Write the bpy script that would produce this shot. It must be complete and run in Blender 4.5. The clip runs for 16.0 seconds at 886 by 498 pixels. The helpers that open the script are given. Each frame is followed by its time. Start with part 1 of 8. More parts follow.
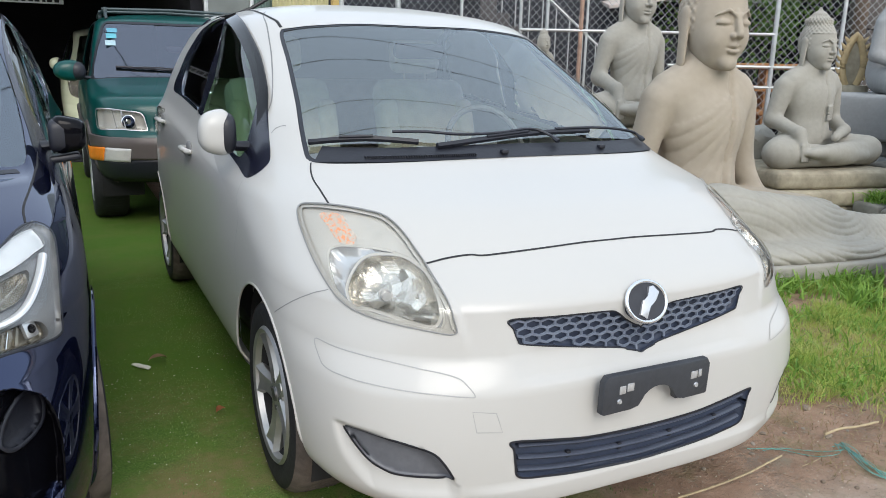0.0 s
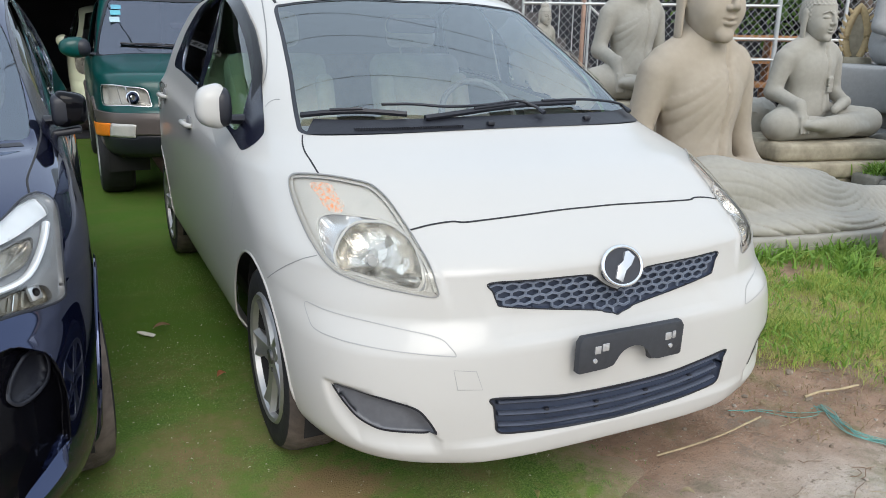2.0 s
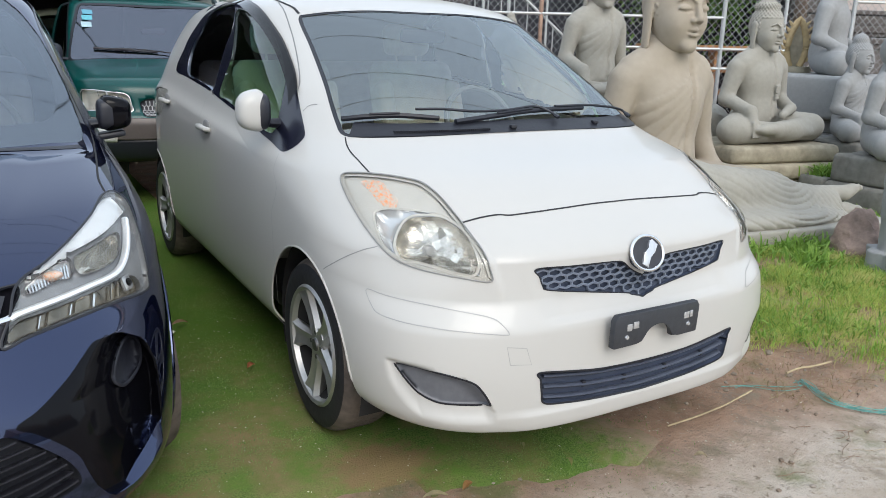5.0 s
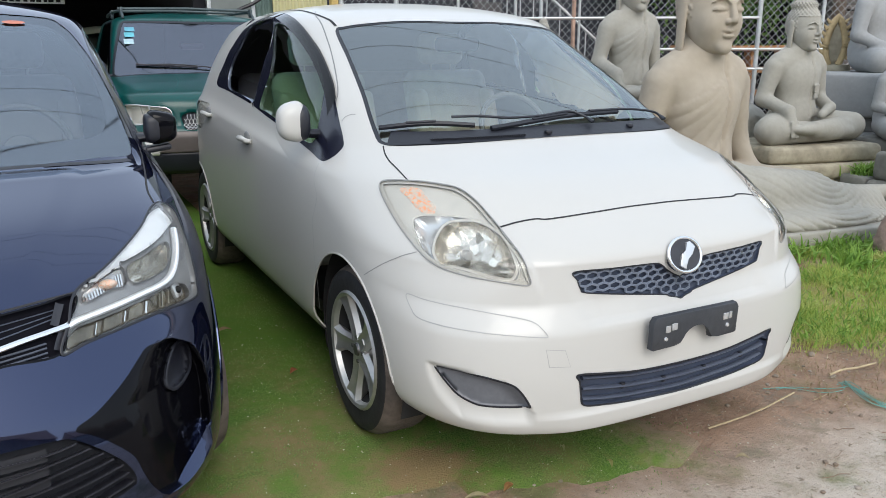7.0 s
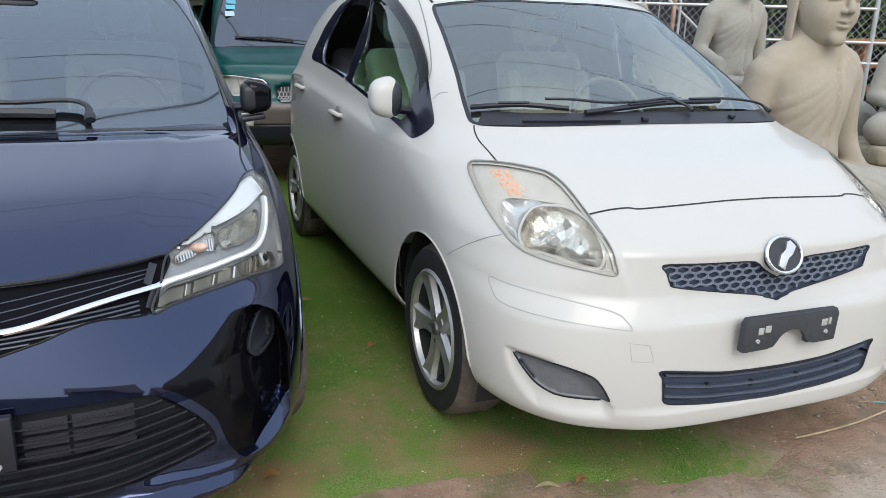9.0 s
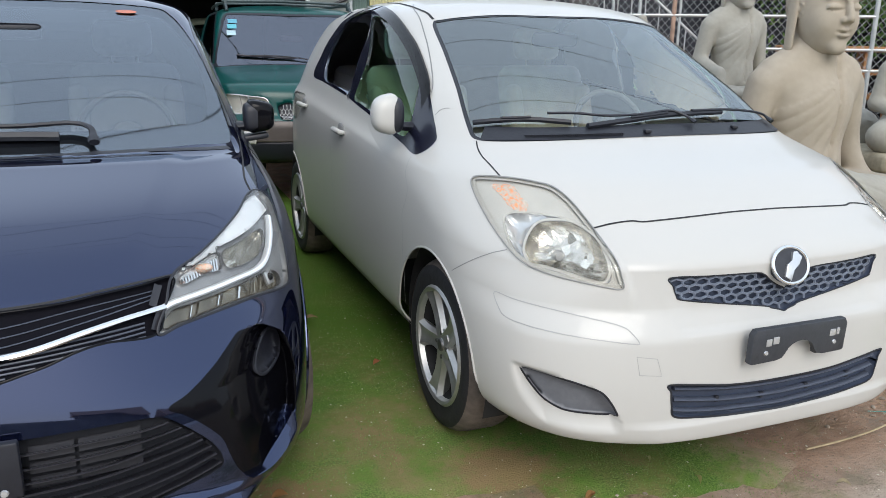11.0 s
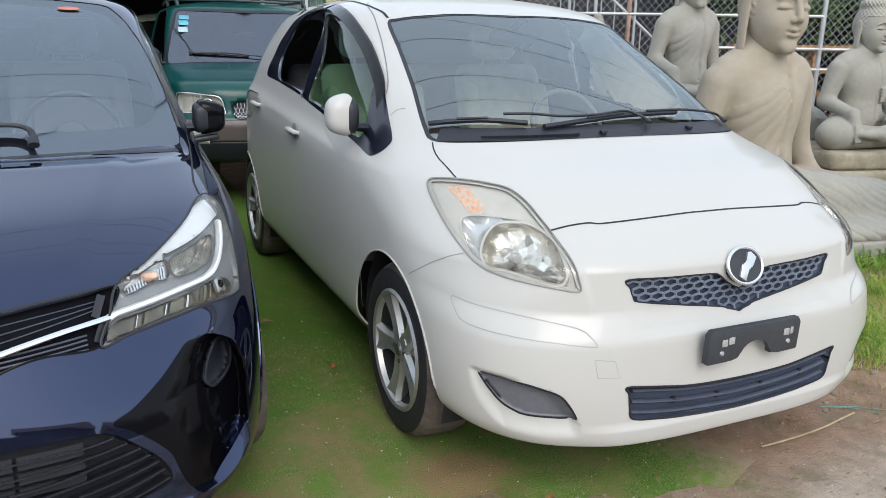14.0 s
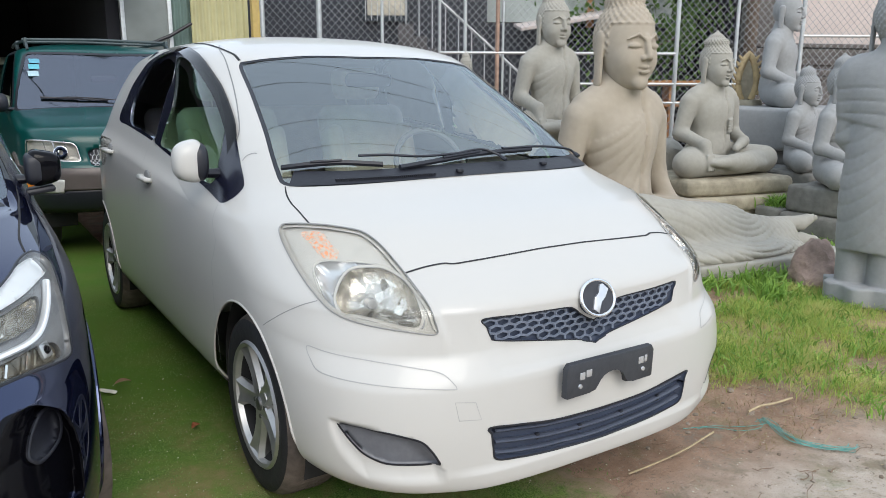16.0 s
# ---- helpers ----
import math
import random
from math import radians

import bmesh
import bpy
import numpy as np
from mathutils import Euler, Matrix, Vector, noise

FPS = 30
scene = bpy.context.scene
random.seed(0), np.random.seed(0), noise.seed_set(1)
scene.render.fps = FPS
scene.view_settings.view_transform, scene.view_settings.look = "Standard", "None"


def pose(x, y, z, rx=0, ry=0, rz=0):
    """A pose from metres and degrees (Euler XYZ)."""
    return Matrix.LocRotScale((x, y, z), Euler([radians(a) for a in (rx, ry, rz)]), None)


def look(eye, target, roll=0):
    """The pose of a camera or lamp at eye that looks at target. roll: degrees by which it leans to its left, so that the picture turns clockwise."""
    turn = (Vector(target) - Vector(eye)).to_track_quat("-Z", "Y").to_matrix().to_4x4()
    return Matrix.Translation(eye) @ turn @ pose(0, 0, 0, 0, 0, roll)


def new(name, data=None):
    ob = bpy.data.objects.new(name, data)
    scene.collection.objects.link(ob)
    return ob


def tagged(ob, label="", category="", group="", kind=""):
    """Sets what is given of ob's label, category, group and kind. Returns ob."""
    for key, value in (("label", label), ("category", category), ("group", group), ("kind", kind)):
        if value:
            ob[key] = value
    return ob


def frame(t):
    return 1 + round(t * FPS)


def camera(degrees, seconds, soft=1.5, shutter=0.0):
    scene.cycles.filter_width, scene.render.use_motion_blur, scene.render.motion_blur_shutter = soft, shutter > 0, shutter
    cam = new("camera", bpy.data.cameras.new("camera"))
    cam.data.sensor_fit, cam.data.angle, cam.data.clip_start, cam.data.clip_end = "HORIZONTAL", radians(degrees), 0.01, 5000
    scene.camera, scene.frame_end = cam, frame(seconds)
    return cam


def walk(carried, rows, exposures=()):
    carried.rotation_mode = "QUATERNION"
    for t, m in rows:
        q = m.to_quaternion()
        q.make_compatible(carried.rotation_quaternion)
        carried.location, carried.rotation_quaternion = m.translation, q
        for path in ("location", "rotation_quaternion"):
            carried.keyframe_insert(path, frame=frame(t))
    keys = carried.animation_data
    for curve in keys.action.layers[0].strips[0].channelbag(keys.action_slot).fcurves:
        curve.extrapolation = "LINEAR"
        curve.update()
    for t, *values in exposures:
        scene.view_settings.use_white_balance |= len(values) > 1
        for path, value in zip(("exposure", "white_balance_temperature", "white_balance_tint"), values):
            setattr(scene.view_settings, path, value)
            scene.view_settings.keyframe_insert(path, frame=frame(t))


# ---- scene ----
cam = camera(60.0, 16.0, soft=0.55)
PATH = [
    (0, (-1.321, -2.159, 1.303), (-0.453, -0.423, 0.822), 1.3),
    (0.5, (-1.309, -2.165, 1.301), (-0.492, -0.418, 0.77), 0.1),
    (1, (-1.3, -2.134, 1.306), (-0.473, -0.39, 0.779), 1.8),
    (1.5, (-1.299, -2.12, 1.303), (-0.452, -0.39, 0.766), 3.4),
    (2, (-1.3, -2.272, 1.303), (-0.46, -0.539, 0.761), 0.9),
    (2.5, (-1.316, -2.432, 1.304), (-0.467, -0.747, 0.638), -0.1),
    (3, (-1.368, -2.454, 1.31), (-0.537, -0.737, 0.708), 0.7),
    (3.2, (-1.421, -2.429, 1.309), (-0.554, -0.721, 0.732), 1.4),
    (5.3, (-1.68, -2.32, 1.315), (-0.698, -0.657, 0.798), 1.3),
    (5.5, (-1.679, -2.327, 1.317), (-0.707, -0.655, 0.81), 0.8),
    (6, (-1.685, -2.342, 1.318), (-0.632, -0.701, 0.871), -0.4),
    (6.5, (-1.698, -2.34, 1.316), (-0.695, -0.676, 0.842), 0.7),
    (7, (-1.703, -2.35, 1.317), (-0.8, -0.639, 0.809), -0.1),
    (7.5, (-1.705, -2.323, 1.301), (-0.803, -0.639, 0.707), 0.4),
    (8, (-1.699, -2.312, 1.288), (-0.995, -0.561, 0.625), 0.1),
    (8.5, (-1.696, -2.312, 1.302), (-0.96, -0.547, 0.716), 0.6),
    (9, (-1.706, -2.317, 1.304), (-0.994, -0.531, 0.751), 1.8),
    (9.2, (-1.713, -2.323, 1.298), (-0.971, -0.545, 0.761), 2.0),
    (11.3, (-1.703, -2.31, 1.316), (-0.999, -0.511, 0.799), 0.7),
    (11.5, (-1.688, -2.319, 1.319), (-0.928, -0.543, 0.801), -0.6),
    (12, (-1.702, -2.29, 1.312), (-0.982, -0.488, 0.826), -1.1),
    (12.5, (-1.694, -2.299, 1.328), (-0.889, -0.534, 0.841), 0.3),
    (13, (-1.681, -2.294, 1.318), (-0.822, -0.556, 0.828), -0.2),
    (13.5, (-1.679, -2.274, 1.317), (-0.844, -0.534, 0.793), -0.1),
    (14, (-1.681, -2.279, 1.32), (-0.881, -0.523, 0.795), 1.0),
    (14.5, (-1.679, -2.283, 1.327), (-0.711, -0.612, 0.805), 0.0),
    (15, (-1.681, -2.265, 1.325), (-0.668, -0.625, 0.789), 0.9),
    (15.5, (-1.662, -2.271, 1.329), (-0.597, -0.657, 0.818), 0.9),
    (16, (-1.567, -2.283, 1.331), (-0.507, -0.642, 0.901), 0.2),
]
walk(cam, [(t, look(eye, target, roll)) for t, eye, target, roll in PATH])

# ---- world, sun, exposure ----
world = bpy.data.worlds.new("sky")
world.use_nodes = True
scene.world = world
wn = world.node_tree.nodes
sky = wn.new("ShaderNodeTexSky")
sky.sky_type = "NISHITA"
sky.sun_disc = False
sky.sun_elevation, sky.sun_rotation = radians(39), radians(190)
sky.air_density, sky.dust_density, sky.ozone_density = 1.0, 3.0, 1.0
soften = wn.new("ShaderNodeMixRGB")
soften.inputs[0].default_value = 0.7
soften.inputs[2].default_value = (5.9, 6.75, 7.75, 1)
world.node_tree.links.new(sky.outputs[0], soften.inputs[1])
world.node_tree.links.new(soften.outputs[0], wn["Background"].inputs[0])
wn["Background"].inputs[1].default_value = 0.18
sun = new("sun", bpy.data.lights.new("sun", "SUN"))
sun.data.energy, sun.data.angle, sun.data.color = 1.12, radians(35), (1.0, 0.97, 0.92)
sun.matrix_world = look((-1.0, -7.6, 7.0), (0.5, 1.0, 0))
scene.view_settings.exposure = 0.3

# ---- materials ----
def mat(name, color, rough=0.5, metal=0.0, grain=0.0, scale=30.0, bump=0.0, coat=0.0, spread=0.15, transmission=0.0, random_tint=0.0):
    """A principled surface whose colour wavers at two scales and whose relief is fine noise."""
    m = bpy.data.materials.new(name)
    m.use_nodes = True
    nt = m.node_tree
    b = nt.nodes["Principled BSDF"]
    b.inputs["Roughness"].default_value = rough
    b.inputs["Metallic"].default_value = metal
    b.inputs["Coat Weight"].default_value = coat
    b.inputs["Coat Roughness"].default_value = 0.03
    b.inputs["Transmission Weight"].default_value = transmission
    b.inputs["Base Color"].default_value = (*color, 1)
    if grain or bump:
        tc = nt.nodes.new("ShaderNodeTexCoord")
        fine = nt.nodes.new("ShaderNodeTexNoise")
        fine.inputs["Scale"].default_value, fine.inputs["Detail"].default_value = scale, 6
        wide = nt.nodes.new("ShaderNodeTexNoise")
        wide.inputs["Scale"].default_value, wide.inputs["Detail"].default_value = scale * spread, 4
        nt.links.new(tc.outputs["Object"], fine.inputs["Vector"])
        nt.links.new(tc.outputs["Object"], wide.inputs["Vector"])
        if grain:
            add = nt.nodes.new("ShaderNodeMath")
            add.operation = "ADD"
            nt.links.new(fine.outputs[0], add.inputs[0])
            nt.links.new(wide.outputs[0], add.inputs[1])
            ramp = nt.nodes.new("ShaderNodeMapRange")
            ramp.inputs[1].default_value, ramp.inputs[2].default_value = 0.6, 1.4
            ramp.inputs[3].default_value, ramp.inputs[4].default_value = 1 - grain, 1 + grain
            nt.links.new(add.outputs[0], ramp.inputs[0])
            mul = nt.nodes.new("ShaderNodeVectorMath")
            mul.operation = "SCALE"
            mul.inputs[0].default_value = color
            nt.links.new(ramp.outputs[0], mul.inputs["Scale"])
            last = mul.outputs[0]
            if random_tint:
                info = nt.nodes.new("ShaderNodeObjectInfo")
                r2 = nt.nodes.new("ShaderNodeMapRange")
                r2.inputs[3].default_value, r2.inputs[4].default_value = 1 - random_tint, 1 + random_tint
                nt.links.new(info.outputs["Random"], r2.inputs[0])
                mul2 = nt.nodes.new("ShaderNodeVectorMath")
                mul2.operation = "SCALE"
                nt.links.new(last, mul2.inputs[0])
                nt.links.new(r2.outputs[0], mul2.inputs["Scale"])
                last = mul2.outputs[0]
            nt.links.new(last, b.inputs["Base Color"])
        if bump:
            bp = nt.nodes.new("ShaderNodeBump")
            bp.inputs["Strength"].default_value, bp.inputs["Distance"].default_value = bump, 0.01
            nt.links.new(fine.outputs[0], bp.inputs["Height"])
            nt.links.new(bp.outputs[0], b.inputs["Normal"])
    return m


def glass(name, tint, gloss=(1.0, 1.0, 1.0), ior=1.5):
    """A thin pane: clear in its tint, with the gloss of glass."""
    m = bpy.data.materials.new(name)
    m.use_nodes = True
    nt = m.node_tree
    nt.nodes.remove(nt.nodes["Principled BSDF"])
    clear = nt.nodes.new("ShaderNodeBsdfTransparent")
    clear.inputs[0].default_value = (*tint, 1)
    shine = nt.nodes.new("ShaderNodeBsdfGlossy")
    shine.inputs["Roughness"].default_value = 0.02
    shine.inputs[0].default_value = (*gloss, 1)
    fres = nt.nodes.new("ShaderNodeFresnel")
    fres.inputs[0].default_value = ior
    mix = nt.nodes.new("ShaderNodeMixShader")
    nt.links.new(fres.outputs[0], mix.inputs[0])
    nt.links.new(clear.outputs[0], mix.inputs[1])
    nt.links.new(shine.outputs[0], mix.inputs[2])
    nt.links.new(mix.outputs[0], nt.nodes["Material Output"].inputs[0])
    return m


WHITE_PAINT = mat("white_pearl_paint", (0.495, 0.483, 0.455), 0.36, 0.0, 0.02, 3.0, 0.0, 0.55)
WHITE_PAINT.node_tree.nodes["Principled BSDF"].inputs["Specular IOR Level"].default_value = 0.2
WHITE_PAINT.node_tree.nodes["Principled BSDF"].inputs["Coat Roughness"].default_value = 0.07
NAVY_PAINT = mat("navy_black_paint", (0.0022, 0.003, 0.010), 0.04, 0.0, 0.1, 4.0)
NAVY_PAINT.node_tree.nodes["Principled BSDF"].inputs["Specular Tint"].default_value = (0.52, 0.62, 1.0, 1)
NAVY_PAINT.node_tree.nodes["Principled BSDF"].inputs["IOR"].default_value = 1.95
GREEN_PAINT = mat("dark_green_paint", (0.0008, 0.055, 0.050), 0.3, 0.0, 0.15, 3.0, 0.0, 0.22)
GREEN_PAINT.node_tree.nodes["Principled BSDF"].inputs["Specular IOR Level"].default_value = 0.3
GREY_CLAD = mat("grey_cladding", (0.105, 0.088, 0.082), 0.42, 0.2, 0.2, 8.0)
BLACK_PLASTIC = mat("black_plastic", (0.011, 0.012, 0.018), 0.45, 0, 0.2, 60.0, 0.1)
BLUE_BLACK = mat("grille_plastic", (0.15, 0.175, 0.225), 0.4, 0, 0.15, 60.0, 0.05)
SEAM = mat("seam_shadow_gap", (0.02, 0.02, 0.022), 0.8, 0, 0.1, 50.0)
LAMP_SEAM = mat("lamp_edge_gap", (0.24, 0.24, 0.235), 0.6, 0, 0.1, 50.0)
MOULD_SEAM = mat("moulding_groove", (0.36, 0.36, 0.35), 0.6, 0, 0.1, 50.0)
PALE_SEAM = mat("paint_edge", (0.20, 0.20, 0.20), 0.6, 0, 0.1, 50.0)
RUBBER = mat("tyre_rubber", (0.013, 0.013, 0.015), 0.75, 0, 0.3, 40.0, 0.2)
DUSTY_RUBBER = mat("dusty_tyre_rubber", (0.105, 0.085, 0.072), 0.85, 0, 0.6, 26.0, 0.6)
ALLOY = mat("alloy_metal", (0.44, 0.44, 0.43), 0.42, 0.8, 0.2, 25.0)
DARK_WELL = mat("wheel_well", (0.012, 0.012, 0.013), 0.9, 0, 0.3, 20.0)
CHROME = mat("chrome", (0.75, 0.75, 0.76), 0.08, 1.0)
SATIN = mat("satin_silver", (0.62, 0.63, 0.64), 0.25, 0.7, 0.05, 30)
BOWL = mat("lamp_reflector", (0.62, 0.605, 0.56), 0.18, 0.85, 0.22, 34, 0.9)
# light and dark cells paint the differing reflections of the facets
bowl_cells = BOWL.node_tree.nodes.new("ShaderNodeTexVoronoi")
bowl_cells.inputs["Scale"].default_value = 34
bowl_place = BOWL.node_tree.nodes.new("ShaderNodeTexCoord")
BOWL.node_tree.links.new(bowl_place.outputs["Object"], bowl_cells.inputs["Vector"])
bowl_tone = BOWL.node_tree.nodes.new("ShaderNodeValToRGB")
bowl_tone.color_ramp.elements[0].position, bowl_tone.color_ramp.elements[1].position = 0.15, 0.8
bowl_tone.color_ramp.elements[0].color, bowl_tone.color_ramp.elements[1].color = (0.34, 0.32, 0.28, 1), (0.80, 0.78, 0.73, 1)
BOWL.node_tree.links.new(bowl_cells.outputs["Color"], bowl_tone.inputs[0])
BOWL.node_tree.links.new(bowl_tone.outputs[0], BOWL.node_tree.nodes["Principled BSDF"].inputs["Base Color"])
LAMP_GREY = mat("lamp_housing", (0.54, 0.525, 0.49), 0.24, 0.15, 0.12, 22, 0.25)
GOLD_BOWL = mat("bronze_reflector", (0.26, 0.235, 0.19), 0.22, 0.7, 0.8, 16, 0.9)
LAMP_WHITE = mat("bright_lamp_plastic", (0.80, 0.82, 0.84), 0.3, 0.25, 0.06, 22, 0.1)
ORANGE = mat("orange_lamp_plastic", (0.72, 0.54, 0.45), 0.3, 0.1, 0.0, 70, 0.6)
mix_n = ORANGE.node_tree.nodes.new("ShaderNodeTexNoise")
mix_n.inputs["Scale"].default_value, mix_n.inputs["Detail"].default_value = 11, 6
mix_c = ORANGE.node_tree.nodes.new("ShaderNodeValToRGB")
mix_c.color_ramp.elements[0].position, mix_c.color_ramp.elements[1].position = 0.46, 0.62
mix_c.color_ramp.elements[0].color, mix_c.color_ramp.elements[1].color = (0.60, 0.55, 0.49, 1), (0.88, 0.34, 0.14, 1)
ORANGE.node_tree.links.new(mix_n.outputs[0], mix_c.inputs[0])
ORANGE.node_tree.links.new(mix_c.outputs[0], ORANGE.node_tree.nodes["Principled BSDF"].inputs["Base Color"])
AMBER = mat("amber_lamp_plastic", (0.80, 0.23, 0.012), 0.4, 0.0, 0.20, 90, 0.6)
DARK_ALLOY = mat("shaded_alloy", (0.10, 0.10, 0.10), 0.4, 0.7, 0.2, 25.0)
FOG_GREY = mat("fog_blank_plastic", (0.125, 0.13, 0.145), 0.35, 0, 0.15, 60.0, 0.05)
CLEAR = glass("clear_lens", (0.97, 0.97, 0.95), ior=1.32)
SCREEN = glass("windscreen_glass", (0.92, 0.95, 0.92), ior=2.55, gloss=(0.90, 0.97, 1.0))
DIM_SCREEN = glass("dim_windscreen_glass", (0.55, 0.60, 0.64), ior=2.4, gloss=(0.80, 0.85, 1.0))
NAVY_SCREEN = glass("dark_windscreen_glass", (0.84, 0.90, 0.90), ior=2.5, gloss=(0.80, 0.89, 1.0))
TINTED = glass("green_tinted_glass", (0.40, 0.74, 0.52))
PRIVACY = glass("dark_privacy_glass", (0.40, 0.46, 0.66), gloss=(0.85, 0.9, 1.0), ior=2.1)
SMOKE = glass("smoked_visor", (0.10, 0.095, 0.10), ior=1.32)
TRIM_GLOSS = mat("gloss_black_trim", (0.010, 0.011, 0.022), 0.22, 0, 0.15, 30.0)
LAMP_DARK = mat("dark_lamp_housing", (0.27, 0.275, 0.285), 0.25, 0.3, 0.2, 30)
# gloss black for small parts; on the bumper corners it paints a dark reflection
CORNER_BLACK = mat("near_black_gloss", (0.003, 0.003, 0.0045), 0.09, 0, 0.2, 40)
CORNER_BLACK.node_tree.nodes["Principled BSDF"].inputs["Specular IOR Level"].default_value = 0.15
GRILLE_BLACK = mat("matt_grille_black", (0.006, 0.006, 0.009), 0.8, 0, 0.2, 40)
GRILLE_BLACK.node_tree.nodes["Principled BSDF"].inputs["Specular IOR Level"].default_value = 0.06
FIN_BLACK = mat("black_fin_plastic", (0.02, 0.02, 0.026), 0.28, 0, 0.2, 40)
MESH_GREY = mat("radiator_mesh_grey", (0.014, 0.014, 0.019), 0.7, 0.0, 0.35, 26)
INTAKE = mat("intake_black", (0.014, 0.015, 0.02), 0.7, 0, 0.2, 40)
INTAKE.node_tree.nodes["Principled BSDF"].inputs["Specular IOR Level"].default_value = 0.3
WHEEL_DARK = mat("steering_wheel_black", (0.07, 0.07, 0.07), 0.6, 0, 0.12, 80, 0.1)
WHEEL_GREY = mat("steering_wheel_grey", (0.20, 0.20, 0.20), 0.6, 0, 0.12, 80, 0.1)
BEIGE = mat("beige_fabric", (0.76, 0.71, 0.60), 0.9, 0, 0.12, 120, 0.2)
DARK_FABRIC = mat("dark_interior_fabric", (0.20, 0.20, 0.205), 0.9, 0, 0.2, 80, 0.2)
GREY_FABRIC = mat("grey_interior", (0.46, 0.455, 0.43), 0.85, 0, 0.12, 80, 0.2)
SANDSTONE = mat("grey_sandstone", (0.325, 0.31, 0.268), 0.9, 0, 0.10, 26.0, 0.16)
TAN_STONE = mat("tan_sandstone", (0.365, 0.315, 0.248), 0.9, 0, 0.09, 26.0, 0.14)
BLUE_STONE = mat("bluish_sandstone", (0.275, 0.28, 0.278), 0.9, 0, 0.10, 30.0, 0.16)
CARVED_BASE = mat("damp_grey_stone", (0.19, 0.185, 0.165), 0.92, 0, 0.35, 16.0, 0.5)
OLD_STONE = mat("stained_pedestal_stone", (0.34, 0.30, 0.22), 0.92, 0, 0.4, 14.0, 0.5)

# ---- mesh helpers ----
def finish(name, verts, faces, material, parent=None, label="", normals=None, smooth=True):
    me = bpy.data.meshes.new(name)
    me.from_pydata([tuple(p) for p in verts], [], [tuple(q) for q in faces])
    me.materials.append(material)
    if smooth:
        me.shade_smooth()
    if normals is not None:
        me.normals_split_custom_set_from_vertices([tuple(n) for n in normals])
    ob = new(name, me)
    ob.parent = parent
    if material in (CLEAR, SCREEN, DIM_SCREEN, NAVY_SCREEN, TINTED, PRIVACY, SMOKE):
        ob.visible_shadow = False
    return tagged(ob, label) if label else ob


def part(name, bm, material, parent=None, label="", smooth=True):
    """Links a bmesh as one mesh object under a thing or under a part."""
    me = bpy.data.meshes.new(name)
    bmesh.ops.recalc_face_normals(bm, faces=bm.faces)
    bm.to_mesh(me)
    bm.free()
    me.materials.append(material)
    if smooth:
        me.shade_smooth()
        me.set_sharp_from_angle(angle=radians(38))
    ob = new(name, me)
    ob.parent = parent
    return tagged(ob, label) if label else ob


def thing(name, label, category, m=None, group="", kind=""):
    ob = new(name)
    ob.empty_display_size = 0.1
    if m is not None:
        ob.matrix_basis = m
    return tagged(ob, label, category, group, kind)


def curve_points(pts, closed=False, k=5):
    """A smooth line (Catmull-Rom) through the points."""
    p = np.asarray(pts, float)
    n = len(p)
    if closed:
        p = np.vstack([p[-1], p, p[0], p[1]])
    else:
        p = np.vstack([2 * p[0] - p[1], p, 2 * p[-1] - p[-2]])
        n -= 1
    u = np.linspace(0, 1, k, endpoint=False)[:, None]
    out = []
    for i in range(n):
        a, b, c, d = p[i:i + 4]
        out.append(0.5 * (2 * b + (c - a) * u + (2 * a - 5 * b + 4 * c - d) * u ** 2 + (3 * b - a - 3 * c + d) * u ** 3))
    out = np.vstack(out)
    return out if closed else np.vstack([out, p[-2]])


def add_box(bm, size, m=None, bevel=0.0, segs=2):
    r = bmesh.ops.create_cube(bm, size=1.0)
    bmesh.ops.scale(bm, vec=size, verts=r["verts"])
    if bevel:
        es = list({e for v in r["verts"] for e in v.link_edges})
        r = bmesh.ops.bevel(bm, geom=es, offset=bevel, segments=segs, affect="EDGES", profile=0.5)
        vs = r["verts"]
        vs = list({v for fc in r["faces"] for v in fc.verts} | set(vs))
    else:
        vs = r["verts"]
    if m is not None:
        bmesh.ops.transform(bm, matrix=m, verts=vs)
    return vs


def box(size, m=None, bevel=0.0, segs=2):
    bm = bmesh.new()
    add_box(bm, size, m, bevel, segs)
    return bm


def add_lathe(bm, profile, m=None, n=32):
    """Turns (radius, height) round z."""
    rings = []
    for r, z in profile:
        if r < 1e-6:
            rings.append([bm.verts.new((0, 0, z))])
        else:
            rings.append([bm.verts.new((r * math.cos(2 * math.pi * i / n), r * math.sin(2 * math.pi * i / n), z)) for i in range(n)])
    for a, b in zip(rings, rings[1:]):
        for i in range(n):
            j = (i + 1) % n
            q = [a[i % len(a)], a[j % len(a)], b[j % len(b)], b[i % len(b)]]
            q = list(dict.fromkeys(q))
            if len(q) > 2:
                bm.faces.new(q)
    if m is not None:
        bmesh.ops.transform(bm, matrix=m, verts=[v for r in rings for v in r])
    return [v for r in rings for v in r]


def lathe(profile, m=None, n=32):
    bm = bmesh.new()
    add_lathe(bm, profile, m, n)
    return bm


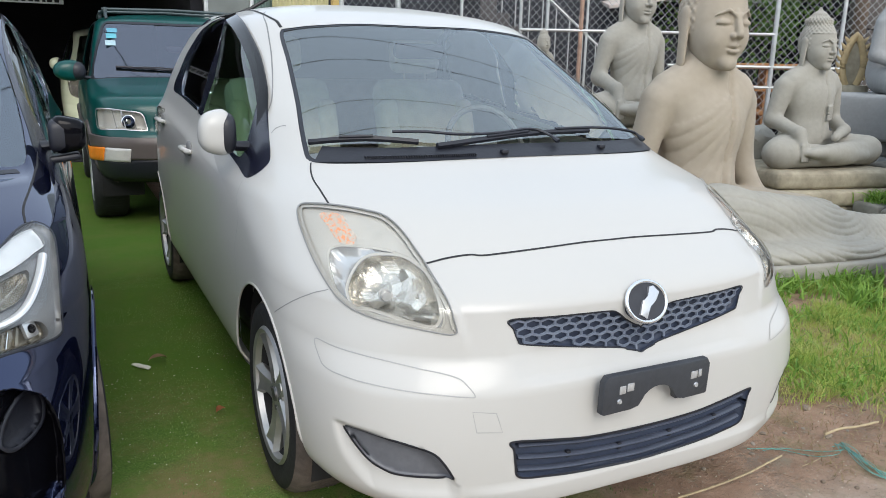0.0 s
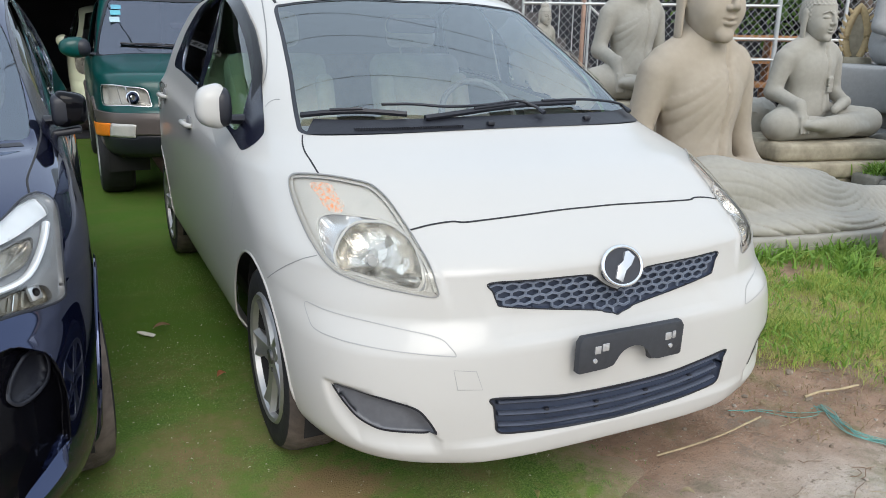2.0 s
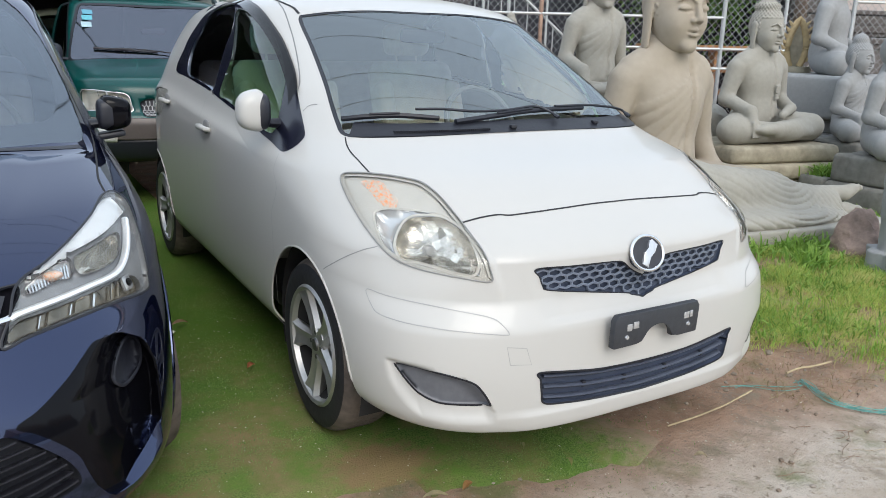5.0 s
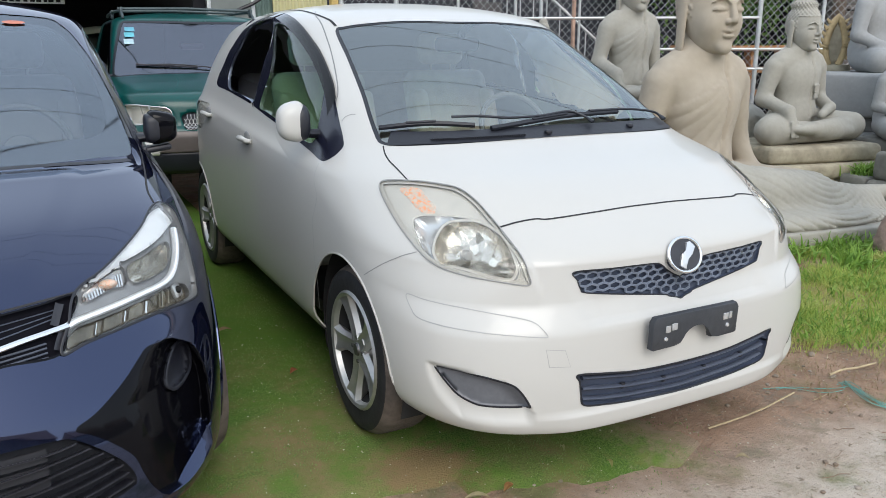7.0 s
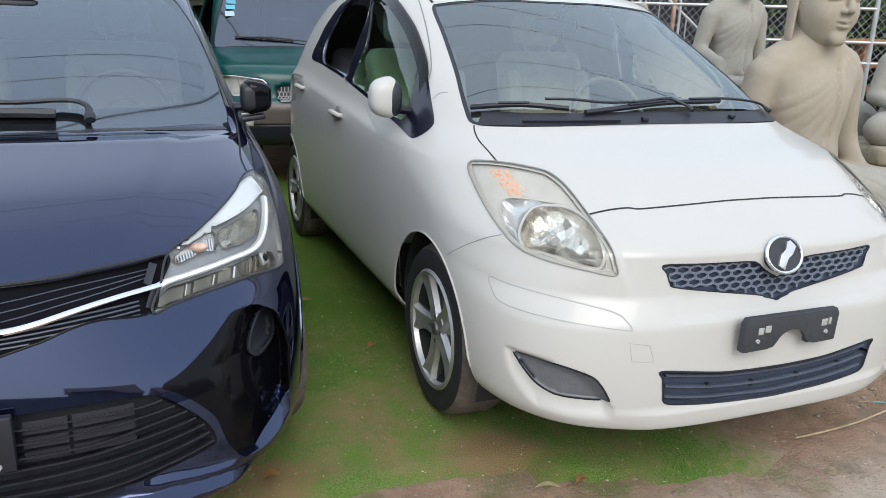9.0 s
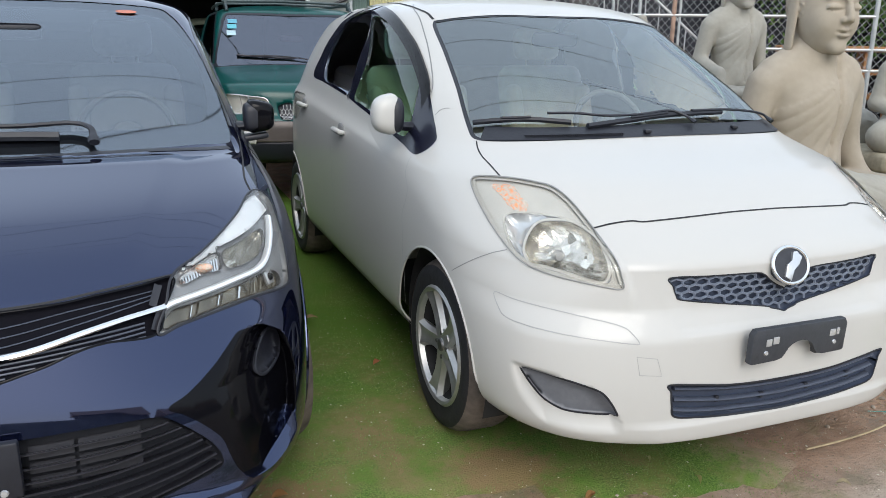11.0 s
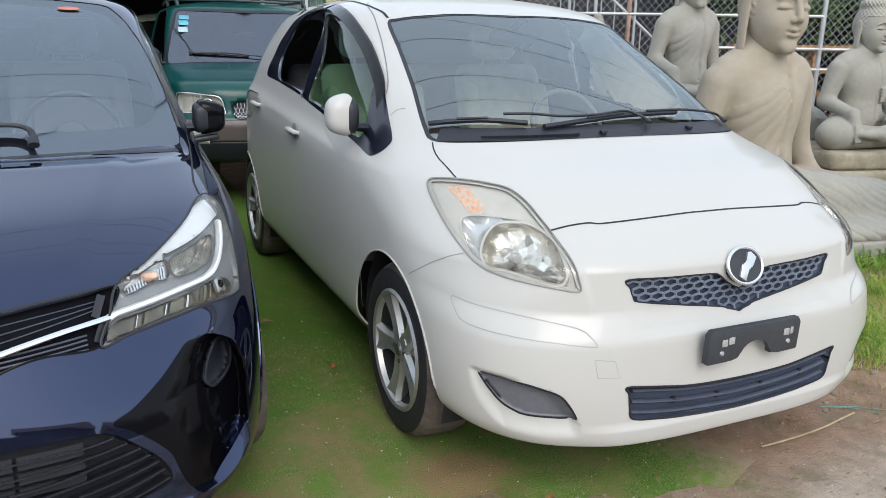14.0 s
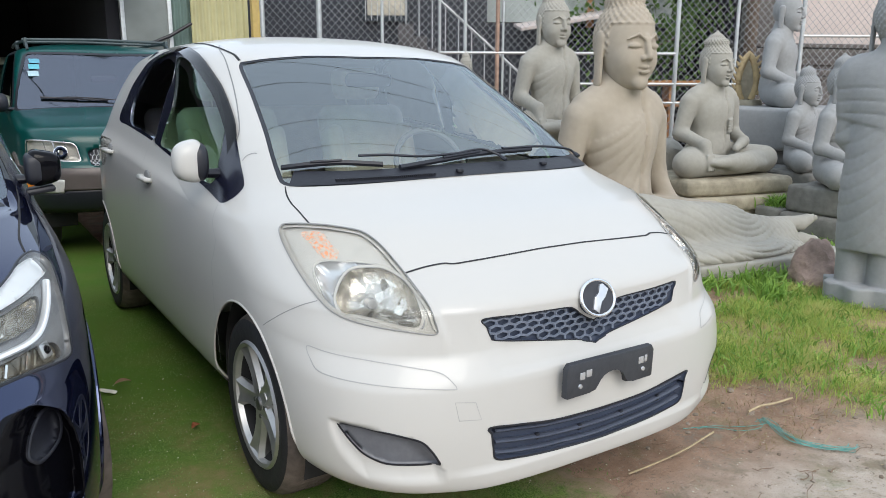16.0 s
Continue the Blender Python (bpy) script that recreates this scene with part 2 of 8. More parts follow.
def add_tube(bm, pts, radius, n=8, closed=False, flat=1.0):
    """A tube along the points; radius a number or one for each point; flat squeezes it."""
    pts = [Vector(p) for p in pts]
    radii = [radius] * len(pts) if isinstance(radius, (int, float)) else list(radius)
    rings = []
    up = Vector((0, 0, 1))
    for i, p in enumerate(pts):
        if closed:
            t = pts[(i + 1) % len(pts)] - pts[i - 1]
        else:
            t = pts[min(i + 1, len(pts) - 1)] - pts[max(i - 1, 0)]
        t.normalize()
        s = t.cross(up)
        if s.length < 0.05:
            s = t.cross(Vector((0, 1, 0)))
        s.normalize()
        w = s.cross(t).normalized()
        rings.append([bm.verts.new(p + radii[i] * (math.cos(2 * math.pi * k / n) * s + flat * math.sin(2 * math.pi * k / n) * w)) for k in range(n)])
    pairs = list(zip(rings, rings[1:])) + ([(rings[-1], rings[0])] if closed else [])
    for a, b in pairs:
        for k in range(n):
            bm.faces.new((a[k], a[(k + 1) % n], b[(k + 1) % n], b[k]))
    if not closed:
        bm.faces.new(rings[0][::-1])
        bm.faces.new(rings[-1])


def tube(pts, radius, n=8, closed=False, flat=1.0):
    bm = bmesh.new()
    add_tube(bm, pts, radius, n, closed, flat)
    return bm


def prism(outline, depth, m=None, bevel=0.0):
    """A flat outline (x, y) raised by depth along z."""
    bm = bmesh.new()
    lo = [bm.verts.new((x, y, 0)) for x, y in outline]
    hi = [bm.verts.new((x, y, depth)) for x, y in outline]
    bm.faces.new(lo[::-1])
    top = bm.faces.new(hi)
    n = len(lo)
    for i in range(n):
        bm.faces.new((lo[i], lo[(i + 1) % n], hi[(i + 1) % n], hi[i]))
    if bevel:
        bmesh.ops.bevel(bm, geom=list(top.edges), offset=bevel, segments=2, affect="EDGES", profile=0.5)
    if m is not None:
        bmesh.ops.transform(bm, matrix=m, verts=bm.verts)
    return bm
# ---- car shells: rings that run round the car, level by level, from the sill to the roof ----
def pchip(ys, t):
    """A smooth, unwavering curve through ys at 0, 1, 2, ..., at the places t."""
    ys, t = np.asarray(ys, float), np.asarray(t, float)
    d = np.diff(ys)
    m = np.zeros(len(ys))
    a, b = d[:-1], d[1:]
    m[1:-1] = np.where(a * b > 0, 2 * a * b / np.where(a + b == 0, 1, a + b), 0)
    m[0], m[-1] = d[0], d[-1]
    i = np.clip(np.floor(t).astype(int), 0, len(ys) - 2)
    u = t - i
    return ((1 + 2 * u) * (1 - u) ** 2 * ys[i] + u * (1 - u) ** 2 * m[i]
            + u * u * (3 - 2 * u) * ys[i + 1] + u * u * (u - 1) * m[i + 1])


class Shell:
    """Tables by level: front centre (yf, zf), side (w, zs), rear centre (yr, zr), the places yj and yk where the
    rounded front and rear begin, the squareness n and q of the two, the rise of the side per metre, the bend of z."""

    def __init__(self, na=(104, 46, 34), per=9, dents=(), lifts=(), **tables):
        self.t, self.na, self.per, self.dents, self.lifts = tables, na, per, dents, lifts
        self.top = len(tables["yf"]) - 1

    def point(self, a, v):
        """The place for a (0 front centre, 1 to 2 the flank, 3 rear centre; minus: the other flank) and the level v."""
        a, v = np.broadcast_arrays(np.asarray(a, float), np.asarray(v, float))
        c = {k: pchip(ys, v) for k, ys in self.t.items()}
        s, e = np.sign(a), np.abs(a)
        f = np.clip(e, 0, 1) * np.pi / 2
        r = np.clip(e - 2, 0, 1) * np.pi / 2
        mid = np.clip(e - 1, 0, 1)
        rf = (np.cos(f) ** c["n"] + np.sin(f) ** c["n"]) ** (-1 / c["n"])
        rr = (np.cos(r) ** c["q"] + np.sin(r) ** c["q"]) ** (-1 / c["q"])
        x = np.where(e < 1, c["w"] * rf * np.sin(f), np.where(e > 2, c["w"] * rr * np.cos(r), c["w"]))
        y = np.where(e < 1, c["yj"] - (c["yj"] - c["yf"]) * rf * np.cos(f),
                     np.where(e > 2, c["yk"] + (c["yr"] - c["yk"]) * rr * np.sin(r), c["yj"] + (c["yk"] - c["yj"]) * mid))
        hf = np.clip((c["yj"] - y) / np.maximum(c["yj"] - c["yf"], 1e-6), 0, 1) ** c["m"]
        hr = np.clip((y - c["yk"]) / np.maximum(c["yr"] - c["yk"], 1e-6), 0, 1) ** 2
        side = c["zs"] + c["rise"] * (y - 1.0)
        z = side + (c["zf"] - side) * hf + (c["zr"] - side) * hr
        for fn in self.dents:
            y = y + fn(e, v)
        for fn in self.lifts:
            z = z + fn(e, v)
        return np.stack([-s * x, y, z], -1)

    def normal(self, a, v):
        d = 1e-3
        du = self.point(a + d, v) - self.point(a - d, v)
        dv = self.point(a, np.clip(v + d, 0, self.top)) - self.point(a, np.clip(v - d, 0, self.top))
        n = np.cross(dv, du)
        return n / np.maximum(np.linalg.norm(n, axis=-1, keepdims=True), 1e-9)

    # the cells of the grid, in which outlines are cut
    def cell(self, a, v):
        a, v = np.asarray(a, float), np.asarray(v, float)
        n0, n1, n2 = self.na
        e = np.abs(a)
        i = np.where(e < 1, e * n0, np.where(e < 2, n0 + (e - 1) * n1, n0 + n1 + (e - 2) * n2))
        return np.stack([np.sign(a) * i, v * self.per], -1)

    def uncell(self, c):
        n0, n1, n2 = self.na
        i, e = c[..., 0], np.abs(c[..., 0])
        a = np.where(e < n0, e / n0, np.where(e < n0 + n1, 1 + (e - n0) / n1, 2 + (e - n0 - n1) / n2))
        return np.sign(i) * a, c[..., 1] / self.per


def ease(t):
    t = np.clip(t, 0, 1)
    return t * t * (3 - 2 * t)


def grille_panel(e, v):
    """The middle of the nose lies a little behind the corners, with a ledge under the grille."""
    edge = .287 + .034 * np.clip((v - 4.9) / .9, 0, 1.4)
    return .012 * ease((edge - e) / .060) * ease((v - 4.22) / .22) * ease((6.5 - v) / 2.1)


def lamp_brow(e, v):
    """A low step along the inner edge of the headlamp, where the bumper rises to it."""
    edge = np.interp(v, [5.2, 5.95, 6.5, 6.93], [.346, .360, .375, .391])
    return -.007 * ease((e - edge) / .018) * ease((.62 - e) / .22) * ease((v - 4.7) / .9) * ease((7.1 - v) / .3)


def fog_panel(e, v):
    """A hollow round the fog lamp cover, with a sharp upper edge."""
    top = np.interp(e, [.36, .38, .43, .52, .60], [1.9, 2.42, 3.10, 3.30, 3.32])
    low = np.interp(e, [.36, .45, .52, .60], [1.7, 1.62, 1.75, 2.75])
    return .024 * ease((top - v) / .13) * ease((v - low) / .75) * ease((.605 - e) / .04) * ease((e - .372) / .02)


def pod_hollow(e, v):
    """The deep hollow at the corner of the navy car's bumper: it sinks slowly from the nose and ends in a sharp outer edge."""
    edge = np.interp(v, [2.2, 2.56, 3.33, 4.4, 4.97, 5.2], [.555, .588, .598, .580, .530, .47])
    start = np.interp(v, [2.0, 2.6, 3.3, 3.9, 4.5, 5.1], [.43, .415, .395, .385, .415, .47])
    return .085 * ease((e - start) / .16) * ease((edge - e) / .022) * ease((5.15 - v) / .35) * ease((v - 2.0) / .45)


def chin_ledge(e, v):
    """The navy car's lower lip juts forward below a crease."""
    crease = np.interp(e, [0, .15, .25, .32, .39, .46], [2.10, 2.08, 2.10, 2.04, 1.88, 1.70])
    return -.034 * ease((crease - v) / .30) * ease((.50 - e) / .06) - .012 * ease((crease + .34 - v) / .30) * ease((e - .24) / .06) * ease((.47 - e) / .05)


def hood_swage(e, v):
    """The middle of the navy bonnet stands a little proud between two creases and drops at the cowl."""
    crease = np.interp(v, [7.2, 8.2, 8.9], [.30, .36, .40])
    return .009 * ease((crease - e) / .05) * ease((v - 7.2) / .5) * ease((9.0 - v) / .12) - .012 * ease((v - 8.72) / .25) * ease((9.25 - v) / .2) * ease((.57 - e) / .03)


def lip_panel(e, v):
    """The bumper's lower edge juts forward under the intake."""
    return -.010 * ease((.40 - e) / .10) * ease((v - .5) / .4) * ease((2.25 - v) / .35)
WHITE = dict(
    yf=[-.64, -.715, -.726, -.731, -.728, -.695, -.69, -.565, -.40, -.11, .20, .50, .78, 1.02, 1.32, 1.65],
    zf=[.203, .213, .268, .38, .51, .61, .71, .815, .905, .985, 1.15, 1.30, 1.43, 1.495, 1.53, 1.54],
    w=[.765, .80, .83, .845, .848, .848, .846, .842, .832, .795, .745, .69, .62, .45, .23, .004],
    zs=[.235, .258, .31, .43, .57, .67, .76, .845, .91, .97, 1.14, 1.31, 1.465, 1.51, 1.533, 1.54],
    yr=[2.88, 2.95, 2.99, 3.01, 3.01, 2.99, 2.98, 2.97, 2.95, 2.93, 2.88, 2.80, 2.72, 2.5, 2.1, 1.70],
    zr=[.25, .27, .35, .48, .60, .72, .82, .90, .96, 1.0, 1.15, 1.29, 1.40, 1.46, 1.51, 1.54],
    yj=[.0, .0, .0, .0, .0, .0, .05, .25, .55, .9, 1.1, 1.3, 1.5, 1.55, 1.6, 1.66],
    yk=[2.2, 2.2, 2.2, 2.2, 2.2, 2.2, 2.2, 2.2, 2.2, 2.2, 2.1, 2.0, 1.9, 1.8, 1.72, 1.68],
    n=[3.5, 3.5, 3.6, 3.6, 3.4, 2.9, 2.7, 2.85, 3.3, 4.0, 4.0, 4.0, 4.2, 3.2, 2.6, 2.2],
    q=[3, 3, 3, 3, 3, 3, 3, 3, 3.2, 3.4, 3.4, 3.4, 3.2, 2.8, 2.4, 2.2],
    rise=[0, 0, 0, 0, .02, .03, .04, .05, .06, .065, .05, .02, -.02, 0, 0, 0],
    m=[1.5, 1.5, 1.5, 1.5, 1.5, 1.5, 1.3, 1.0, .8, .7, .8, 1, 1.2, 1.5, 1.5, 1.5],
)
# outlines on the white car's shell: (a, level)
W_HEADLAMP = [(0.588, 7.933), (0.564, 8.137), (0.53, 8.192), (0.502, 8.192), (0.472, 8.165), (0.443, 8.097), (0.418, 8.001), (0.407, 7.838), (0.4, 7.579), (0.396, 7.238), (0.392, 6.952), (0.39, 6.611), (0.387, 6.365), (0.383, 5.97), (0.377, 5.629), (0.387, 5.548), (0.411, 5.589), (0.45, 5.67), (0.506, 5.779), (0.543, 5.875), (0.573, 5.997), (0.599, 6.216), (0.614, 6.597), (0.616, 7.033), (0.607, 7.497)]
W_LAMP_BOWL = [(0.562, 6.475), (0.532, 6.788), (0.5, 7.033), (0.471, 7.142), (0.431, 7.142), (0.409, 6.992), (0.398, 6.788), (0.398, 6.529), (0.402, 6.229), (0.405, 5.943), (0.417, 5.725), (0.45, 5.779), (0.497, 5.929), (0.538, 6.025), (0.564, 6.011), (0.571, 6.256)]
W_LAMP_BEZEL = [(0.571, 7.074), (0.551, 7.224), (0.526, 7.292), (0.485, 7.292), (0.443, 7.238), (0.407, 7.047), (0.394, 6.815), (0.394, 6.529), (0.398, 6.188), (0.4, 5.779), (0.413, 5.67), (0.454, 5.738), (0.506, 5.834), (0.543, 5.929), (0.571, 6.066), (0.594, 6.311), (0.588, 6.706)]
W_TURN_SIGNAL = [(0.539, 8.015), (0.499, 8.069), (0.487, 7.947), (0.493, 7.742), (0.487, 7.579), (0.506, 7.347), (0.526, 7.347), (0.536, 7.456), (0.536, 7.769)]
W_GRILLE = [(-0.018, 5.207), (0.003, 5.261), (0.02, 5.357), (0.042, 5.534), (0.061, 5.725), (0.087, 5.807), (0.197, 5.834), (0.282, 5.834), (0.275, 5.589), (0.267, 5.316), (0.254, 5.18), (0.165, 4.989), (0.051, 4.757), (0.033, 4.675), (0.012, 4.607), (-0.01, 4.553)]
W_LOWER_GRILLE = [(0.001, 2.917), (0.077, 2.931), (0.145, 2.971), (0.221, 3.081), (0.286, 3.149), (0.282, 2.971), (0.279, 2.658), (0.271, 2.331), (0.217, 2.222), (0.156, 2.154), (0.07, 2.099), (-0.006, 2.072)]
W_FOG_RECESS = [(0.564, 3.217), (0.532, 3.244), (0.495, 3.23), (0.456, 3.162), (0.417, 3.026), (0.398, 2.794), (0.385, 2.508), (0.385, 2.426), (0.396, 2.385), (0.422, 2.385), (0.469, 2.399), (0.491, 2.467), (0.515, 2.603), (0.534, 2.794), (0.554, 3.04)]
W_MOULDING = [(0.655, 4.921), (0.603, 4.893), (0.5, 4.812), (0.413, 4.648), (0.374, 4.512), (0.359, 4.335), (0.349, 4.13), (0.361, 4.116), (0.417, 4.185), (0.502, 4.253), (0.566, 4.28), (0.618, 4.335), (0.638, 4.512)]
W_TOW_COVER = [(0.353, 3.803), (0.314, 3.748), (0.303, 3.367), (0.346, 3.408)]
W_BUMPER_SEAM = [(0.612, 6.297), (0.666, 6.093), (0.731, 5.698), (0.8, 5.193), (0.832, 4.934)]
W_HOOD_GAP = [(0.392, 6.952), (0.349, 7.061), (0.308, 7.115), (0.286, 7.088), (0.241, 7.115), (0.169, 7.156), (0.072, 7.197), (-0.016, 7.197)]
W_HOOD_SIDE = [(0.491, 9.119), (0.497, 8.955), (0.5, 8.751), (0.499, 8.546), (0.502, 8.219)]
W_WINDSCREEN = [(0.066, 11.981), (0.225, 11.981), (0.363, 11.859), (0.459, 11.709), (0.5, 11.559), (0.495, 10.836), (0.495, 10.128), (0.499, 9.664), (0.5, 9.351), (0.497, 9.173), (0.467, 9.119), (0.39, 9.119), (0.253, 9.132), (0.092, 9.16)]
W_WINDOW_TRIM = [(1.983, 9.555), (1.749, 9.501), (1.352, 9.446), (1.121, 9.351), (0.964, 9.255), (0.817, 9.01), (0.754, 8.778), (0.724, 8.533), (0.657, 8.737), (0.603, 9.023), (0.588, 9.214), (0.584, 9.501), (0.579, 9.882), (0.571, 10.237), (0.579, 10.782), (0.599, 11.163), (0.648, 11.627), (0.728, 11.927), (0.901, 12.172), (1.471, 12.268), (1.721, 11.927), (1.965, 11.572), (2.019, 10.918), (2.009, 10.25)]
W_FRONT_GLASS = [(0.90, 11.67), (0.763, 11.66), (0.67, 11.56), (0.622, 11.23), (0.602, 10.78), (0.604, 10.2), (0.645, 9.674), (0.718, 9.06), (0.806, 9.146), (0.938, 9.337), (1.089, 9.432), (1.19, 9.487), (1.09, 10.034), (0.96, 10.80)]
W_REAR_GLASS = [(0.957, 11.927), (1.238, 11.968), (1.573, 11.79), (1.778, 11.463), (1.825, 10.809), (1.829, 10.128), (1.747, 9.596), (1.549, 9.569), (1.357, 9.528), (1.275, 9.514), (1.231, 9.909), (1.089, 10.7), (0.925, 11.518)]
W_DOOR_FRONT_SEAM = [(0.746, 8.451), (0.933, 7.415), (1.108, 5.997), (1.13, 4.484), (1.121, 3.367), (1.123, 2.563)]
W_DOOR_MID_SEAM = [(1.378, 9.242), (1.503, 8.042), (1.613, 6.802), (1.639, 5.629), (1.626, 4.021), (1.611, 2.903)]
W_FENDER_CREASE = [(0.577, 9.541), (0.56, 9.623), (0.541, 9.664), (0.53, 9.664)]

# ---- cutting a shell into panels, panes and lamps along outlines ----
def inside(poly, pts):
    x, y = pts[:, 0], pts[:, 1]
    hit = np.zeros(len(pts), bool)
    px, py = poly[:, 0], poly[:, 1]
    qx, qy = np.roll(px, -1), np.roll(py, -1)
    for ax, ay, bx, by in zip(px, py, qx, qy):
        if ay == by:
            continue
        over = (ay > y) != (by > y)
        hit ^= over & (x < (bx - ax) * (y - ay) / (by - ay) + ax)
    return hit


def flip(pts):
    return [(-a, v) for a, v in pts]


def whole(half):
    """Closes a half outline, given from the centre line to the centre line, with its mirror image."""
    h = [(0.0, half[0][1]), *half[1:-1], (0.0, half[-1][1])]
    return h + [(-a, v) for a, v in h[-2:0:-1]]


def cut(shell, outlines):
    """Cuts the shell's grid along closed outlines; the first that holds a face takes it. Gives name: (a, v, faces)."""
    nt = sum(shell.na)
    gi, gj = np.meshgrid(np.arange(-nt, nt + 1), np.arange(shell.top * shell.per + 1), indexing="ij")
    grid = np.stack([gi, gj], -1).reshape(-1, 2).astype(float)
    done = np.zeros(len(grid), bool)
    polys = []
    for name, pts, k in outlines:
        c = curve_points(shell.cell(*np.array(pts).T), True, k)
        polys.append((name, c))
        lo, hi = c.min(0) - 1, c.max(0) + 1
        pick = np.where(~done & (grid > lo).all(1) & (grid < hi).all(1))[0]
        if not len(pick):
            continue
        a, d = c, np.roll(c, -1, 0) - c
        best = np.full(len(pick), 9.0)
        spot = np.zeros((len(pick), 2))
        for p, e in zip(a, d):
            u = np.clip(((grid[pick] - p) @ e) / max(e @ e, 1e-9), 0, 1)
            s = p + u[:, None] * e
            r = np.linalg.norm(grid[pick] - s, axis=1)
            near = r < best
            best[near], spot[near] = r[near], s[near]
        ok = best < 0.52
        grid[pick[ok]] = spot[ok]
        done[pick[ok]] = True
    nj = shell.top * shell.per + 1
    i0 = (np.arange(2 * nt)[:, None] * nj + np.arange(nj - 1)[None]).ravel()
    quads = np.stack([i0, i0 + 1, i0 + nj + 1, i0 + nj], 1)
    cutq = done[quads].any(1)
    plain, rough = quads[~cutq], quads[cutq]
    use02 = (done[rough[:, 0]] & done[rough[:, 2]]) | ~(done[rough[:, 1]] & done[rough[:, 3]])
    t1 = np.where(use02[:, None], rough[:, [0, 1, 2]], rough[:, [0, 1, 3]])
    t2 = np.where(use02[:, None], rough[:, [0, 2, 3]], rough[:, [1, 2, 3]])
    tris = np.vstack([t1, t2])
    faces = [plain, tris]
    owner = [np.full(len(q), -1) for q in faces]
    for n, (name, c) in enumerate(polys):
        lo, hi = c.min(0) - 0.1, c.max(0) + 0.1
        for q, own in zip(faces, owner):
            mid = grid[q].mean(1)
            pick = np.where((own < 0) & (mid > lo).all(1) & (mid < hi).all(1))[0]
            if len(pick):
                own[pick[inside(c, mid[pick])]] = n
    av = shell.uncell(grid)
    out = {}
    for n, name in enumerate(["body"] + [p[0] for p in polys]):
        fs = [list(r) for q, own in zip(faces, owner) for r in q[own == n - 1]]
        if fs:
            used = np.unique(np.concatenate([np.asarray(r) for r in fs]))
            back = {int(g): k for k, g in enumerate(used)}
            fs = [[back[int(g)] for g in r] for r in fs]
            if name in out:
                a0, v0, f0 = out[name]
                off = len(a0)
                out[name] = (np.r_[a0, av[0][used]], np.r_[v0, av[1][used]], f0 + [[g + off for g in r] for r in fs])
            else:
                out[name] = (av[0][used], av[1][used], fs)
    return out


def edge_loops(faces):
    """The edges that only one face has, as they run round it."""
    seen = {}
    for q in faces:
        for a, b in zip(q, q[1:] + q[:1]):
            seen[(a, b)] = 1
    return [(a, b) for a, b in seen if (b, a) not in seen]


def rim_distance(shell, a, v, faces):
    """How far each point lies from the piece's rim, in metres."""
    p = shell.point(a, v)
    rim = np.array(sorted({i for e in edge_loops(faces) for i in e}))
    out = np.empty(len(p))
    for s in range(0, len(p), 2000):
        out[s:s + 2000] = np.sqrt(((p[s:s + 2000, None] - p[rim][None]) ** 2).sum(-1)).min(1)
    return out


def bowed_normals(p, n):
    """Glass is bent evenly: the normals of one smooth bow through the points."""
    x, y = p[:, 0] - p[:, 0].mean(), p[:, 1] - p[:, 1].mean()
    one = np.ones(len(x))
    k = np.linalg.lstsq(np.stack([one, x * x, y, y * y, x * x * y], 1), p[:, 2], rcond=None)[0]
    g = np.stack([-(2 * k[1] * x + 2 * k[4] * x * y), -(k[2] + 2 * k[3] * y + k[4] * x * x), one], 1)
    return g / np.linalg.norm(g, axis=1, keepdims=True)


def sheet(shell, piece, material, parent, name, label="", offset=0.0, wall=0.0, dish=None):
    """A piece of the shell, moved out by offset; wall: an edge turned inwards by so much; dish: (depth, reach) hollows it from the rim."""
    a, v, faces = piece
    n = shell.normal(a, v)
    p = shell.point(a, v) + n * offset
    if dish:
        depth, reach = dish
        d = np.clip(rim_distance(shell, a, v, faces) / reach, 0, 1)
        p = p - n * (depth * np.sqrt(np.clip(2 * d - d * d, 0, 1)))[:, None]
    verts, faces = list(p), [list(q) for q in faces]
    if wall:
        low = {}
        for i, j in edge_loops(faces):
            for k in (i, j):
                if k not in low:
                    low[k] = len(verts)
                    verts.append(p[k] - n[k] * wall)
            faces.append([j, i, low[i], low[j]])
    if material in (SCREEN, DIM_SCREEN, NAVY_SCREEN):
        n = bowed_normals(p, n)
    plain = not wall and not dish
    return finish(name, verts, faces, material, parent, label, n if plain else None)


def ribbon(shell, pts, width, material, parent, name, offset=0.0012, closed=False, label="", mirror=False, k=6):
    """A narrow strip that lies on the shell along a line of (a, level)."""
    c = curve_points(pts, closed, k)
    p = shell.point(c[:, 0], c[:, 1])
    n = shell.normal(c[:, 0], c[:, 1])
    t = (np.roll(p, -1, 0) - np.roll(p, 1, 0)) if closed else np.gradient(p, axis=0)
    s = np.cross(n, t)
    s /= np.maximum(np.linalg.norm(s, axis=1, keepdims=True), 1e-9)
    verts = list(p + s * width / 2 + n * offset) + list(p - s * width / 2 + n * offset) + list(p + n * offset * 1.4)
    m = len(p)
    faces = []
    for i in range(m if closed else m - 1):
        j = (i + 1) % m
        faces += [(i, j, 2 * m + j, 2 * m + i), (2 * m + i, 2 * m + j, m + j, m + i)]
    ob = finish(name, verts, faces, material, parent, label)
    return ob
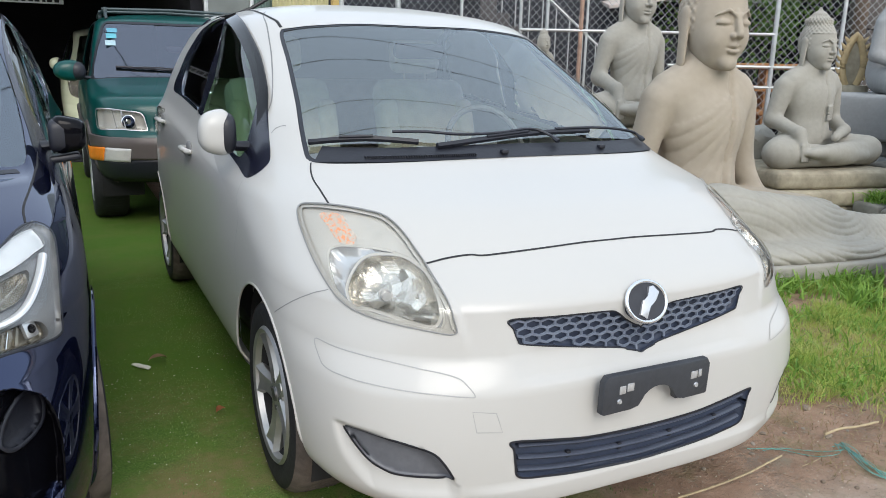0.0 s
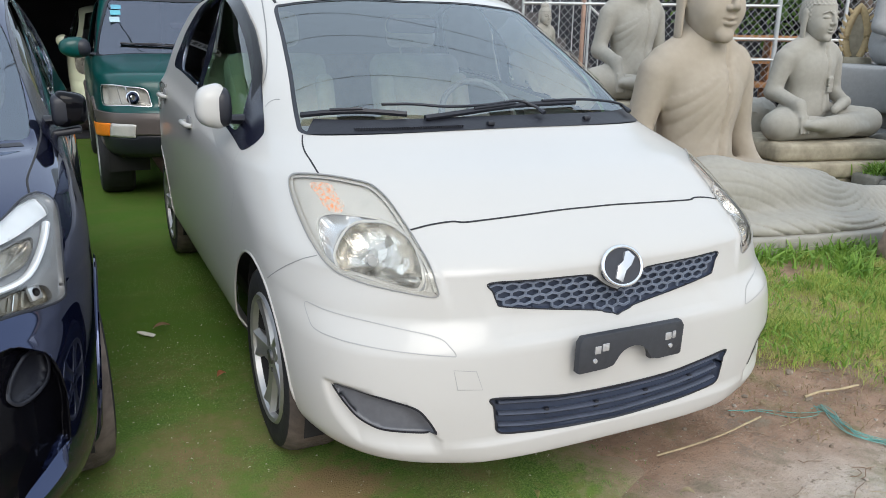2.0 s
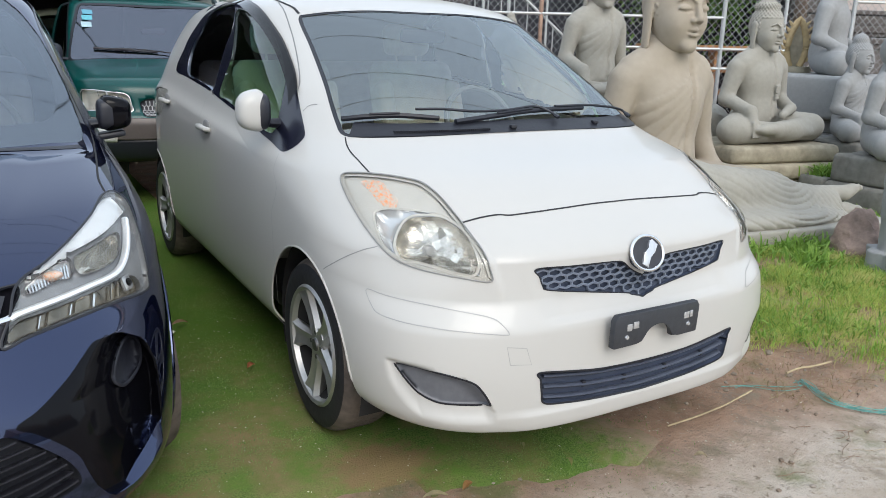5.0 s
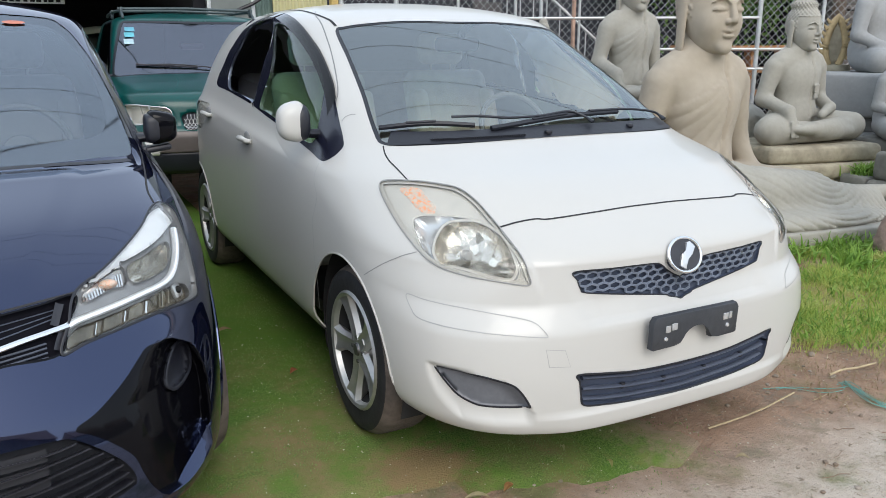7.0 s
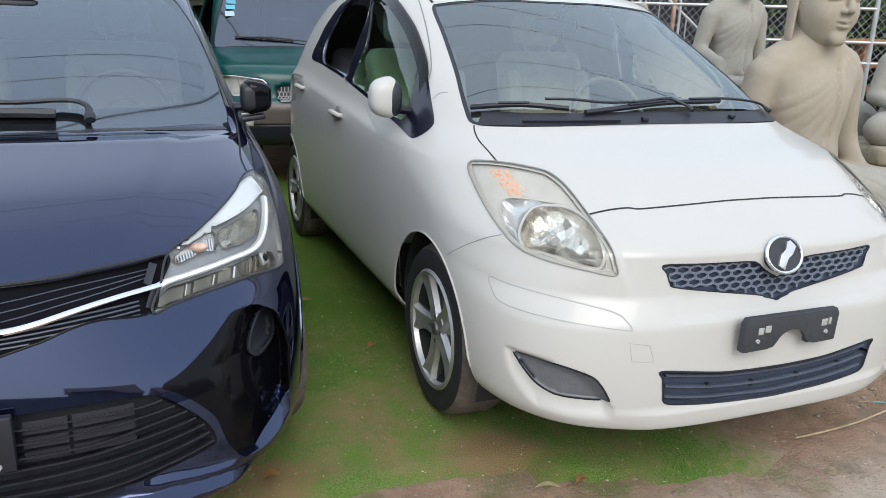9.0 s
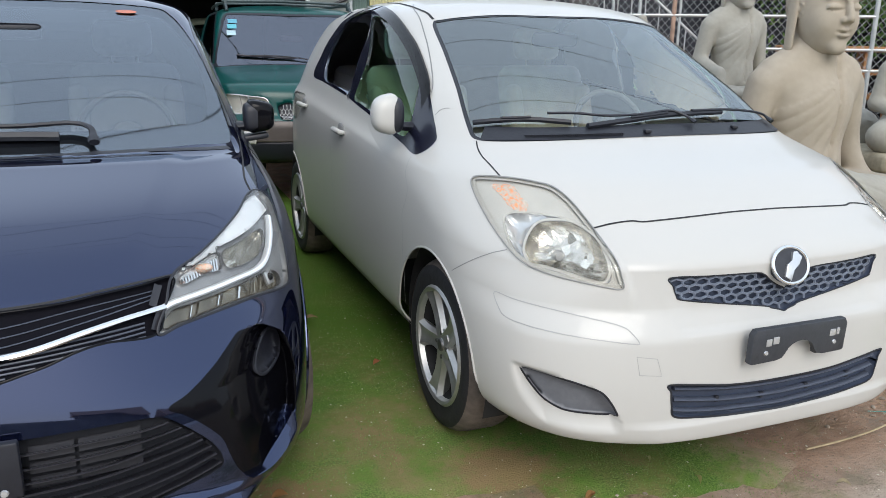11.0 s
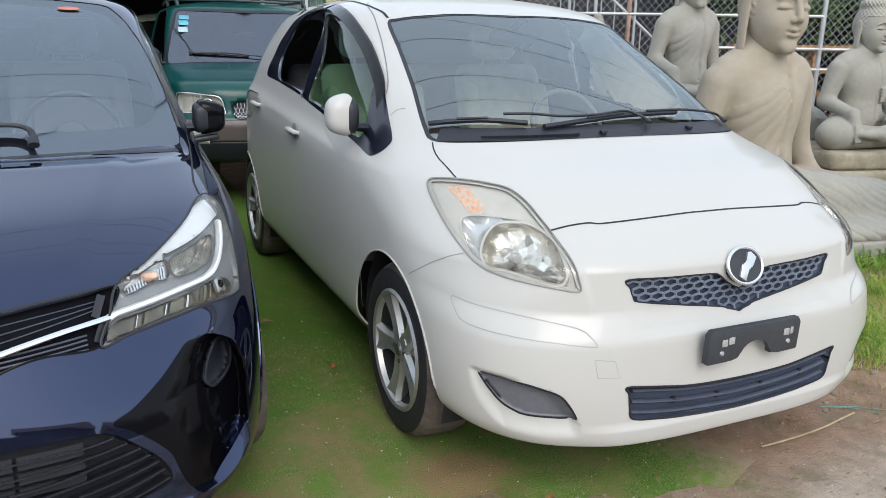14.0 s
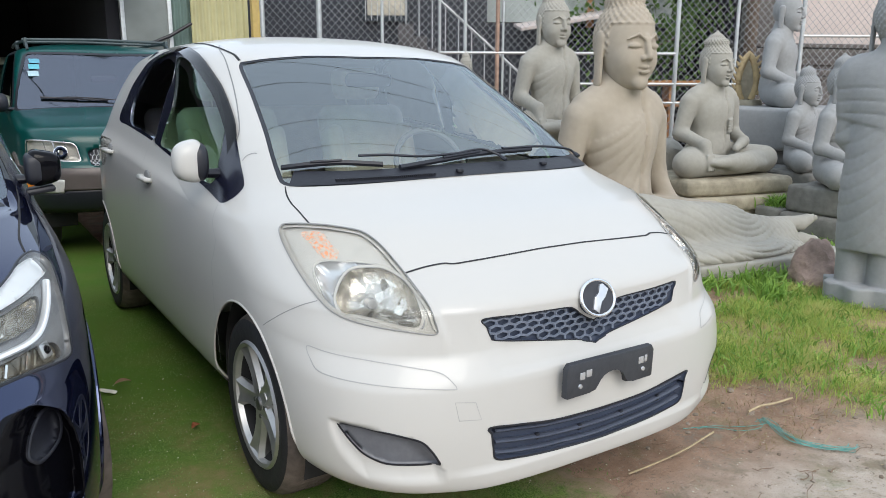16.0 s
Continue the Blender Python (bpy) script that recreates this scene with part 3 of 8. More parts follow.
NAVY = dict(
    yf=[-.70, -.80, -.828, -.823, -.802, -.780, -.752, -.697, -.475, .05, .40, .76, 1.06, 1.28, 1.5, 1.75],
    zf=[.195, .205, .262, .40, .52, .60, .68, .76, .87, .985, 1.155, 1.32, 1.435, 1.495, 1.535, 1.55],
    w=[.76, .80, .832, .845, .848, .848, .846, .842, .828, .795, .75, .70, .635, .46, .23, .004],
    zs=[.16, .19, .28, .43, .57, .67, .75, .83, .89, .96, 1.13, 1.31, 1.45, 1.50, 1.535, 1.55],
    yr=[2.9, 2.98, 3.02, 3.05, 3.05, 3.03, 3.02, 3.0, 2.98, 2.95, 2.9, 2.82, 2.74, 2.5, 2.1, 1.8],
    zr=[.25, .27, .35, .48, .60, .72, .82, .90, .96, 1.0, 1.13, 1.28, 1.40, 1.48, 1.53, 1.55],
    yj=[.0, .0, .0, .0, .0, .0, .0, .1, .3, .95, 1.15, 1.35, 1.55, 1.6, 1.65, 1.76],
    yk=[2.2, 2.2, 2.2, 2.2, 2.2, 2.2, 2.2, 2.2, 2.2, 2.2, 2.1, 2.0, 1.9, 1.8, 1.78, 1.77],
    n=[3.1, 3.1, 3.1, 3.0, 2.8, 2.5, 2.3, 2.35, 2.6, 4.0, 4.0, 4.0, 4.2, 3.2, 2.6, 2.2],
    q=[3, 3, 3, 3, 3, 3, 3, 3, 3.2, 3.4, 3.4, 3.4, 3.2, 2.8, 2.4, 2.2],
    rise=[0, 0, 0, 0, .02, .03, .04, .05, .06, .065, .05, .02, -.02, 0, 0, 0],
    m=[1.5, 1.5, 1.5, 1.5, 1.5, 1.5, 1.3, 1.0, .8, .7, .8, 1, 1.2, 1.5, 1.5, 1.5],
)
SUV = dict(
    yf=[-.60, -.73, -.765, -.77, -.75, -.72, -.69, -.62, -.20, .40, .57, .73, .88, 1.1, 1.4, 1.7],
    zf=[.36, .40, .52, .64, .705, .75, .90, .97, 1.04, 1.10, 1.27, 1.44, 1.58, 1.63, 1.65, 1.66],
    w=[.78, .83, .845, .85, .85, .848, .845, .84, .83, .81, .77, .725, .665, .5, .25, .004],
    zs=[.33, .40, .52, .64, .72, .78, .86, .92, .97, 1.02, 1.22, 1.42, 1.57, 1.62, 1.65, 1.66],
    yr=[2.7, 2.75, 2.8, 2.8, 2.8, 2.8, 2.8, 2.8, 2.8, 2.8, 2.75, 2.7, 2.65, 2.5, 2.1, 1.8],
    zr=[.4, .45, .52, .64, .72, .8, .9, .97, 1.0, 1.05, 1.25, 1.43, 1.56, 1.62, 1.65, 1.66],
    yj=[.1, .1, .1, .1, .1, .1, .1, .1, .4, .9, 1.0, 1.1, 1.3, 1.5, 1.6, 1.71],
    yk=[2.2, 2.2, 2.2, 2.2, 2.2, 2.2, 2.2, 2.2, 2.2, 2.2, 2.1, 2.0, 1.9, 1.8, 1.78, 1.72],
    n=[3.2, 3.4, 3.6, 3.6, 3.6, 3.6, 3.8, 4.0, 4.5, 4.5, 4.5, 4.5, 4.5, 3.2, 2.6, 2.2],
    q=[4, 4, 4, 4, 4, 4, 4, 4, 4, 4, 4, 4, 4, 3.4, 2.6, 2.2],
    rise=[0, 0, 0, 0, .0, .0, .0, .0, .01, .01, .01, .0, .0, 0, 0, 0],
    m=[1.5, 1.5, 1.5, 1.5, 1.5, 1.5, 1.3, 1.0, .8, .7, .8, 1, 1.2, 1.5, 1.5, 1.5],
)
NAVY_AT, SUV_AT = (-2.13, 0.15, 0.0), (-0.27, 4.55, 0.0)
# outlines on the other shells
N_HEADLAMP = [(0.616, 8.15), (0.564, 8.15), (0.523, 7.911), (0.465, 7.627), (0.407, 7.35), (0.352, 7.08), (0.335, 6.422), (0.317, 5.697), (0.364, 5.803), (0.45, 5.861), (0.543, 5.806), (0.66, 5.535), (0.688, 5.855), (0.692, 6.608), (0.692, 7.472), (0.675, 7.927)]
N_DRL = [(0.335, 6.391), (0.356, 6.468), (0.419, 6.533), (0.487, 6.585), (0.559, 6.608), (0.598, 6.813), (0.631, 7.296), (0.643, 7.629)]
N_CHROME = [(0.094, 5.825), (0.142, 5.931), (0.2, 6.122), (0.263, 6.283), (0.335, 6.391)]
N_LAMP_TOP = [(0.606, 8.095), (0.551, 8.05), (0.507, 7.82), (0.455, 7.575), (0.40, 7.31), (0.364, 7.12), (0.398, 7.24), (0.452, 7.39), (0.497, 7.46), (0.555, 7.56), (0.611, 7.70), (0.648, 7.799)]
N_LAMP_MAIN = [(0.463, 7.292), (0.505, 7.381), (0.589, 7.483), (0.598, 7.251), (0.575, 6.97), (0.518, 6.88), (0.472, 6.934)]
N_LAMP_TURN = [(0.367, 7.02), (0.398, 7.216), (0.452, 7.336), (0.455, 6.948), (0.419, 6.961), (0.371, 6.841)]
N_LAMP_LOW = [(0.345, 6.232), (0.386, 6.309), (0.486, 6.379), (0.578, 6.406), (0.629, 6.181), (0.636, 5.725), (0.546, 5.881), (0.451, 5.95), (0.366, 5.866), (0.328, 5.788)]
N_GRILLE = [(0.101, 6.877), (0.162, 6.908), (0.224, 6.972), (0.293, 7.019), (0.354, 7.036), (0.335, 6.422), (0.315, 5.723), (0.235, 5.782), (0.189, 5.688), (0.13, 5.413), (0.088, 5.039)]
N_INTAKE = [(0, 3.80), (0.12, 3.80), (0.22, 3.78), (0.29, 3.72), (0.315, 3.58), (0.35, 3.24), (0.378, 2.90), (0.392, 2.62), (0.385, 2.48), (0.325, 2.40), (0.27, 2.30), (0.235, 2.24), (0.205, 2.10), (0.10, 2.14), (0, 2.16)]
# outline reaches up and inwards over the paint's dark ground reflection
N_POD = [(0.470, 5.10), (0.522, 4.89), (0.578, 4.37), (0.594, 3.80), (0.597, 3.33), (0.588, 2.58), (0.55, 2.55), (0.505, 2.30), (0.462, 1.92), (0.425, 2.25), (0.405, 2.62), (0.392, 2.95), (0.365, 3.30), (0.335, 3.60), (0.310, 3.82), (0.345, 4.02), (0.40, 4.50), (0.44, 4.90)]
N_FOG = [(0.527, 4.528), (0.551, 4.295), (0.557, 4.016), (0.547, 3.691), (0.52, 3.552), (0.492, 3.557), (0.476, 3.705), (0.475, 3.901), (0.492, 4.261)]
N_FINS = ([(0, 3.53), (.105, 3.525), (.187, 3.54), (.27, 3.53), (.308, 3.57)], [(0, 3.04), (.107, 3.044), (.207, 3.064), (.295, 3.19), (.345, 3.245)],
          [(0, 2.66), (.062, 2.664), (.177, 2.704), (.275, 2.784), (.372, 2.904)], [(0, 2.33), (.057, 2.323), (.212, 2.32), (.307, 2.45), (.387, 2.584)])
N_HOOD_GAP = [(0.101, 6.937), (0.162, 6.968), (0.224, 7.032), (0.293, 7.079), (0.354, 7.096)]
N_HOOD_SIDE = [(0.574, 8.205), (0.551, 8.451), (0.566, 8.819), (0.58, 8.955), (0.597, 9.16)]
N_CLEAR = [(0, 11.94), (.292, 11.84), (.45, 11.64), (.502, 11.2), (.528, 10.64), (.530, 10.22), (.512, 9.76), (.494, 9.54), (.46, 9.40), (.405, 9.373), (.282, 9.335), (0, 9.34)]
N_WINDSCREEN = [(0, 12.26), (.257, 12.24), (.472, 12.0), (.515, 11.66), (.545, 11.2), (.565, 10.62), (.572, 10.0), (.562, 9.39), (.54, 9.08), (.445, 9.08), (.333, 9.06), (.22, 9.05), (.121, 9.02), (0, 9.0)]
S_HEADLAMP = [(0.616, 5.943), (0.53, 6.066), (0.431, 5.902), (0.36, 5.766), (0.342, 5.357), (0.342, 4.907), (0.403, 4.893), (0.467, 4.934), (0.609, 4.716)]
S_INDICATOR = [(0.796, 2.576), (0.548, 2.808), (0.567, 2.004), (0.782, 1.84)]
S_FOG = [(0.545, 2.808), (0.411, 2.794), (0.423, 2.017), (0.564, 1.99)]
S_WINDSCREEN = [(0.279, 11.681), (0.435, 11.709), (0.533, 11.613), (0.558, 10.904), (0.582, 10.209), (0.596, 9.46), (0.569, 8.914), (0.384, 8.942), (0.24, 8.983)]
S_GRILLE = [(0.299, 5.466), (0.221, 5.479), (0.232, 4.062), (0.286, 4.103), (0.296, 5.016)]

# ---- the white hatchback ----
SLAT = mat("slat_plastic", (0.062, 0.072, 0.10), 0.42, 0, 0.15, 60.0, 0.05)
LOW_GRILLE = mat("lower_grille_plastic", (0.040, 0.052, 0.085), 0.45, 0, 0.15, 60.0, 0.05)
def ring_at(shell, y, z, a0, v0):
    """The (a, level) of the flank at a given y and z."""
    a, v = float(a0), float(v0)
    for _ in range(12):
        p = shell.point(a, v)
        pa = (shell.point(a + 1e-3, v) - p) / 1e-3
        pv = (shell.point(a, v + 1e-3) - p) / 1e-3
        j = np.array([[pa[1], pv[1]], [pa[2], pv[2]]])
        d = np.linalg.solve(j + 1e-6 * np.eye(2), np.array([y - p[1], z - p[2]]))
        a, v = min(2.9, max(.3, a + float(np.clip(d[0], -.2, .2)))), min(8.0, max(0.0, v + float(np.clip(d[1], -1, 1))))
    return a, v


def arch(shell, yc, zc, r, zlow, a0, lo=-0.45):
    """A wheel arch on the flank: an arc from behind the wheel to before it."""
    pts = []
    for t in np.linspace(lo, math.pi - lo, 17):
        pts.append(ring_at(shell, yc + r * math.cos(t), max(zc + r * math.sin(t), zlow), a0, 3.0))
    return pts


def well(x, y, z, r, s):
    """The liner of a wheel arch: half a drum, open below."""
    bm = bmesh.new()
    arc = [(r * math.cos(t), r * math.sin(t)) for t in np.linspace(-.35, math.pi + .35, 25)]
    a = [bm.verts.new((x + s * .004, y + p, z + q)) for p, q in arc]
    b = [bm.verts.new((x + s * .30, y + p, z + q)) for p, q in arc]
    for i in range(len(arc) - 1):
        bm.faces.new((a[i], a[i + 1], b[i + 1], b[i]))
    bm.faces.new(b)
    return bm


def build_wheel(car, x, y, z, radius, rim, side, spokes=5, dusty=True, w=.185, steer=0.0):
    """One wheel with tyre, rim and spokes; side -1: its face looks to -x."""
    m = Matrix.Translation((x, y, z)) @ pose(0, 0, 0, 0, 0, steer) @ pose(0, 0, 0, 0, -90 if side < 0 else 90, 0)
    r, k = radius, rim
    tyre_bm = lathe([(k - .012, -.005), (k + .004, .004), (k + .02, .006), (r - .05, .012), (r - .022, .004), (r - .010, -.012),
                     (r - .003, -.026), (r, -.048), (r, -w + .048), (r - .003, -w + .026), (r - .010, -w + .012), (r - .03, -w), (k, -w + .01)], None, 64)
    # tread grooves run round the tyre
    wheel = part("wheel", tyre_bm, RUBBER, car, "black tyre on a five-spoke alloy rim")
    wheel.matrix_basis = m
    tread = bmesh.new()
    rng = random.Random(5)
    for i in range(72):
        t = 2 * math.pi * i / 72
        for c, skew in ((-.33 * w, .25), (-.5 * w, 0), (-.67 * w, -.25)):
            add_box(tread, (.15 * w, .021, .007), pose(0, 0, c) @ Matrix.Rotation(t, 4, "Z") @ Matrix.Translation((r - .002, 0, 0)) @ Matrix.Rotation(math.pi / 2, 4, "Y") @ Matrix.Rotation(skew, 4, "Z"))
    part("tread", tread, DUSTY_RUBBER if dusty else RUBBER, wheel, "dusty tread blocks")
    part("tread_band", lathe([(r - .020, .0045), (r - .009, -.011), (r - .002, -.0255), (r + .0008, -.046), (r + .0008, -w + .045), (r - .004, -w + .022)], None, 64), DUSTY_RUBBER if dusty else RUBBER, wheel, "dust on the tread")
    part("rim", lathe([(k + .004, .004), (k - .004, .012), (k - .014, .006), (k - .020, -.012)], None, 64), ALLOY, wheel, "scuffed silver alloy rim")
    part("rim_barrel", lathe([(k - .020, -.012), (k - .026, -.03), (k - .030, -.10), (k - .015, -w + .02)], None, 64), DARK_WELL, wheel, "dull inner rim barrel")
    part("brake_drum", lathe([(0, -.085), (k - .06, -.085), (k - .045, -.10), (k - .03, -.16)], None, 32), DARK_WELL, wheel, "dark brake disc")
    for i in range(spokes):
        bm = bmesh.new()
        n = 9
        rows = []
        for j in range(n):
            u = j / (n - 1)
            rad = .032 + (k - .048) * u
            half = .037 - .004 * math.sin(math.pi * u) + .022 * u ** 4
            h = -.014 + .014 * u ** 1.4 - .004 * math.sin(math.pi * u)
            rows.append([bm.verts.new((rad, -half, h - .012)), bm.verts.new((rad, -half * .72, h + .006)), bm.verts.new((rad, -half * .22, h - .004)), bm.verts.new((rad, half * .22, h - .004)), bm.verts.new((rad, half * .72, h + .006)),
                         bm.verts.new((rad, half, h - .012)), bm.verts.new((rad, half * .5, h - .045)), bm.verts.new((rad, -half * .5, h - .045))])
        for p, q in zip(rows, rows[1:]):
            for a in range(8):
                bm.faces.new((p[a], p[(a + 1) % 8], q[(a + 1) % 8], q[a]))
        bmesh.ops.transform(bm, matrix=Matrix.Rotation(2 * math.pi * i / spokes + .42, 4, "Z"), verts=bm.verts)
        part("spoke", bm, ALLOY, wheel)
    part("hub_cap", lathe([(0, -.006), (.020, -.007), (.025, -.012), (.034, -.012), (.060, -.015), (.066, -.04)], None, 32), ALLOY, wheel, "silver hub with lug nuts")
    part("centre_cap", lathe([(0, -.002), (.020, -.0035), (.023, -.008), (.023, -.02)], None, 24), DARK_ALLOY, wheel, "dark grey centre cap")
    for i in range(4):
        t = 2 * math.pi * i / 4
        part("lug_nut", lathe([(0, .0), (.008, 0), (.009, -.012), (.009, -.03)], Matrix.Translation((.044 * math.cos(t), .044 * math.sin(t), -.008)), 8), DARK_ALLOY, wheel)
    return wheel


def build_white_car():
    sh = Shell(na=(130, 48, 34), per=11, dents=(grille_panel, lamp_brow, fog_panel, lip_panel), **WHITE)
    car = thing("hatchback_car", "white pearl hatchback with no number plate, parked on mossy turf", "car")
    lists = []
    af = arch(sh, .0, .30, .345, .235, .95)
    ar = arch(sh, 2.46, .30, .345, .235, 2.0)
    hood = whole([(0, 7.2)] + W_HOOD_GAP[::-1][1:] + [(.46, 7.6), (.52, 8.2)] + W_HOOD_SIDE[::-1] + [(.464, 9.129), (.39, 9.12), (.25, 9.135), (0, 9.17)])
    fdoor = W_DOOR_FRONT_SEAM + [(1.13, 1.9), (1.2, 1.75), (1.4, 1.75), (1.58, 1.75), (1.61, 1.9)] + W_DOOR_MID_SEAM[::-1] + [(1.2, 9.6), (.9, 9.4)]
    rdoor = W_DOOR_MID_SEAM + [(1.61, 1.9), (1.64, 1.75), (1.75, 1.75), (1.80, 2.2), (1.83, 3.2), (1.9, 4.2), (2.02, 5.0), (2.06, 6.0), (2.06, 7.5), (2.03, 9.3), (1.9, 9.7), (1.6, 9.7)]
    bumper = whole([(0, 7.2)] + W_HOOD_GAP[::-1][1:] + [(.42, 6.4), (.46, 5.9), (.55, 6.0)] + W_BUMPER_SEAM + [(.92, 4.4), (.85, 2.0), (.83, 0.0), (.83, -.3), (0, -.3)])
    rear_pane = whole([(2.9999, 11.6), (2.6, 11.5), (2.42, 11.2), (2.40, 10.0), (2.5, 9.5), (2.9999, 9.4)])
    both = [("lamp_bowl", W_LAMP_BOWL, 5), ("turn_signal", W_TURN_SIGNAL, 5), ("lamp_bezel", W_LAMP_BEZEL, 5), ("headlamp", W_HEADLAMP, 5), ("fog_recess", W_FOG_RECESS, 5),
            ("front_pane", W_FRONT_GLASS, 5), ("rear_pane", W_REAR_GLASS, 5), ("window_trim", W_WINDOW_TRIM, 5), ("arch_front", af, 3), ("arch_rear", ar, 3), ("tail_lamp", [(1.955, 8.45), (2.06, 8.5), (2.2, 8.3), (2.3, 7.4), (2.22, 6.6), (2.08, 6.5), (1.99, 7.2)], 4)]
    lists += [("grille", whole(W_GRILLE), 5), ("lower_grille", whole(W_LOWER_GRILLE), 5), ("windscreen", whole(W_WINDSCREEN), 5)]
    for tag, fl in (("", lambda p: p), ("_left", flip)):
        lists += [(n + tag, fl(p), k) for n, p, k in both]
    lists += [("hood", hood, 5), ("bumper", bumper, 4)]
    for tag, fl in (("", lambda p: p), ("_left", flip)):
        lists += [("front_door" + tag, fl(fdoor), 4), ("rear_door" + tag, fl(rdoor), 4)]
    c = cut(sh, lists)
    sheet(sh, c["body"], WHITE_PAINT, car, "body", "white pearl body shell")
    sheet(sh, c["hood"], WHITE_PAINT, car, "hood")
    sheet(sh, c["bumper"], WHITE_PAINT, car, "front_bumper", "white painted front bumper")
    sheet(sh, c["windscreen"], SCREEN, car, "windscreen", "windscreen reflecting the sky", -.003)
    sheet(sh, c["grille"], LOW_GRILLE, car, "grille", "blue-black mesh upper grille", -.020, -.020)
    sheet(sh, c["lower_grille"], LOW_GRILLE, car, "lower_grille", "blue-black slatted lower grille", -.024, -.024)
    for tag, s in (("", 1), ("_left", -1)):
        door = sheet(sh, c["front_door" + tag], WHITE_PAINT, car, "front_door")
        rdoor_ob = sheet(sh, c["rear_door" + tag], WHITE_PAINT, car, "rear_door")
        trim = sheet(sh, c["window_trim" + tag], TRIM_GLOSS, car, "window_frame", "black window surround", .001)
        sheet(sh, c["front_pane" + tag], TINTED, door, "pane", "green tinted side glass", -.006, -.008)
        sheet(sh, c["rear_pane" + tag], PRIVACY, rdoor_ob, "pane", "dark privacy glass", -.006, -.008)
        lamp = sheet(sh, c["headlamp" + tag], LAMP_GREY, car, "headlamp", "clear headlamp with an orange indicator", -.012)
        sheet(sh, c["lamp_bezel" + tag], SATIN, lamp, "bezel", "silver lamp bezel", -.012, 0, (.03, .06))
        sheet(sh, c["lamp_bowl" + tag], BOWL, lamp, "reflector", "faceted chrome reflector", -.012, 0, (.055, .10))
        q, nn = sh.point(s * .492, 6.45), sh.normal(s * .492, 6.45)
        cup = part("bulb_shield", lathe([(0, .012), (.012, .011), (.017, .004), (.018, -.02)], None, 20), SATIN, lamp, "small round bulb shield")
        cup.matrix_basis = Matrix.Translation(q - nn * .030) @ pose(0, 0, 0, 84, 0, -14 * s)
        sheet(sh, c["turn_signal" + tag], ORANGE, lamp, "indicator", "orange indicator", -.011)
        parts4 = [c[n + tag] for n in ("headlamp", "lamp_bezel", "lamp_bowl", "turn_signal")]
        off, aa, vv, ff = 0, [], [], []
        for a, v, fs in parts4:
            aa.append(a); vv.append(v); ff += [[g + off for g in q] for q in fs]; off += len(a)
        lens = sheet(sh, (np.concatenate(aa), np.concatenate(vv), ff), CLEAR, lamp, "lens", "clear polycarbonate lens", .003)
        sg = (lambda p: p) if s > 0 else flip
        ribbon(sh, sg(W_HEADLAMP), .0035, LAMP_SEAM, lamp, "gasket", .0035, True)
        ribbon(sh, sg(W_HEADLAMP), .022, LAMP_GREY, lamp, "housing_rim", -.004, True)
        ribbon(sh, sg(W_LAMP_BOWL), .008, LAMP_GREY, lamp, "reflector_rim", -.004, True)
        ribbon(sh, sg(W_LAMP_BEZEL), .006, LAMP_GREY, lamp, "bezel_rim", -.007, True)
        tail = sheet(sh, c["tail_lamp" + tag], LAMP_GREY, car, "tail_lamp", "clear tail lamp", -.006)
        sheet(sh, c["tail_lamp" + tag], CLEAR, tail, "lens", "", .006)
        sheet(sh, c["fog_recess" + tag], FOG_GREY, car, "fog_lamp_cover", "dark grey plastic fog lamp blank", -.008, -.008)
        ribbon(sh, sg(W_FOG_RECESS), .006, BLACK_PLASTIC, car, "fog_cover_edge", .0012, True)
        ribbon(sh, sg(W_MOULDING), .003, MOULD_SEAM, car, "bumper_moulding_edge", .001, True)
        ribbon(sh, sg(W_BUMPER_SEAM), .003, LAMP_SEAM, car, "bumper_seam", .0008)
        ribbon(sh, sg(W_HOOD_SIDE), .005, SEAM, car, "hood_side_gap", .0008)
        ribbon(sh, sg(W_DOOR_FRONT_SEAM), .003, MOULD_SEAM, car, "door_gap", .0008)
        ribbon(sh, sg(W_DOOR_MID_SEAM), .003, MOULD_SEAM, car, "door_gap", .0008)
        ribbon(sh, sg(W_FENDER_CREASE), .003, PALE_SEAM, car, "fender_seam", .0008)
        for pts, nm in ((af, "front"), (ar, "rear")):
            p = sh.point(*np.array(sg(pts)).T)
            part("arch_lip", tube(curve_points(p, False, 3), .004, 6), WHITE_PAINT, car)
            y = 0 if nm == "front" else 2.46
            part("wheel_well", well(-s * .80, y, .31, .365, s), DARK_WELL, car, "black wheel arch liner")
            build_wheel(car, -s * .812, y, .30, .30, .207, -s)
    ribbon(sh, W_HOOD_GAP[:-1] + [(0, 7.2)] + flip(W_HOOD_GAP[:-1])[::-1], .006, SEAM, car, "hood_gap", .0008)
    ribbon(sh, W_TOW_COVER, .0025, MOULD_SEAM, car, "tow_hook_cover_edge", .001, True, k=1)
    floor_bm = box((1.40, 3.0, .06), pose(0, 1.25, .24), .01)
    part("floor_pan", floor_bm, DARK_WELL, car, "dark underbody")
    return car, sh



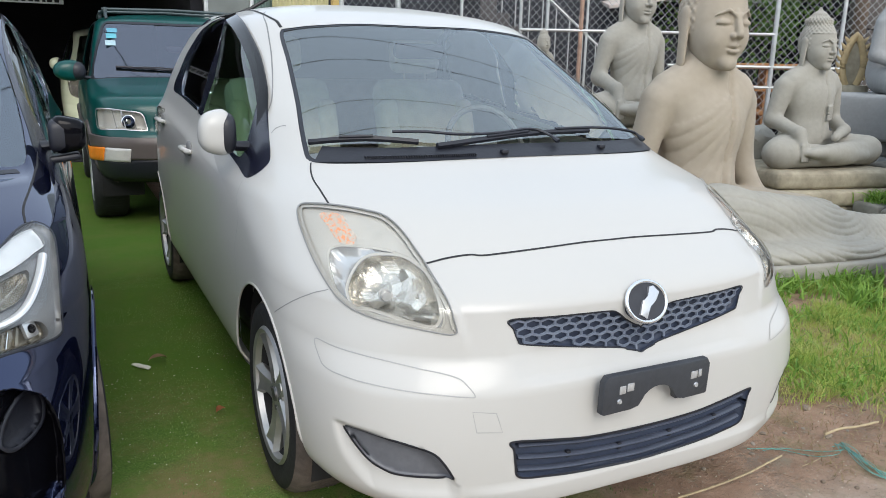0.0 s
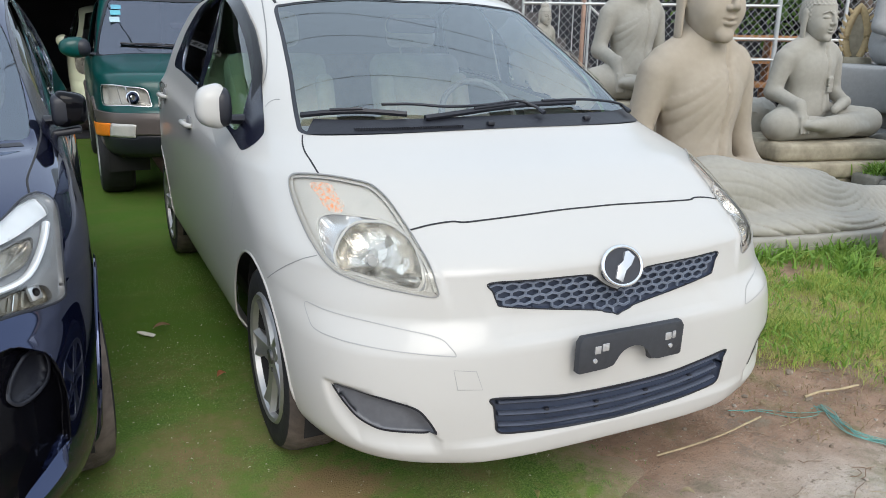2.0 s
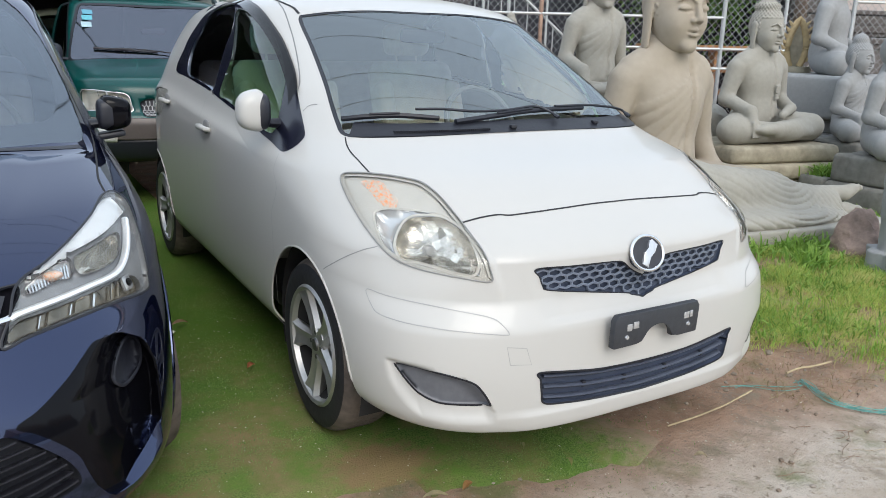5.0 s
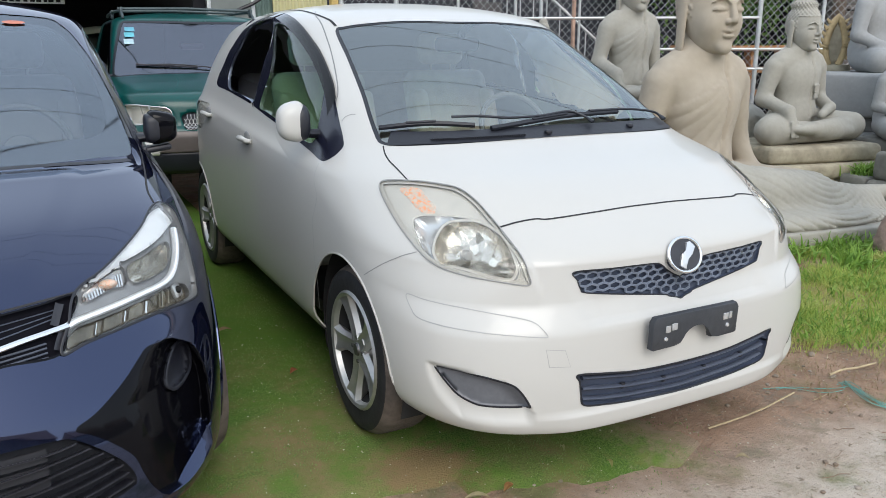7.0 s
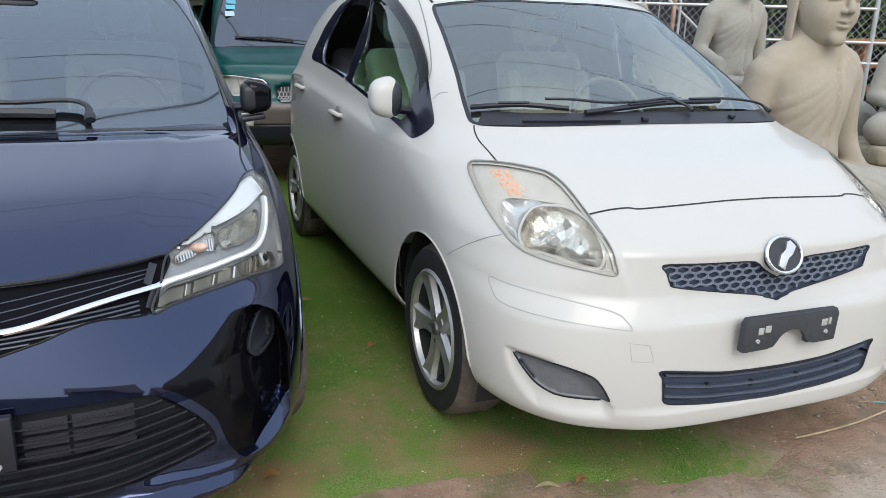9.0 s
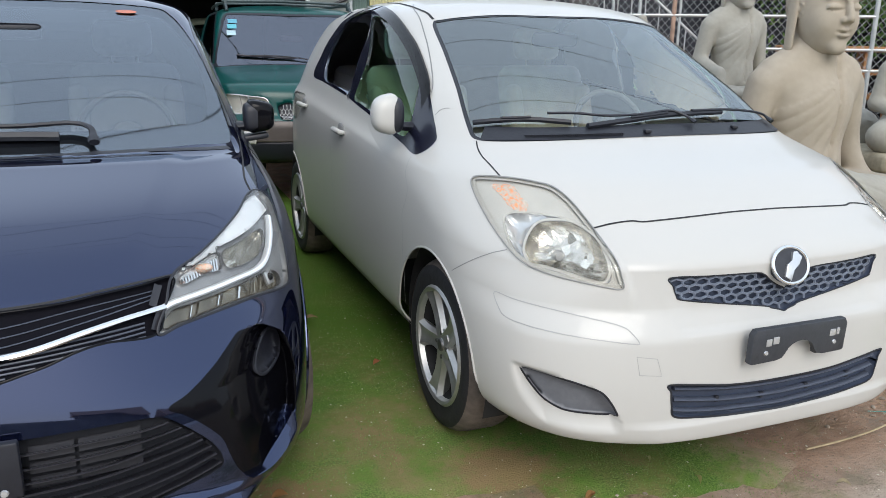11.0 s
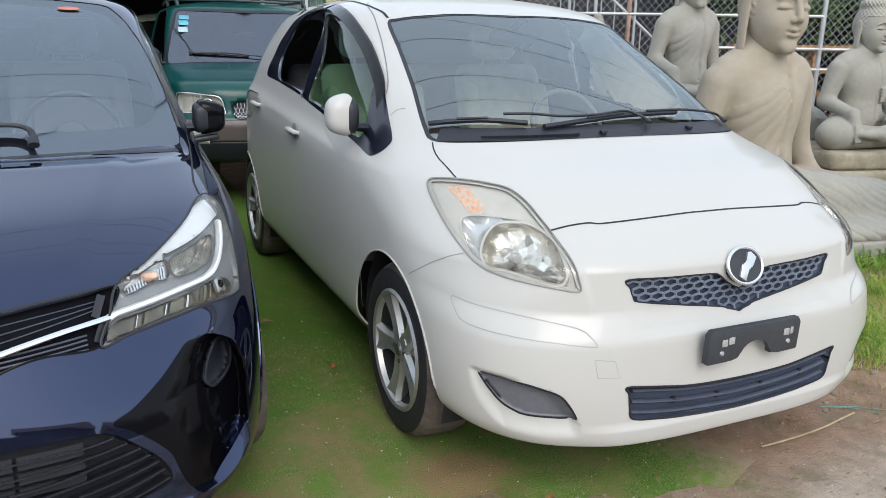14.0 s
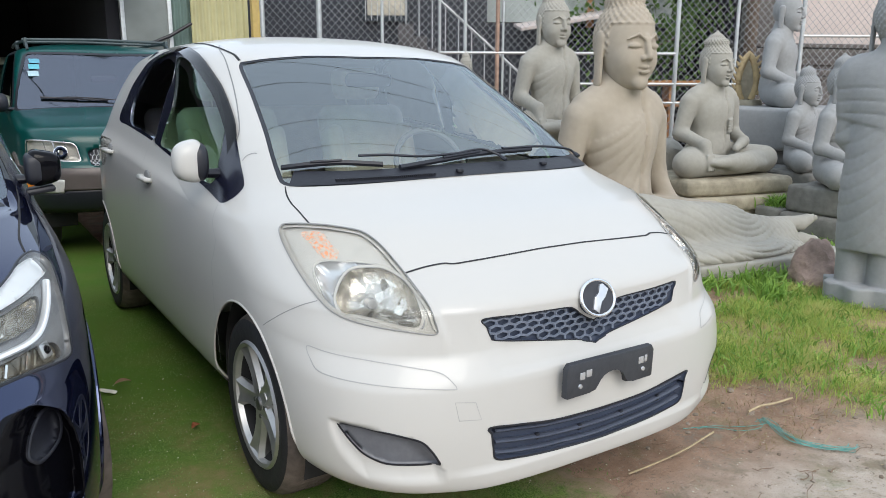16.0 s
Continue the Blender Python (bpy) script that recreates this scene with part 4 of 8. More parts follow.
def lattice(shell, outline, da, dv, radius, offset, half_a, v0, v1):
    """Honeycomb bars that fill an outline on the shell."""
    c = curve_points(shell.cell(*np.array(outline).T), True, 5)
    bm = bmesh.new()
    rows = int((v1 - v0) / dv) + 1
    cols = int(2 * half_a / da) + 1
    for r in range(rows):
        for k in range(cols):
            a0 = -half_a + (k + (r % 2) * .5) * da
            vv = v0 + r * dv
            p = [(a0 - da / 2, vv + dv * .17), (a0, vv - dv * .17), (a0 + da / 2, vv + dv * .17)]
            lines = [(p[0], p[1]), (p[1], p[2]), (p[0], (a0 - da / 2, vv + dv * .83))]
            for s, e in lines:
                q = np.array([s, e])
                if inside(c, shell.cell(q[:, 0], q[:, 1])).all():
                    pts = shell.point(q[:, 0], q[:, 1]) + shell.normal(q[:, 0], q[:, 1]) * offset
                    add_tube(bm, pts, radius, 5)
    return bm


def on_shell(shell, pts, offset, k=6):
    c = curve_points(pts, False, k)
    return shell.point(c[:, 0], c[:, 1]) + shell.normal(c[:, 0], c[:, 1]) * offset


def ellipsoid(size, m=None, u=24, v=14):
    bm = bmesh.new()
    bmesh.ops.create_uvsphere(bm, u_segments=u, v_segments=v, radius=1.0)
    bmesh.ops.scale(bm, vec=size, verts=bm.verts)
    if m is not None:
        bmesh.ops.transform(bm, matrix=m, verts=bm.verts)
    return bm


def door_mirror(car, x, y, z, s, paint, size=(.075, .055, .068), square=.8):
    """A door mirror on the flank; s -1: on the side of -x."""
    m = Matrix.Translation((x, y, z))
    bm = ellipsoid((1, 1, 1), None, 28, 18)
    for v in bm.verts:
        c = v.co
        c.x, c.y, c.z = [math.copysign(abs(t) ** square, t) for t in c]
        c.y *= 1.0 if c.y < 0 else .35
        c.z *= 1 - .18 * (s * c.x)
        c.x, c.y, c.z = c.x * size[0], c.y * size[1], c.z * size[2]
    cap = part("door_mirror", bm, paint, car, "painted door mirror on a black arm")
    cap.matrix_basis = m
    bm = ellipsoid((size[0] * .93, .012, size[2] * .9), pose(0, .02, 0))
    part("mirror_glass", bm, CHROME, cap)
    bm = ellipsoid((1, 1, 1), None, 24, 16)
    for v in bm.verts:
        c = Vector([math.copysign(abs(t) ** square, t) for t in v.co])
        v.co = Vector((c.x * size[0] * .62 - s * size[0] * .62, c.y * size[1] * (1.02 if c.y < 0 else .4) , c.z * size[2] * .93 - .003))
    part("inner_shell", bm, BLACK_PLASTIC, cap, "black inner mirror shell")
    bm = bmesh.new()
    add_tube(bm, [(-s * size[0] * .4, .0, -size[2] * .55), (-s * size[0] * .95, .004, -size[2] * .62), (-s * (size[0] + .045), .02, -size[2] * .70), (-s * (size[0] + .09), .03, -size[2] * .72)], [.022, .026, .03, .036], 10, False, .6)
    add_box(bm, (.022, .05, size[2] * 1.5), Matrix.Translation((-s * size[0] * .80, .006, -.004)), .009)
    part("arm", bm, BLACK_PLASTIC, cap, "black plastic mirror arm")
    return cap


def door_handle(car, shell, a, v, s):
    p, n = shell.point(a * s, v), shell.normal(a * s, v)
    m = Matrix.Translation(p)
    bm = bmesh.new()
    side = -s
    add_tube(bm, [(side * .002, -.085, -.006), (side * .020, -.07, -.004), (side * .028, -.02, 0), (side * .028, .04, 0), (side * .020, .072, -.002), (side * .002, .085, -.004)], [.009, .012, .013, .013, .012, .009], 10)
    h = part("door_handle", bm, WHITE_PAINT, car, "white pull door handle")
    h.matrix_basis = m
    # grey lump behind the handle; the hollow's shade is put into its colour
    part("recess", ellipsoid((.010, .055, .034), pose(0, -.005, 0)), PALE_SEAM, h)


def seat(car, x, y, z, fabric, label):
    bm = bmesh.new()
    add_box(bm, (.50, .52, .16), pose(x, y, z), .06, 3)
    add_box(bm, (.50, .15, .62), pose(x, y + .34, z + .36, -18), .07, 3)
    for k in (-1, 1):
        add_box(bm, (.09, .16, .44), pose(x + k * .21, y + .29, z + .34, -18), .04, 3)
    ob = part("seat", bm, fabric, car, label + " front seat")
    bm = bmesh.new()
    add_box(bm, (.27, .10, .17), pose(x, y + .475, z + .77, -12), .045, 3)
    for k in (-1, 1):
        add_tube(bm, [(x + k * .06, y + .45, z + .60), (x + k * .06, y + .47, z + .70)], .006, 6)
    part("headrest", bm, fabric, ob)


def cabin(car, base=.30, wheel_x=.37, dash_y=.62, seats=True, fabric=BEIGE, tone="beige fabric"):
    """Dashboard, wheel and seats behind the glass."""
    bm = bmesh.new()
    prof = [(-.36, .96), (-.10, .985), (.10, .965), (.16, .92), (.17, .80), (.12, .62), (.10, .45)]
    rings = []
    for x in np.linspace(-.72, .72, 13):
        rings.append([bm.verts.new((x, dash_y - .18 + yy + .10 * (x / .72) ** 2, zz - .02 * (x / .72) ** 2)) for yy, zz in prof])
    for a, b in zip(rings, rings[1:]):
        for i in range(len(prof) - 1):
            bm.faces.new((a[i], a[i + 1], b[i + 1], b[i]))
    bmesh.ops.solidify(bm, geom=bm.faces, thickness=.015)
    part("dashboard", bm, GREY_FABRIC, car, "grey moulded dashboard")
    bm = bmesh.new()
    m = pose(wheel_x, dash_y + .20, .93, 62)
    ring = [m @ Vector((.185 * math.cos(t), .185 * math.sin(t), 0)) for t in np.linspace(0, 2 * math.pi, 40, endpoint=False)]
    add_tube(bm, ring, .014, 8, True)
    for t in (0, math.pi, -math.pi / 2):
        add_tube(bm, [m @ Vector((0, 0, -.02)), m @ Vector((.18 * math.cos(t), .18 * math.sin(t), 0))], [.03, .012], 8, False, .5)
    add_lathe(bm, [(0, .01), (.06, .005), (.075, -.02), (.05, -.05), (.03, -.25)], m, 20)
    part("steering_wheel", bm, WHEEL_GREY if fabric == BEIGE else WHEEL_DARK, car, "three-spoke steering wheel")
    if seats:
        seat(car, .37, dash_y + .52, base + .24, fabric, tone)
        seat(car, -.37, dash_y + .52, base + .24, fabric, tone)
        bm = bmesh.new()
        add_box(bm, (1.20, .48, .16), pose(0, dash_y + 1.35, base + .26), .06, 3)
        add_box(bm, (1.20, .14, .60), pose(0, dash_y + 1.66, base + .58, -16), .06, 3)
        part("rear_bench", bm, fabric, car, tone + " rear bench")
    bm = box((.22, .03, .06), pose(0, dash_y + .12, 1.33, 10), .02)
    part("rear_view_mirror", bm, BLACK_PLASTIC, car)


def wiper(car, shell, arm, blade, name_label, thick=1.0):
    ob = part("wiper", tube(on_shell(shell, arm, .022), [.011 * thick] * 3 + [.007 * thick] * (6 * (len(arm) - 1) - 2), 8, False, .7), BLACK_PLASTIC, car, name_label)
    bm = bmesh.new()
    add_tube(bm, on_shell(shell, blade, .012), .010 * thick, 6)
    add_tube(bm, on_shell(shell, blade[1:-1] if len(blade) > 3 else blade, .022), .005, 6)
    part("blade", bm, BLACK_PLASTIC, ob)
    return ob


def dress_white(car, sh):
    part("grille_mesh", lattice(sh, whole(W_GRILLE), .029, .19, .0040, -.010, .30, 4.6, 6.0), BLUE_BLACK, car, "blue-black honeycomb grille bars")
    ribbon(sh, whole(W_GRILLE), .004, BLACK_PLASTIC, car, "grille_edge", .0012, True)
    ribbon(sh, whole(W_LOWER_GRILLE), .006, BLACK_PLASTIC, car, "lower_grille_edge", .0012, True)
    up, low = np.array(W_LOWER_GRILLE[:5]), np.array(W_LOWER_GRILLE[:6:-1])
    for k, u in enumerate((.16, .50, .84)):
        pts = []
        for a in np.linspace(-.272, .272, 15):
            hi, lo = np.interp(abs(a), up[:, 0], up[:, 1]), np.interp(abs(a), low[:, 0], low[:, 1])
            pts.append((a, lo + (hi - lo) * u))
        part("slat", tube(on_shell(sh, pts, -.017, 3), .0125, 8, False, .45), SLAT, car, "blue-black lower grille slat" if k == 0 else "")
    for a, v in ((-.2, 2.62), (-.08, 2.52), (.05, 2.5), (.17, 2.6)):
        part("clip", box((.014, .012, .02), Matrix.Translation(sh.point(a, v) + sh.normal(a, v) * -.014), .003), BLACK_PLASTIC, car)
    # plate bracket with its round notch
    notch = [(.062 * math.cos(t) + .002, .056 * math.sin(t)) for t in np.linspace(math.pi * .98, .02, 11)]
    shape = [(-.176, .0), (-.176, .085), (-.166, .100), (.162, .100), (.172, .085), (.172, .002), (.165, -.002), (.09, -.002)] + [(x, y) for x, y in notch[::-1]] + [(-.085, -.002), (-.168, -.004)]
    m = Matrix.Translation((0, -.752, .452)) @ pose(0, 0, 0, 92, 0, 0)
    plate = part("plate_bracket", prism(shape, .020, m, .004), mat("bracket_plastic", (.035, .038, .045), .5, 0, .2, 40, .15), car, "dark grey number plate bracket with no plate")
    for x, z, w in ((-.118, .058, .020), (-.093, .062, .022), (.118, .060, .022), (.138, .062, .012)):
        part("clip_hole", box((w, .004, .022), Matrix.Translation((x, -.774, .452 + z)), .002), SATIN, plate)
    for x, z in ((-.125, .028), (.128, .030)):
        part("bolt", lathe([(0, .006), (.006, .005), (.008, 0)], Matrix.Translation((x, -.772, .452 + z)) @ pose(0, 0, 0, 90), 10), SATIN, plate)
    # round badge: a ring, a dark face and a slanting bar
    p, n = sh.point(0, 5.93), sh.normal(0, 5.93)
    bm = bmesh.new()
    ring = [(.064 * math.cos(t), .053 * math.sin(t), 0) for t in np.linspace(0, 2 * math.pi, 48, endpoint=False)]
    add_tube(bm, ring, .0056, 10, True)
    badge = part("badge", bm, CHROME, car, "round chrome badge")
    badge.matrix_basis = Matrix.Translation((0, -.700, .706)) @ pose(0, 0, 0, 68, 0, 0)
    part("badge_face", lathe([(0, .002), (.052, .0), (.054, -.02)], Matrix.Diagonal((1.14, .93, 1, 1)), 40), mat("badge_grey", (.03, .032, .04), .6, 0, .2, 40), badge)
    part("badge_bar", prism([(-.040, -.034), (-.014, -.048), (.004, -.014), (.030, -.004), (.052, .022), (.030, .042), (.012, .040), (.004, .014), (-.020, .004)], .007, pose(0, 0, .001) @ Matrix.Diagonal((.80, .92, 1, 1)), .002), SATIN, badge)
    # glass surround, cowl and wipers
    frit = [(a, v) for a, v in W_WINDSCREEN]
    edge = whole(frit)
    ribbon(sh, edge, .03, BLACK_PLASTIC, car, "windscreen_border", -.0015, True, "black glass border")
    cowl_pts = [(-.47, 9.16), (-.30, 9.15), (0, 9.16), (.30, 9.15), (.47, 9.16)]
    ribbon(sh, [(a * 1.0, v + .09) for a, v in cowl_pts], .075, BLACK_PLASTIC, car, "cowl_panel", .004, False, "black plastic cowl panel")
    bm = bmesh.new()
    for t in np.linspace(.13, .38, 46):
        p, n = sh.point(t, 9.19), sh.normal(t, 9.19)
        add_box(bm, (.004, .014, .006), Matrix.Translation(p + n * .007))
    part("cowl_vent", bm, BLACK_PLASTIC, car)
    for a, v in ((.046, 9.205), (-.26, 9.23)):
        part("washer_nozzle", box((.026, .02, .014), Matrix.Translation(sh.point(a, v) + sh.normal(a, v) * .010), .005), BLACK_PLASTIC, car)
    wiper(car, sh, [(-.43, 9.242), (-.419, 9.40), (-.30, 9.50), (-.157, 9.501)], [(-.267, 9.501), (-.066, 9.473), (.073, 9.405), (.217, 9.323)], "black wiper with its arm")
    wiper(car, sh, [(-.132, 9.296), (-.118, 9.42), (-.076, 9.51), (.03, 9.46), (.145, 9.45), (.232, 9.50), (.307, 9.51)], [(.482, 9.40), (.419, 9.44), (.351, 9.45), (.257, 9.39)], "black wiper with its arm")
    # mirrors, handles, visors
    for s in (1, -1):
        if s > 0:
            door_mirror(car, -s * .872, .42, 1.055, -s, WHITE_PAINT, (.054, .058, .072), .7)
        door_handle(car, sh, 1.45, 7.75, s)
        door_handle(car, sh, 1.94, 7.86, s)
        sg = (lambda p: p) if s > 0 else flip
        top = W_WINDOW_TRIM[12:21]
        p = on_shell(sh, sg([(a - .008, v + .04) for a, v in top]), .010, 4)
        q = on_shell(sh, sg([(a + .028, v - .30) for a, v in top]), .024, 4)
        nn = len(p)
        finish("window_visor", list(p) + list(q), [(i, i + 1, nn + i + 1, nn + i) for i in range(nn - 1)], SMOKE, car, "smoked window visor")
        ribbon(sh, sg([(1.90, 9.56), (1.93, 10.2), (1.93, 10.9), (1.86, 11.5)]), .012, BLACK_PLASTIC, car, "quarter_bar", -.002)
        lowline = [ring_at(sh, y, .235, 1.5, 1.5) for y in (.42, .9, 1.4, 1.9, 2.08)]
        ribbon(sh, sg(lowline), .007, SEAM, car, "sill_edge", .001)
        doorline = [ring_at(sh, y, .292 + .006 * y, 1.5, 1.5) for y in (.40, .9, 1.4, 1.9, 2.06)]
        ribbon(sh, sg(doorline), .006, PALE_SEAM, car, "door_bottom_gap", .001)
    # roof seams
    for s in (1, -1):
        ribbon(sh, [(s * a, v) for a, v in ((.492, 11.70), (.52, 11.98), (.62, 12.32), (.82, 12.58), (1.3, 12.82), (1.9, 12.92), (2.3, 12.8))], .011, SEAM, car, "roof_seam", .0012)
        ribbon(sh, [(s * a, v) for a, v in ((.578, 9.88), (.563, 10.05), (.552, 10.32), (.543, 10.74), (.540, 11.22), (.545, 11.76), (.575, 12.15), (.608, 12.43))], .005, PALE_SEAM, car, "pillar_seam", .0010)
    cabin(car)


white_car, white_shell = build_white_car()
dress_white(white_car, white_shell)


# ---- the navy-black hatchback ----
def build_navy_car():
    sh = Shell(na=(140, 44, 30), per=14, dents=(pod_hollow, chin_ledge), lifts=(hood_swage,), **NAVY)
    car = thing("hatchback_car", "glossy navy-black hatchback with a chrome grille strip, parked alongside", "car", Matrix.Translation(NAVY_AT))
    af = arch(sh, .0, .30, .34, .14, .95)
    ar = arch(sh, 2.51, .30, .34, .16, 2.0)
    trim = W_WINDOW_TRIM
    both = [("lamp_main", N_LAMP_MAIN, 5), ("lamp_turn", N_LAMP_TURN, 4), ("lamp_top", N_LAMP_TOP, 5), ("lamp_low", N_LAMP_LOW, 5), ("headlamp", N_HEADLAMP, 4), ("fog", N_FOG, 5), ("pod", N_POD, 5),
            ("front_pane", W_FRONT_GLASS, 5), ("rear_pane", W_REAR_GLASS, 5), ("window_trim", trim, 5), ("arch_front", af, 3), ("arch_rear", ar, 3)]
    lists = [("clear_pane", whole(N_CLEAR), 5), ("windscreen", whole(N_WINDSCREEN), 5)]
    lists += [("grille", whole(N_GRILLE), 4), ("intake", whole(N_INTAKE), 5)]
    for fl in (lambda p: p, flip):
        tag = "" if fl is not flip else "_left"
        lists += [(n + tag, fl(p), k) for n, p, k in both]
    hood = whole([(0, N_HOOD_GAP[0][1])] + N_HOOD_GAP[1:] + [(.45, 7.5), (.55, 8.1)] + N_HOOD_SIDE + [(.45, 9.1), (.3, 9.03), (0, 9.0)])
    lists += [("hood", hood, 5)]
    c = cut(sh, lists)
    sheet(sh, c["body"], NAVY_PAINT, car, "body", "glossy navy-black body shell")
    sheet(sh, c["hood"], NAVY_PAINT, car, "hood")
    screen = sheet(sh, c["clear_pane"], NAVY_SCREEN, car, "windscreen", "windscreen reflecting the sky", -.003)
    sheet(sh, c["windscreen"], NAVY_SCREEN, screen, "pane_edge", "glass over the black border", -.003)
    sheet(sh, c["windscreen"], BLACK_PLASTIC, screen, "windscreen_border", "black border under the glass", -.008)
    sheet(sh, c["grille"], GRILLE_BLACK, car, "grille", "black slatted upper grille", -.016, -.016)
    plain = Shell(**NAVY)
    sheet(sh, c["intake"], INTAKE, car, "lower_intake", "deep black lower intake", -.035, -.035)
    for k in range(7):
        u, lo, hi = k / 2, N_FINS[k // 2], N_FINS[min(k // 2 + 1, 3)]
        half = [((1 - u % 1) * p[0] + u % 1 * q[0], (1 - u % 1) * p[1] + u % 1 * q[1]) for p, q in zip(lo, hi)]
        line = curve_points(flip(half[:0:-1]) + half, False, 4)
        p = plain.point(line[:, 0], line[:, 1])
        n = plain.normal(line[:, 0], line[:, 1])
        bm = bmesh.new()
        rows = [[bm.verts.new(e) for e in p + n * d + (0, 0, h)] for d, h in ((.002, .0022), (.003, -.0022), (-.034, -.010), (-.034, -.006))]
        for g, h in zip(rows, rows[1:] + rows[:1]):
            for i in range(len(p) - 1):
                bm.faces.new((g[i], g[i + 1], h[i + 1], h[i]))
        fin = part("intake_fin", bm, FIN_BLACK, car, "thin black intake fin" if k == 0 else "")
        tip = tube(p + n * .003, .0016, 5)
        part("edge", tip, FIN_BLACK, fin)
    for s in (1, -1):
        for a0, a1 in ((.108, .172), (.178, .268)):
            for v0, v1 in ((3.37, 3.62), (3.13, 3.33), (2.90, 3.08)):
                bm = bmesh.new()
                cs = [(s * a, v) for a in np.linspace(a0, a1, 6) for v in (v0 + .03, v1)]
                for off in (-.012, -.020):
                    q = plain.point(*np.array(cs).T) + plain.normal(*np.array(cs).T) * off
                    vs = [bm.verts.new(e) for e in q]
                    for i in range(5):
                        bm.faces.new((vs[2 * i], vs[2 * i + 1], vs[2 * i + 3], vs[2 * i + 2]))
                part("radiator_mesh", bm, MESH_GREY, car, "dusty grey radiator mesh panel")
    bracket = part("plate_bracket", box((.27, .022, .125), pose(0, -.838, .455), .006), BLACK_PLASTIC, car, "black number plate bracket with no plate")
    for x in (-.10, .10):
        part("bolt", lathe([(0, .005), (.007, .004), (.009, 0)], Matrix.Translation((x, -.85, .408)) @ pose(0, 0, 0, 90), 10), SATIN, bracket)
    ribbon(sh, whole(N_GRILLE), .005, CORNER_BLACK, car, "grille_edge", .001, True)
    for tag, s in (("", 1), ("_left", -1)):
        sg = (lambda p: p) if s > 0 else flip
        sheet(sh, c["window_trim" + tag], TRIM_GLOSS, car, "window_frame", "", .001)
        sheet(sh, c["front_pane" + tag], TINTED, car, "pane", "green tinted side glass", -.006, -.008)
        sheet(sh, c["rear_pane" + tag], PRIVACY, car, "pane", "dark privacy glass", -.006, -.008)
        lamp = sheet(sh, c["headlamp" + tag], LAMP_DARK, car, "headlamp", "clear angular headlamp with a chrome strip", -.014, -.014)
        sheet(sh, c["lamp_top" + tag], LAMP_WHITE, lamp, "bezel", "silver upper bezel", -.008, -.004)
        sheet(sh, c["lamp_main" + tag], BOWL, lamp, "reflector", "chrome reflector", -.012, 0, (.05, .06))
        sheet(sh, c["lamp_turn" + tag], SATIN, lamp, "indicator_reflector", "ribbed indicator reflector", -.02, -.008)
        sheet(sh, c["lamp_low" + tag], GOLD_BOWL, lamp, "lower_reflector", "ribbed lower reflector", -.022, -.008)
        bm = bmesh.new()
        for t in np.linspace(.02, .98, 15):
            p0, p1 = np.array(N_LAMP_TURN[0]), np.array(N_LAMP_TURN[-2])
            q0, q1 = np.array(N_LAMP_TURN[2]), np.array(N_LAMP_TURN[3])
            e = np.array([p0 + (q0 - p0) * t, np.array(N_LAMP_TURN[5]) + (q1 - np.array(N_LAMP_TURN[5])) * t])
            e = e + (e[::-1] - e) * .12
            e[:, 0] *= s
            add_tube(bm, sh.point(e[:, 0], e[:, 1]) + sh.normal(e[:, 0], e[:, 1]) * -.016, .003, 5)
        part("rib", bm, CHROME, lamp)
        for k, a0 in enumerate((.385, .402, .447, .458, .50, .541, .552, .572)):
            lo = np.interp(a0, [.366, .451, .546, .636], [5.92, 6.0, 5.93, 5.80])
            e = np.array([(a0, lo), (a0 + .006, np.interp(a0, [.345, .386, .486, .578], [6.2, 6.27, 6.33, 6.36]))])
            rib = tube(sh.point(s * e[:, 0], e[:, 1]) + sh.normal(s * e[:, 0], e[:, 1]) * -.018, (.002, .005, .0025)[k % 3], 5)
            part("rib", rib, (CHROME, GOLD_BOWL)[k % 2], lamp)
        q, nq = sh.point(s * .605, 6.16), Vector(sh.normal(s * .605, 6.16))
        turn = Matrix.Translation(q - np.array(nq) * .012) @ nq.to_track_quat("Z", "Y").to_matrix().to_4x4()
        socket = part("bulb_socket", box((.040, .040, .012), None, .006), SATIN, lamp, "pale bulb socket with a dark eye")
        socket.matrix_basis = turn
        part("eye", lathe([(0, .010), (.009, .010), (.012, .004)], None, 16), CORNER_BLACK, socket)
        p = sh.point(s * .42, 7.12) - sh.normal(s * .42, 7.12) * .010
        part("indicator", ellipsoid((.022, .014, .012), Matrix.Translation(p)), ORANGE, lamp, "orange bulb")
        part("drl_strip", tube(on_shell(sh, sg(N_DRL), -.004), .010, 8, False, .8), LAMP_WHITE, lamp, "bright white light strip")
        off, aa, vv, ff = 0, [], [], []
        for a, v, fs in [c[n + tag] for n in ("headlamp", "lamp_top", "lamp_main", "lamp_turn", "lamp_low")]:
            aa.append(a); vv.append(v); ff += [[g + off for g in q] for q in fs]; off += len(a)
        sheet(sh, (np.concatenate(aa), np.concatenate(vv), ff), CLEAR, lamp, "lens", "clear polycarbonate lens", .003)
        ribbon(sh, sg(N_HEADLAMP), .006, BLACK_PLASTIC, lamp, "gasket", .0034, True)
        # black instead of navy paint: the ground's dark reflection put into the colour
        sheet(sh, c["pod" + tag], CORNER_BLACK, car, "bumper_pod", "hollow black bumper corner")
        fog = sheet(sh, c["fog" + tag], BLACK_PLASTIC, car, "fog_lamp_cover", "oval black fog lamp blank", .006, .02, (.014, .03))
        ribbon(sh, sg(N_FOG), .010, BLACK_PLASTIC, fog, "rim", .008, True)
        ribbon(sh, sg(N_HOOD_SIDE), .006, SEAM, car, "hood_side_gap", .0008)
        rim_in = curve_points([(0.591, 2.591), (0.562, 2.588), (0.503, 2.365), (0.477, 2.174), (0.459, 1.867)], False, 5)
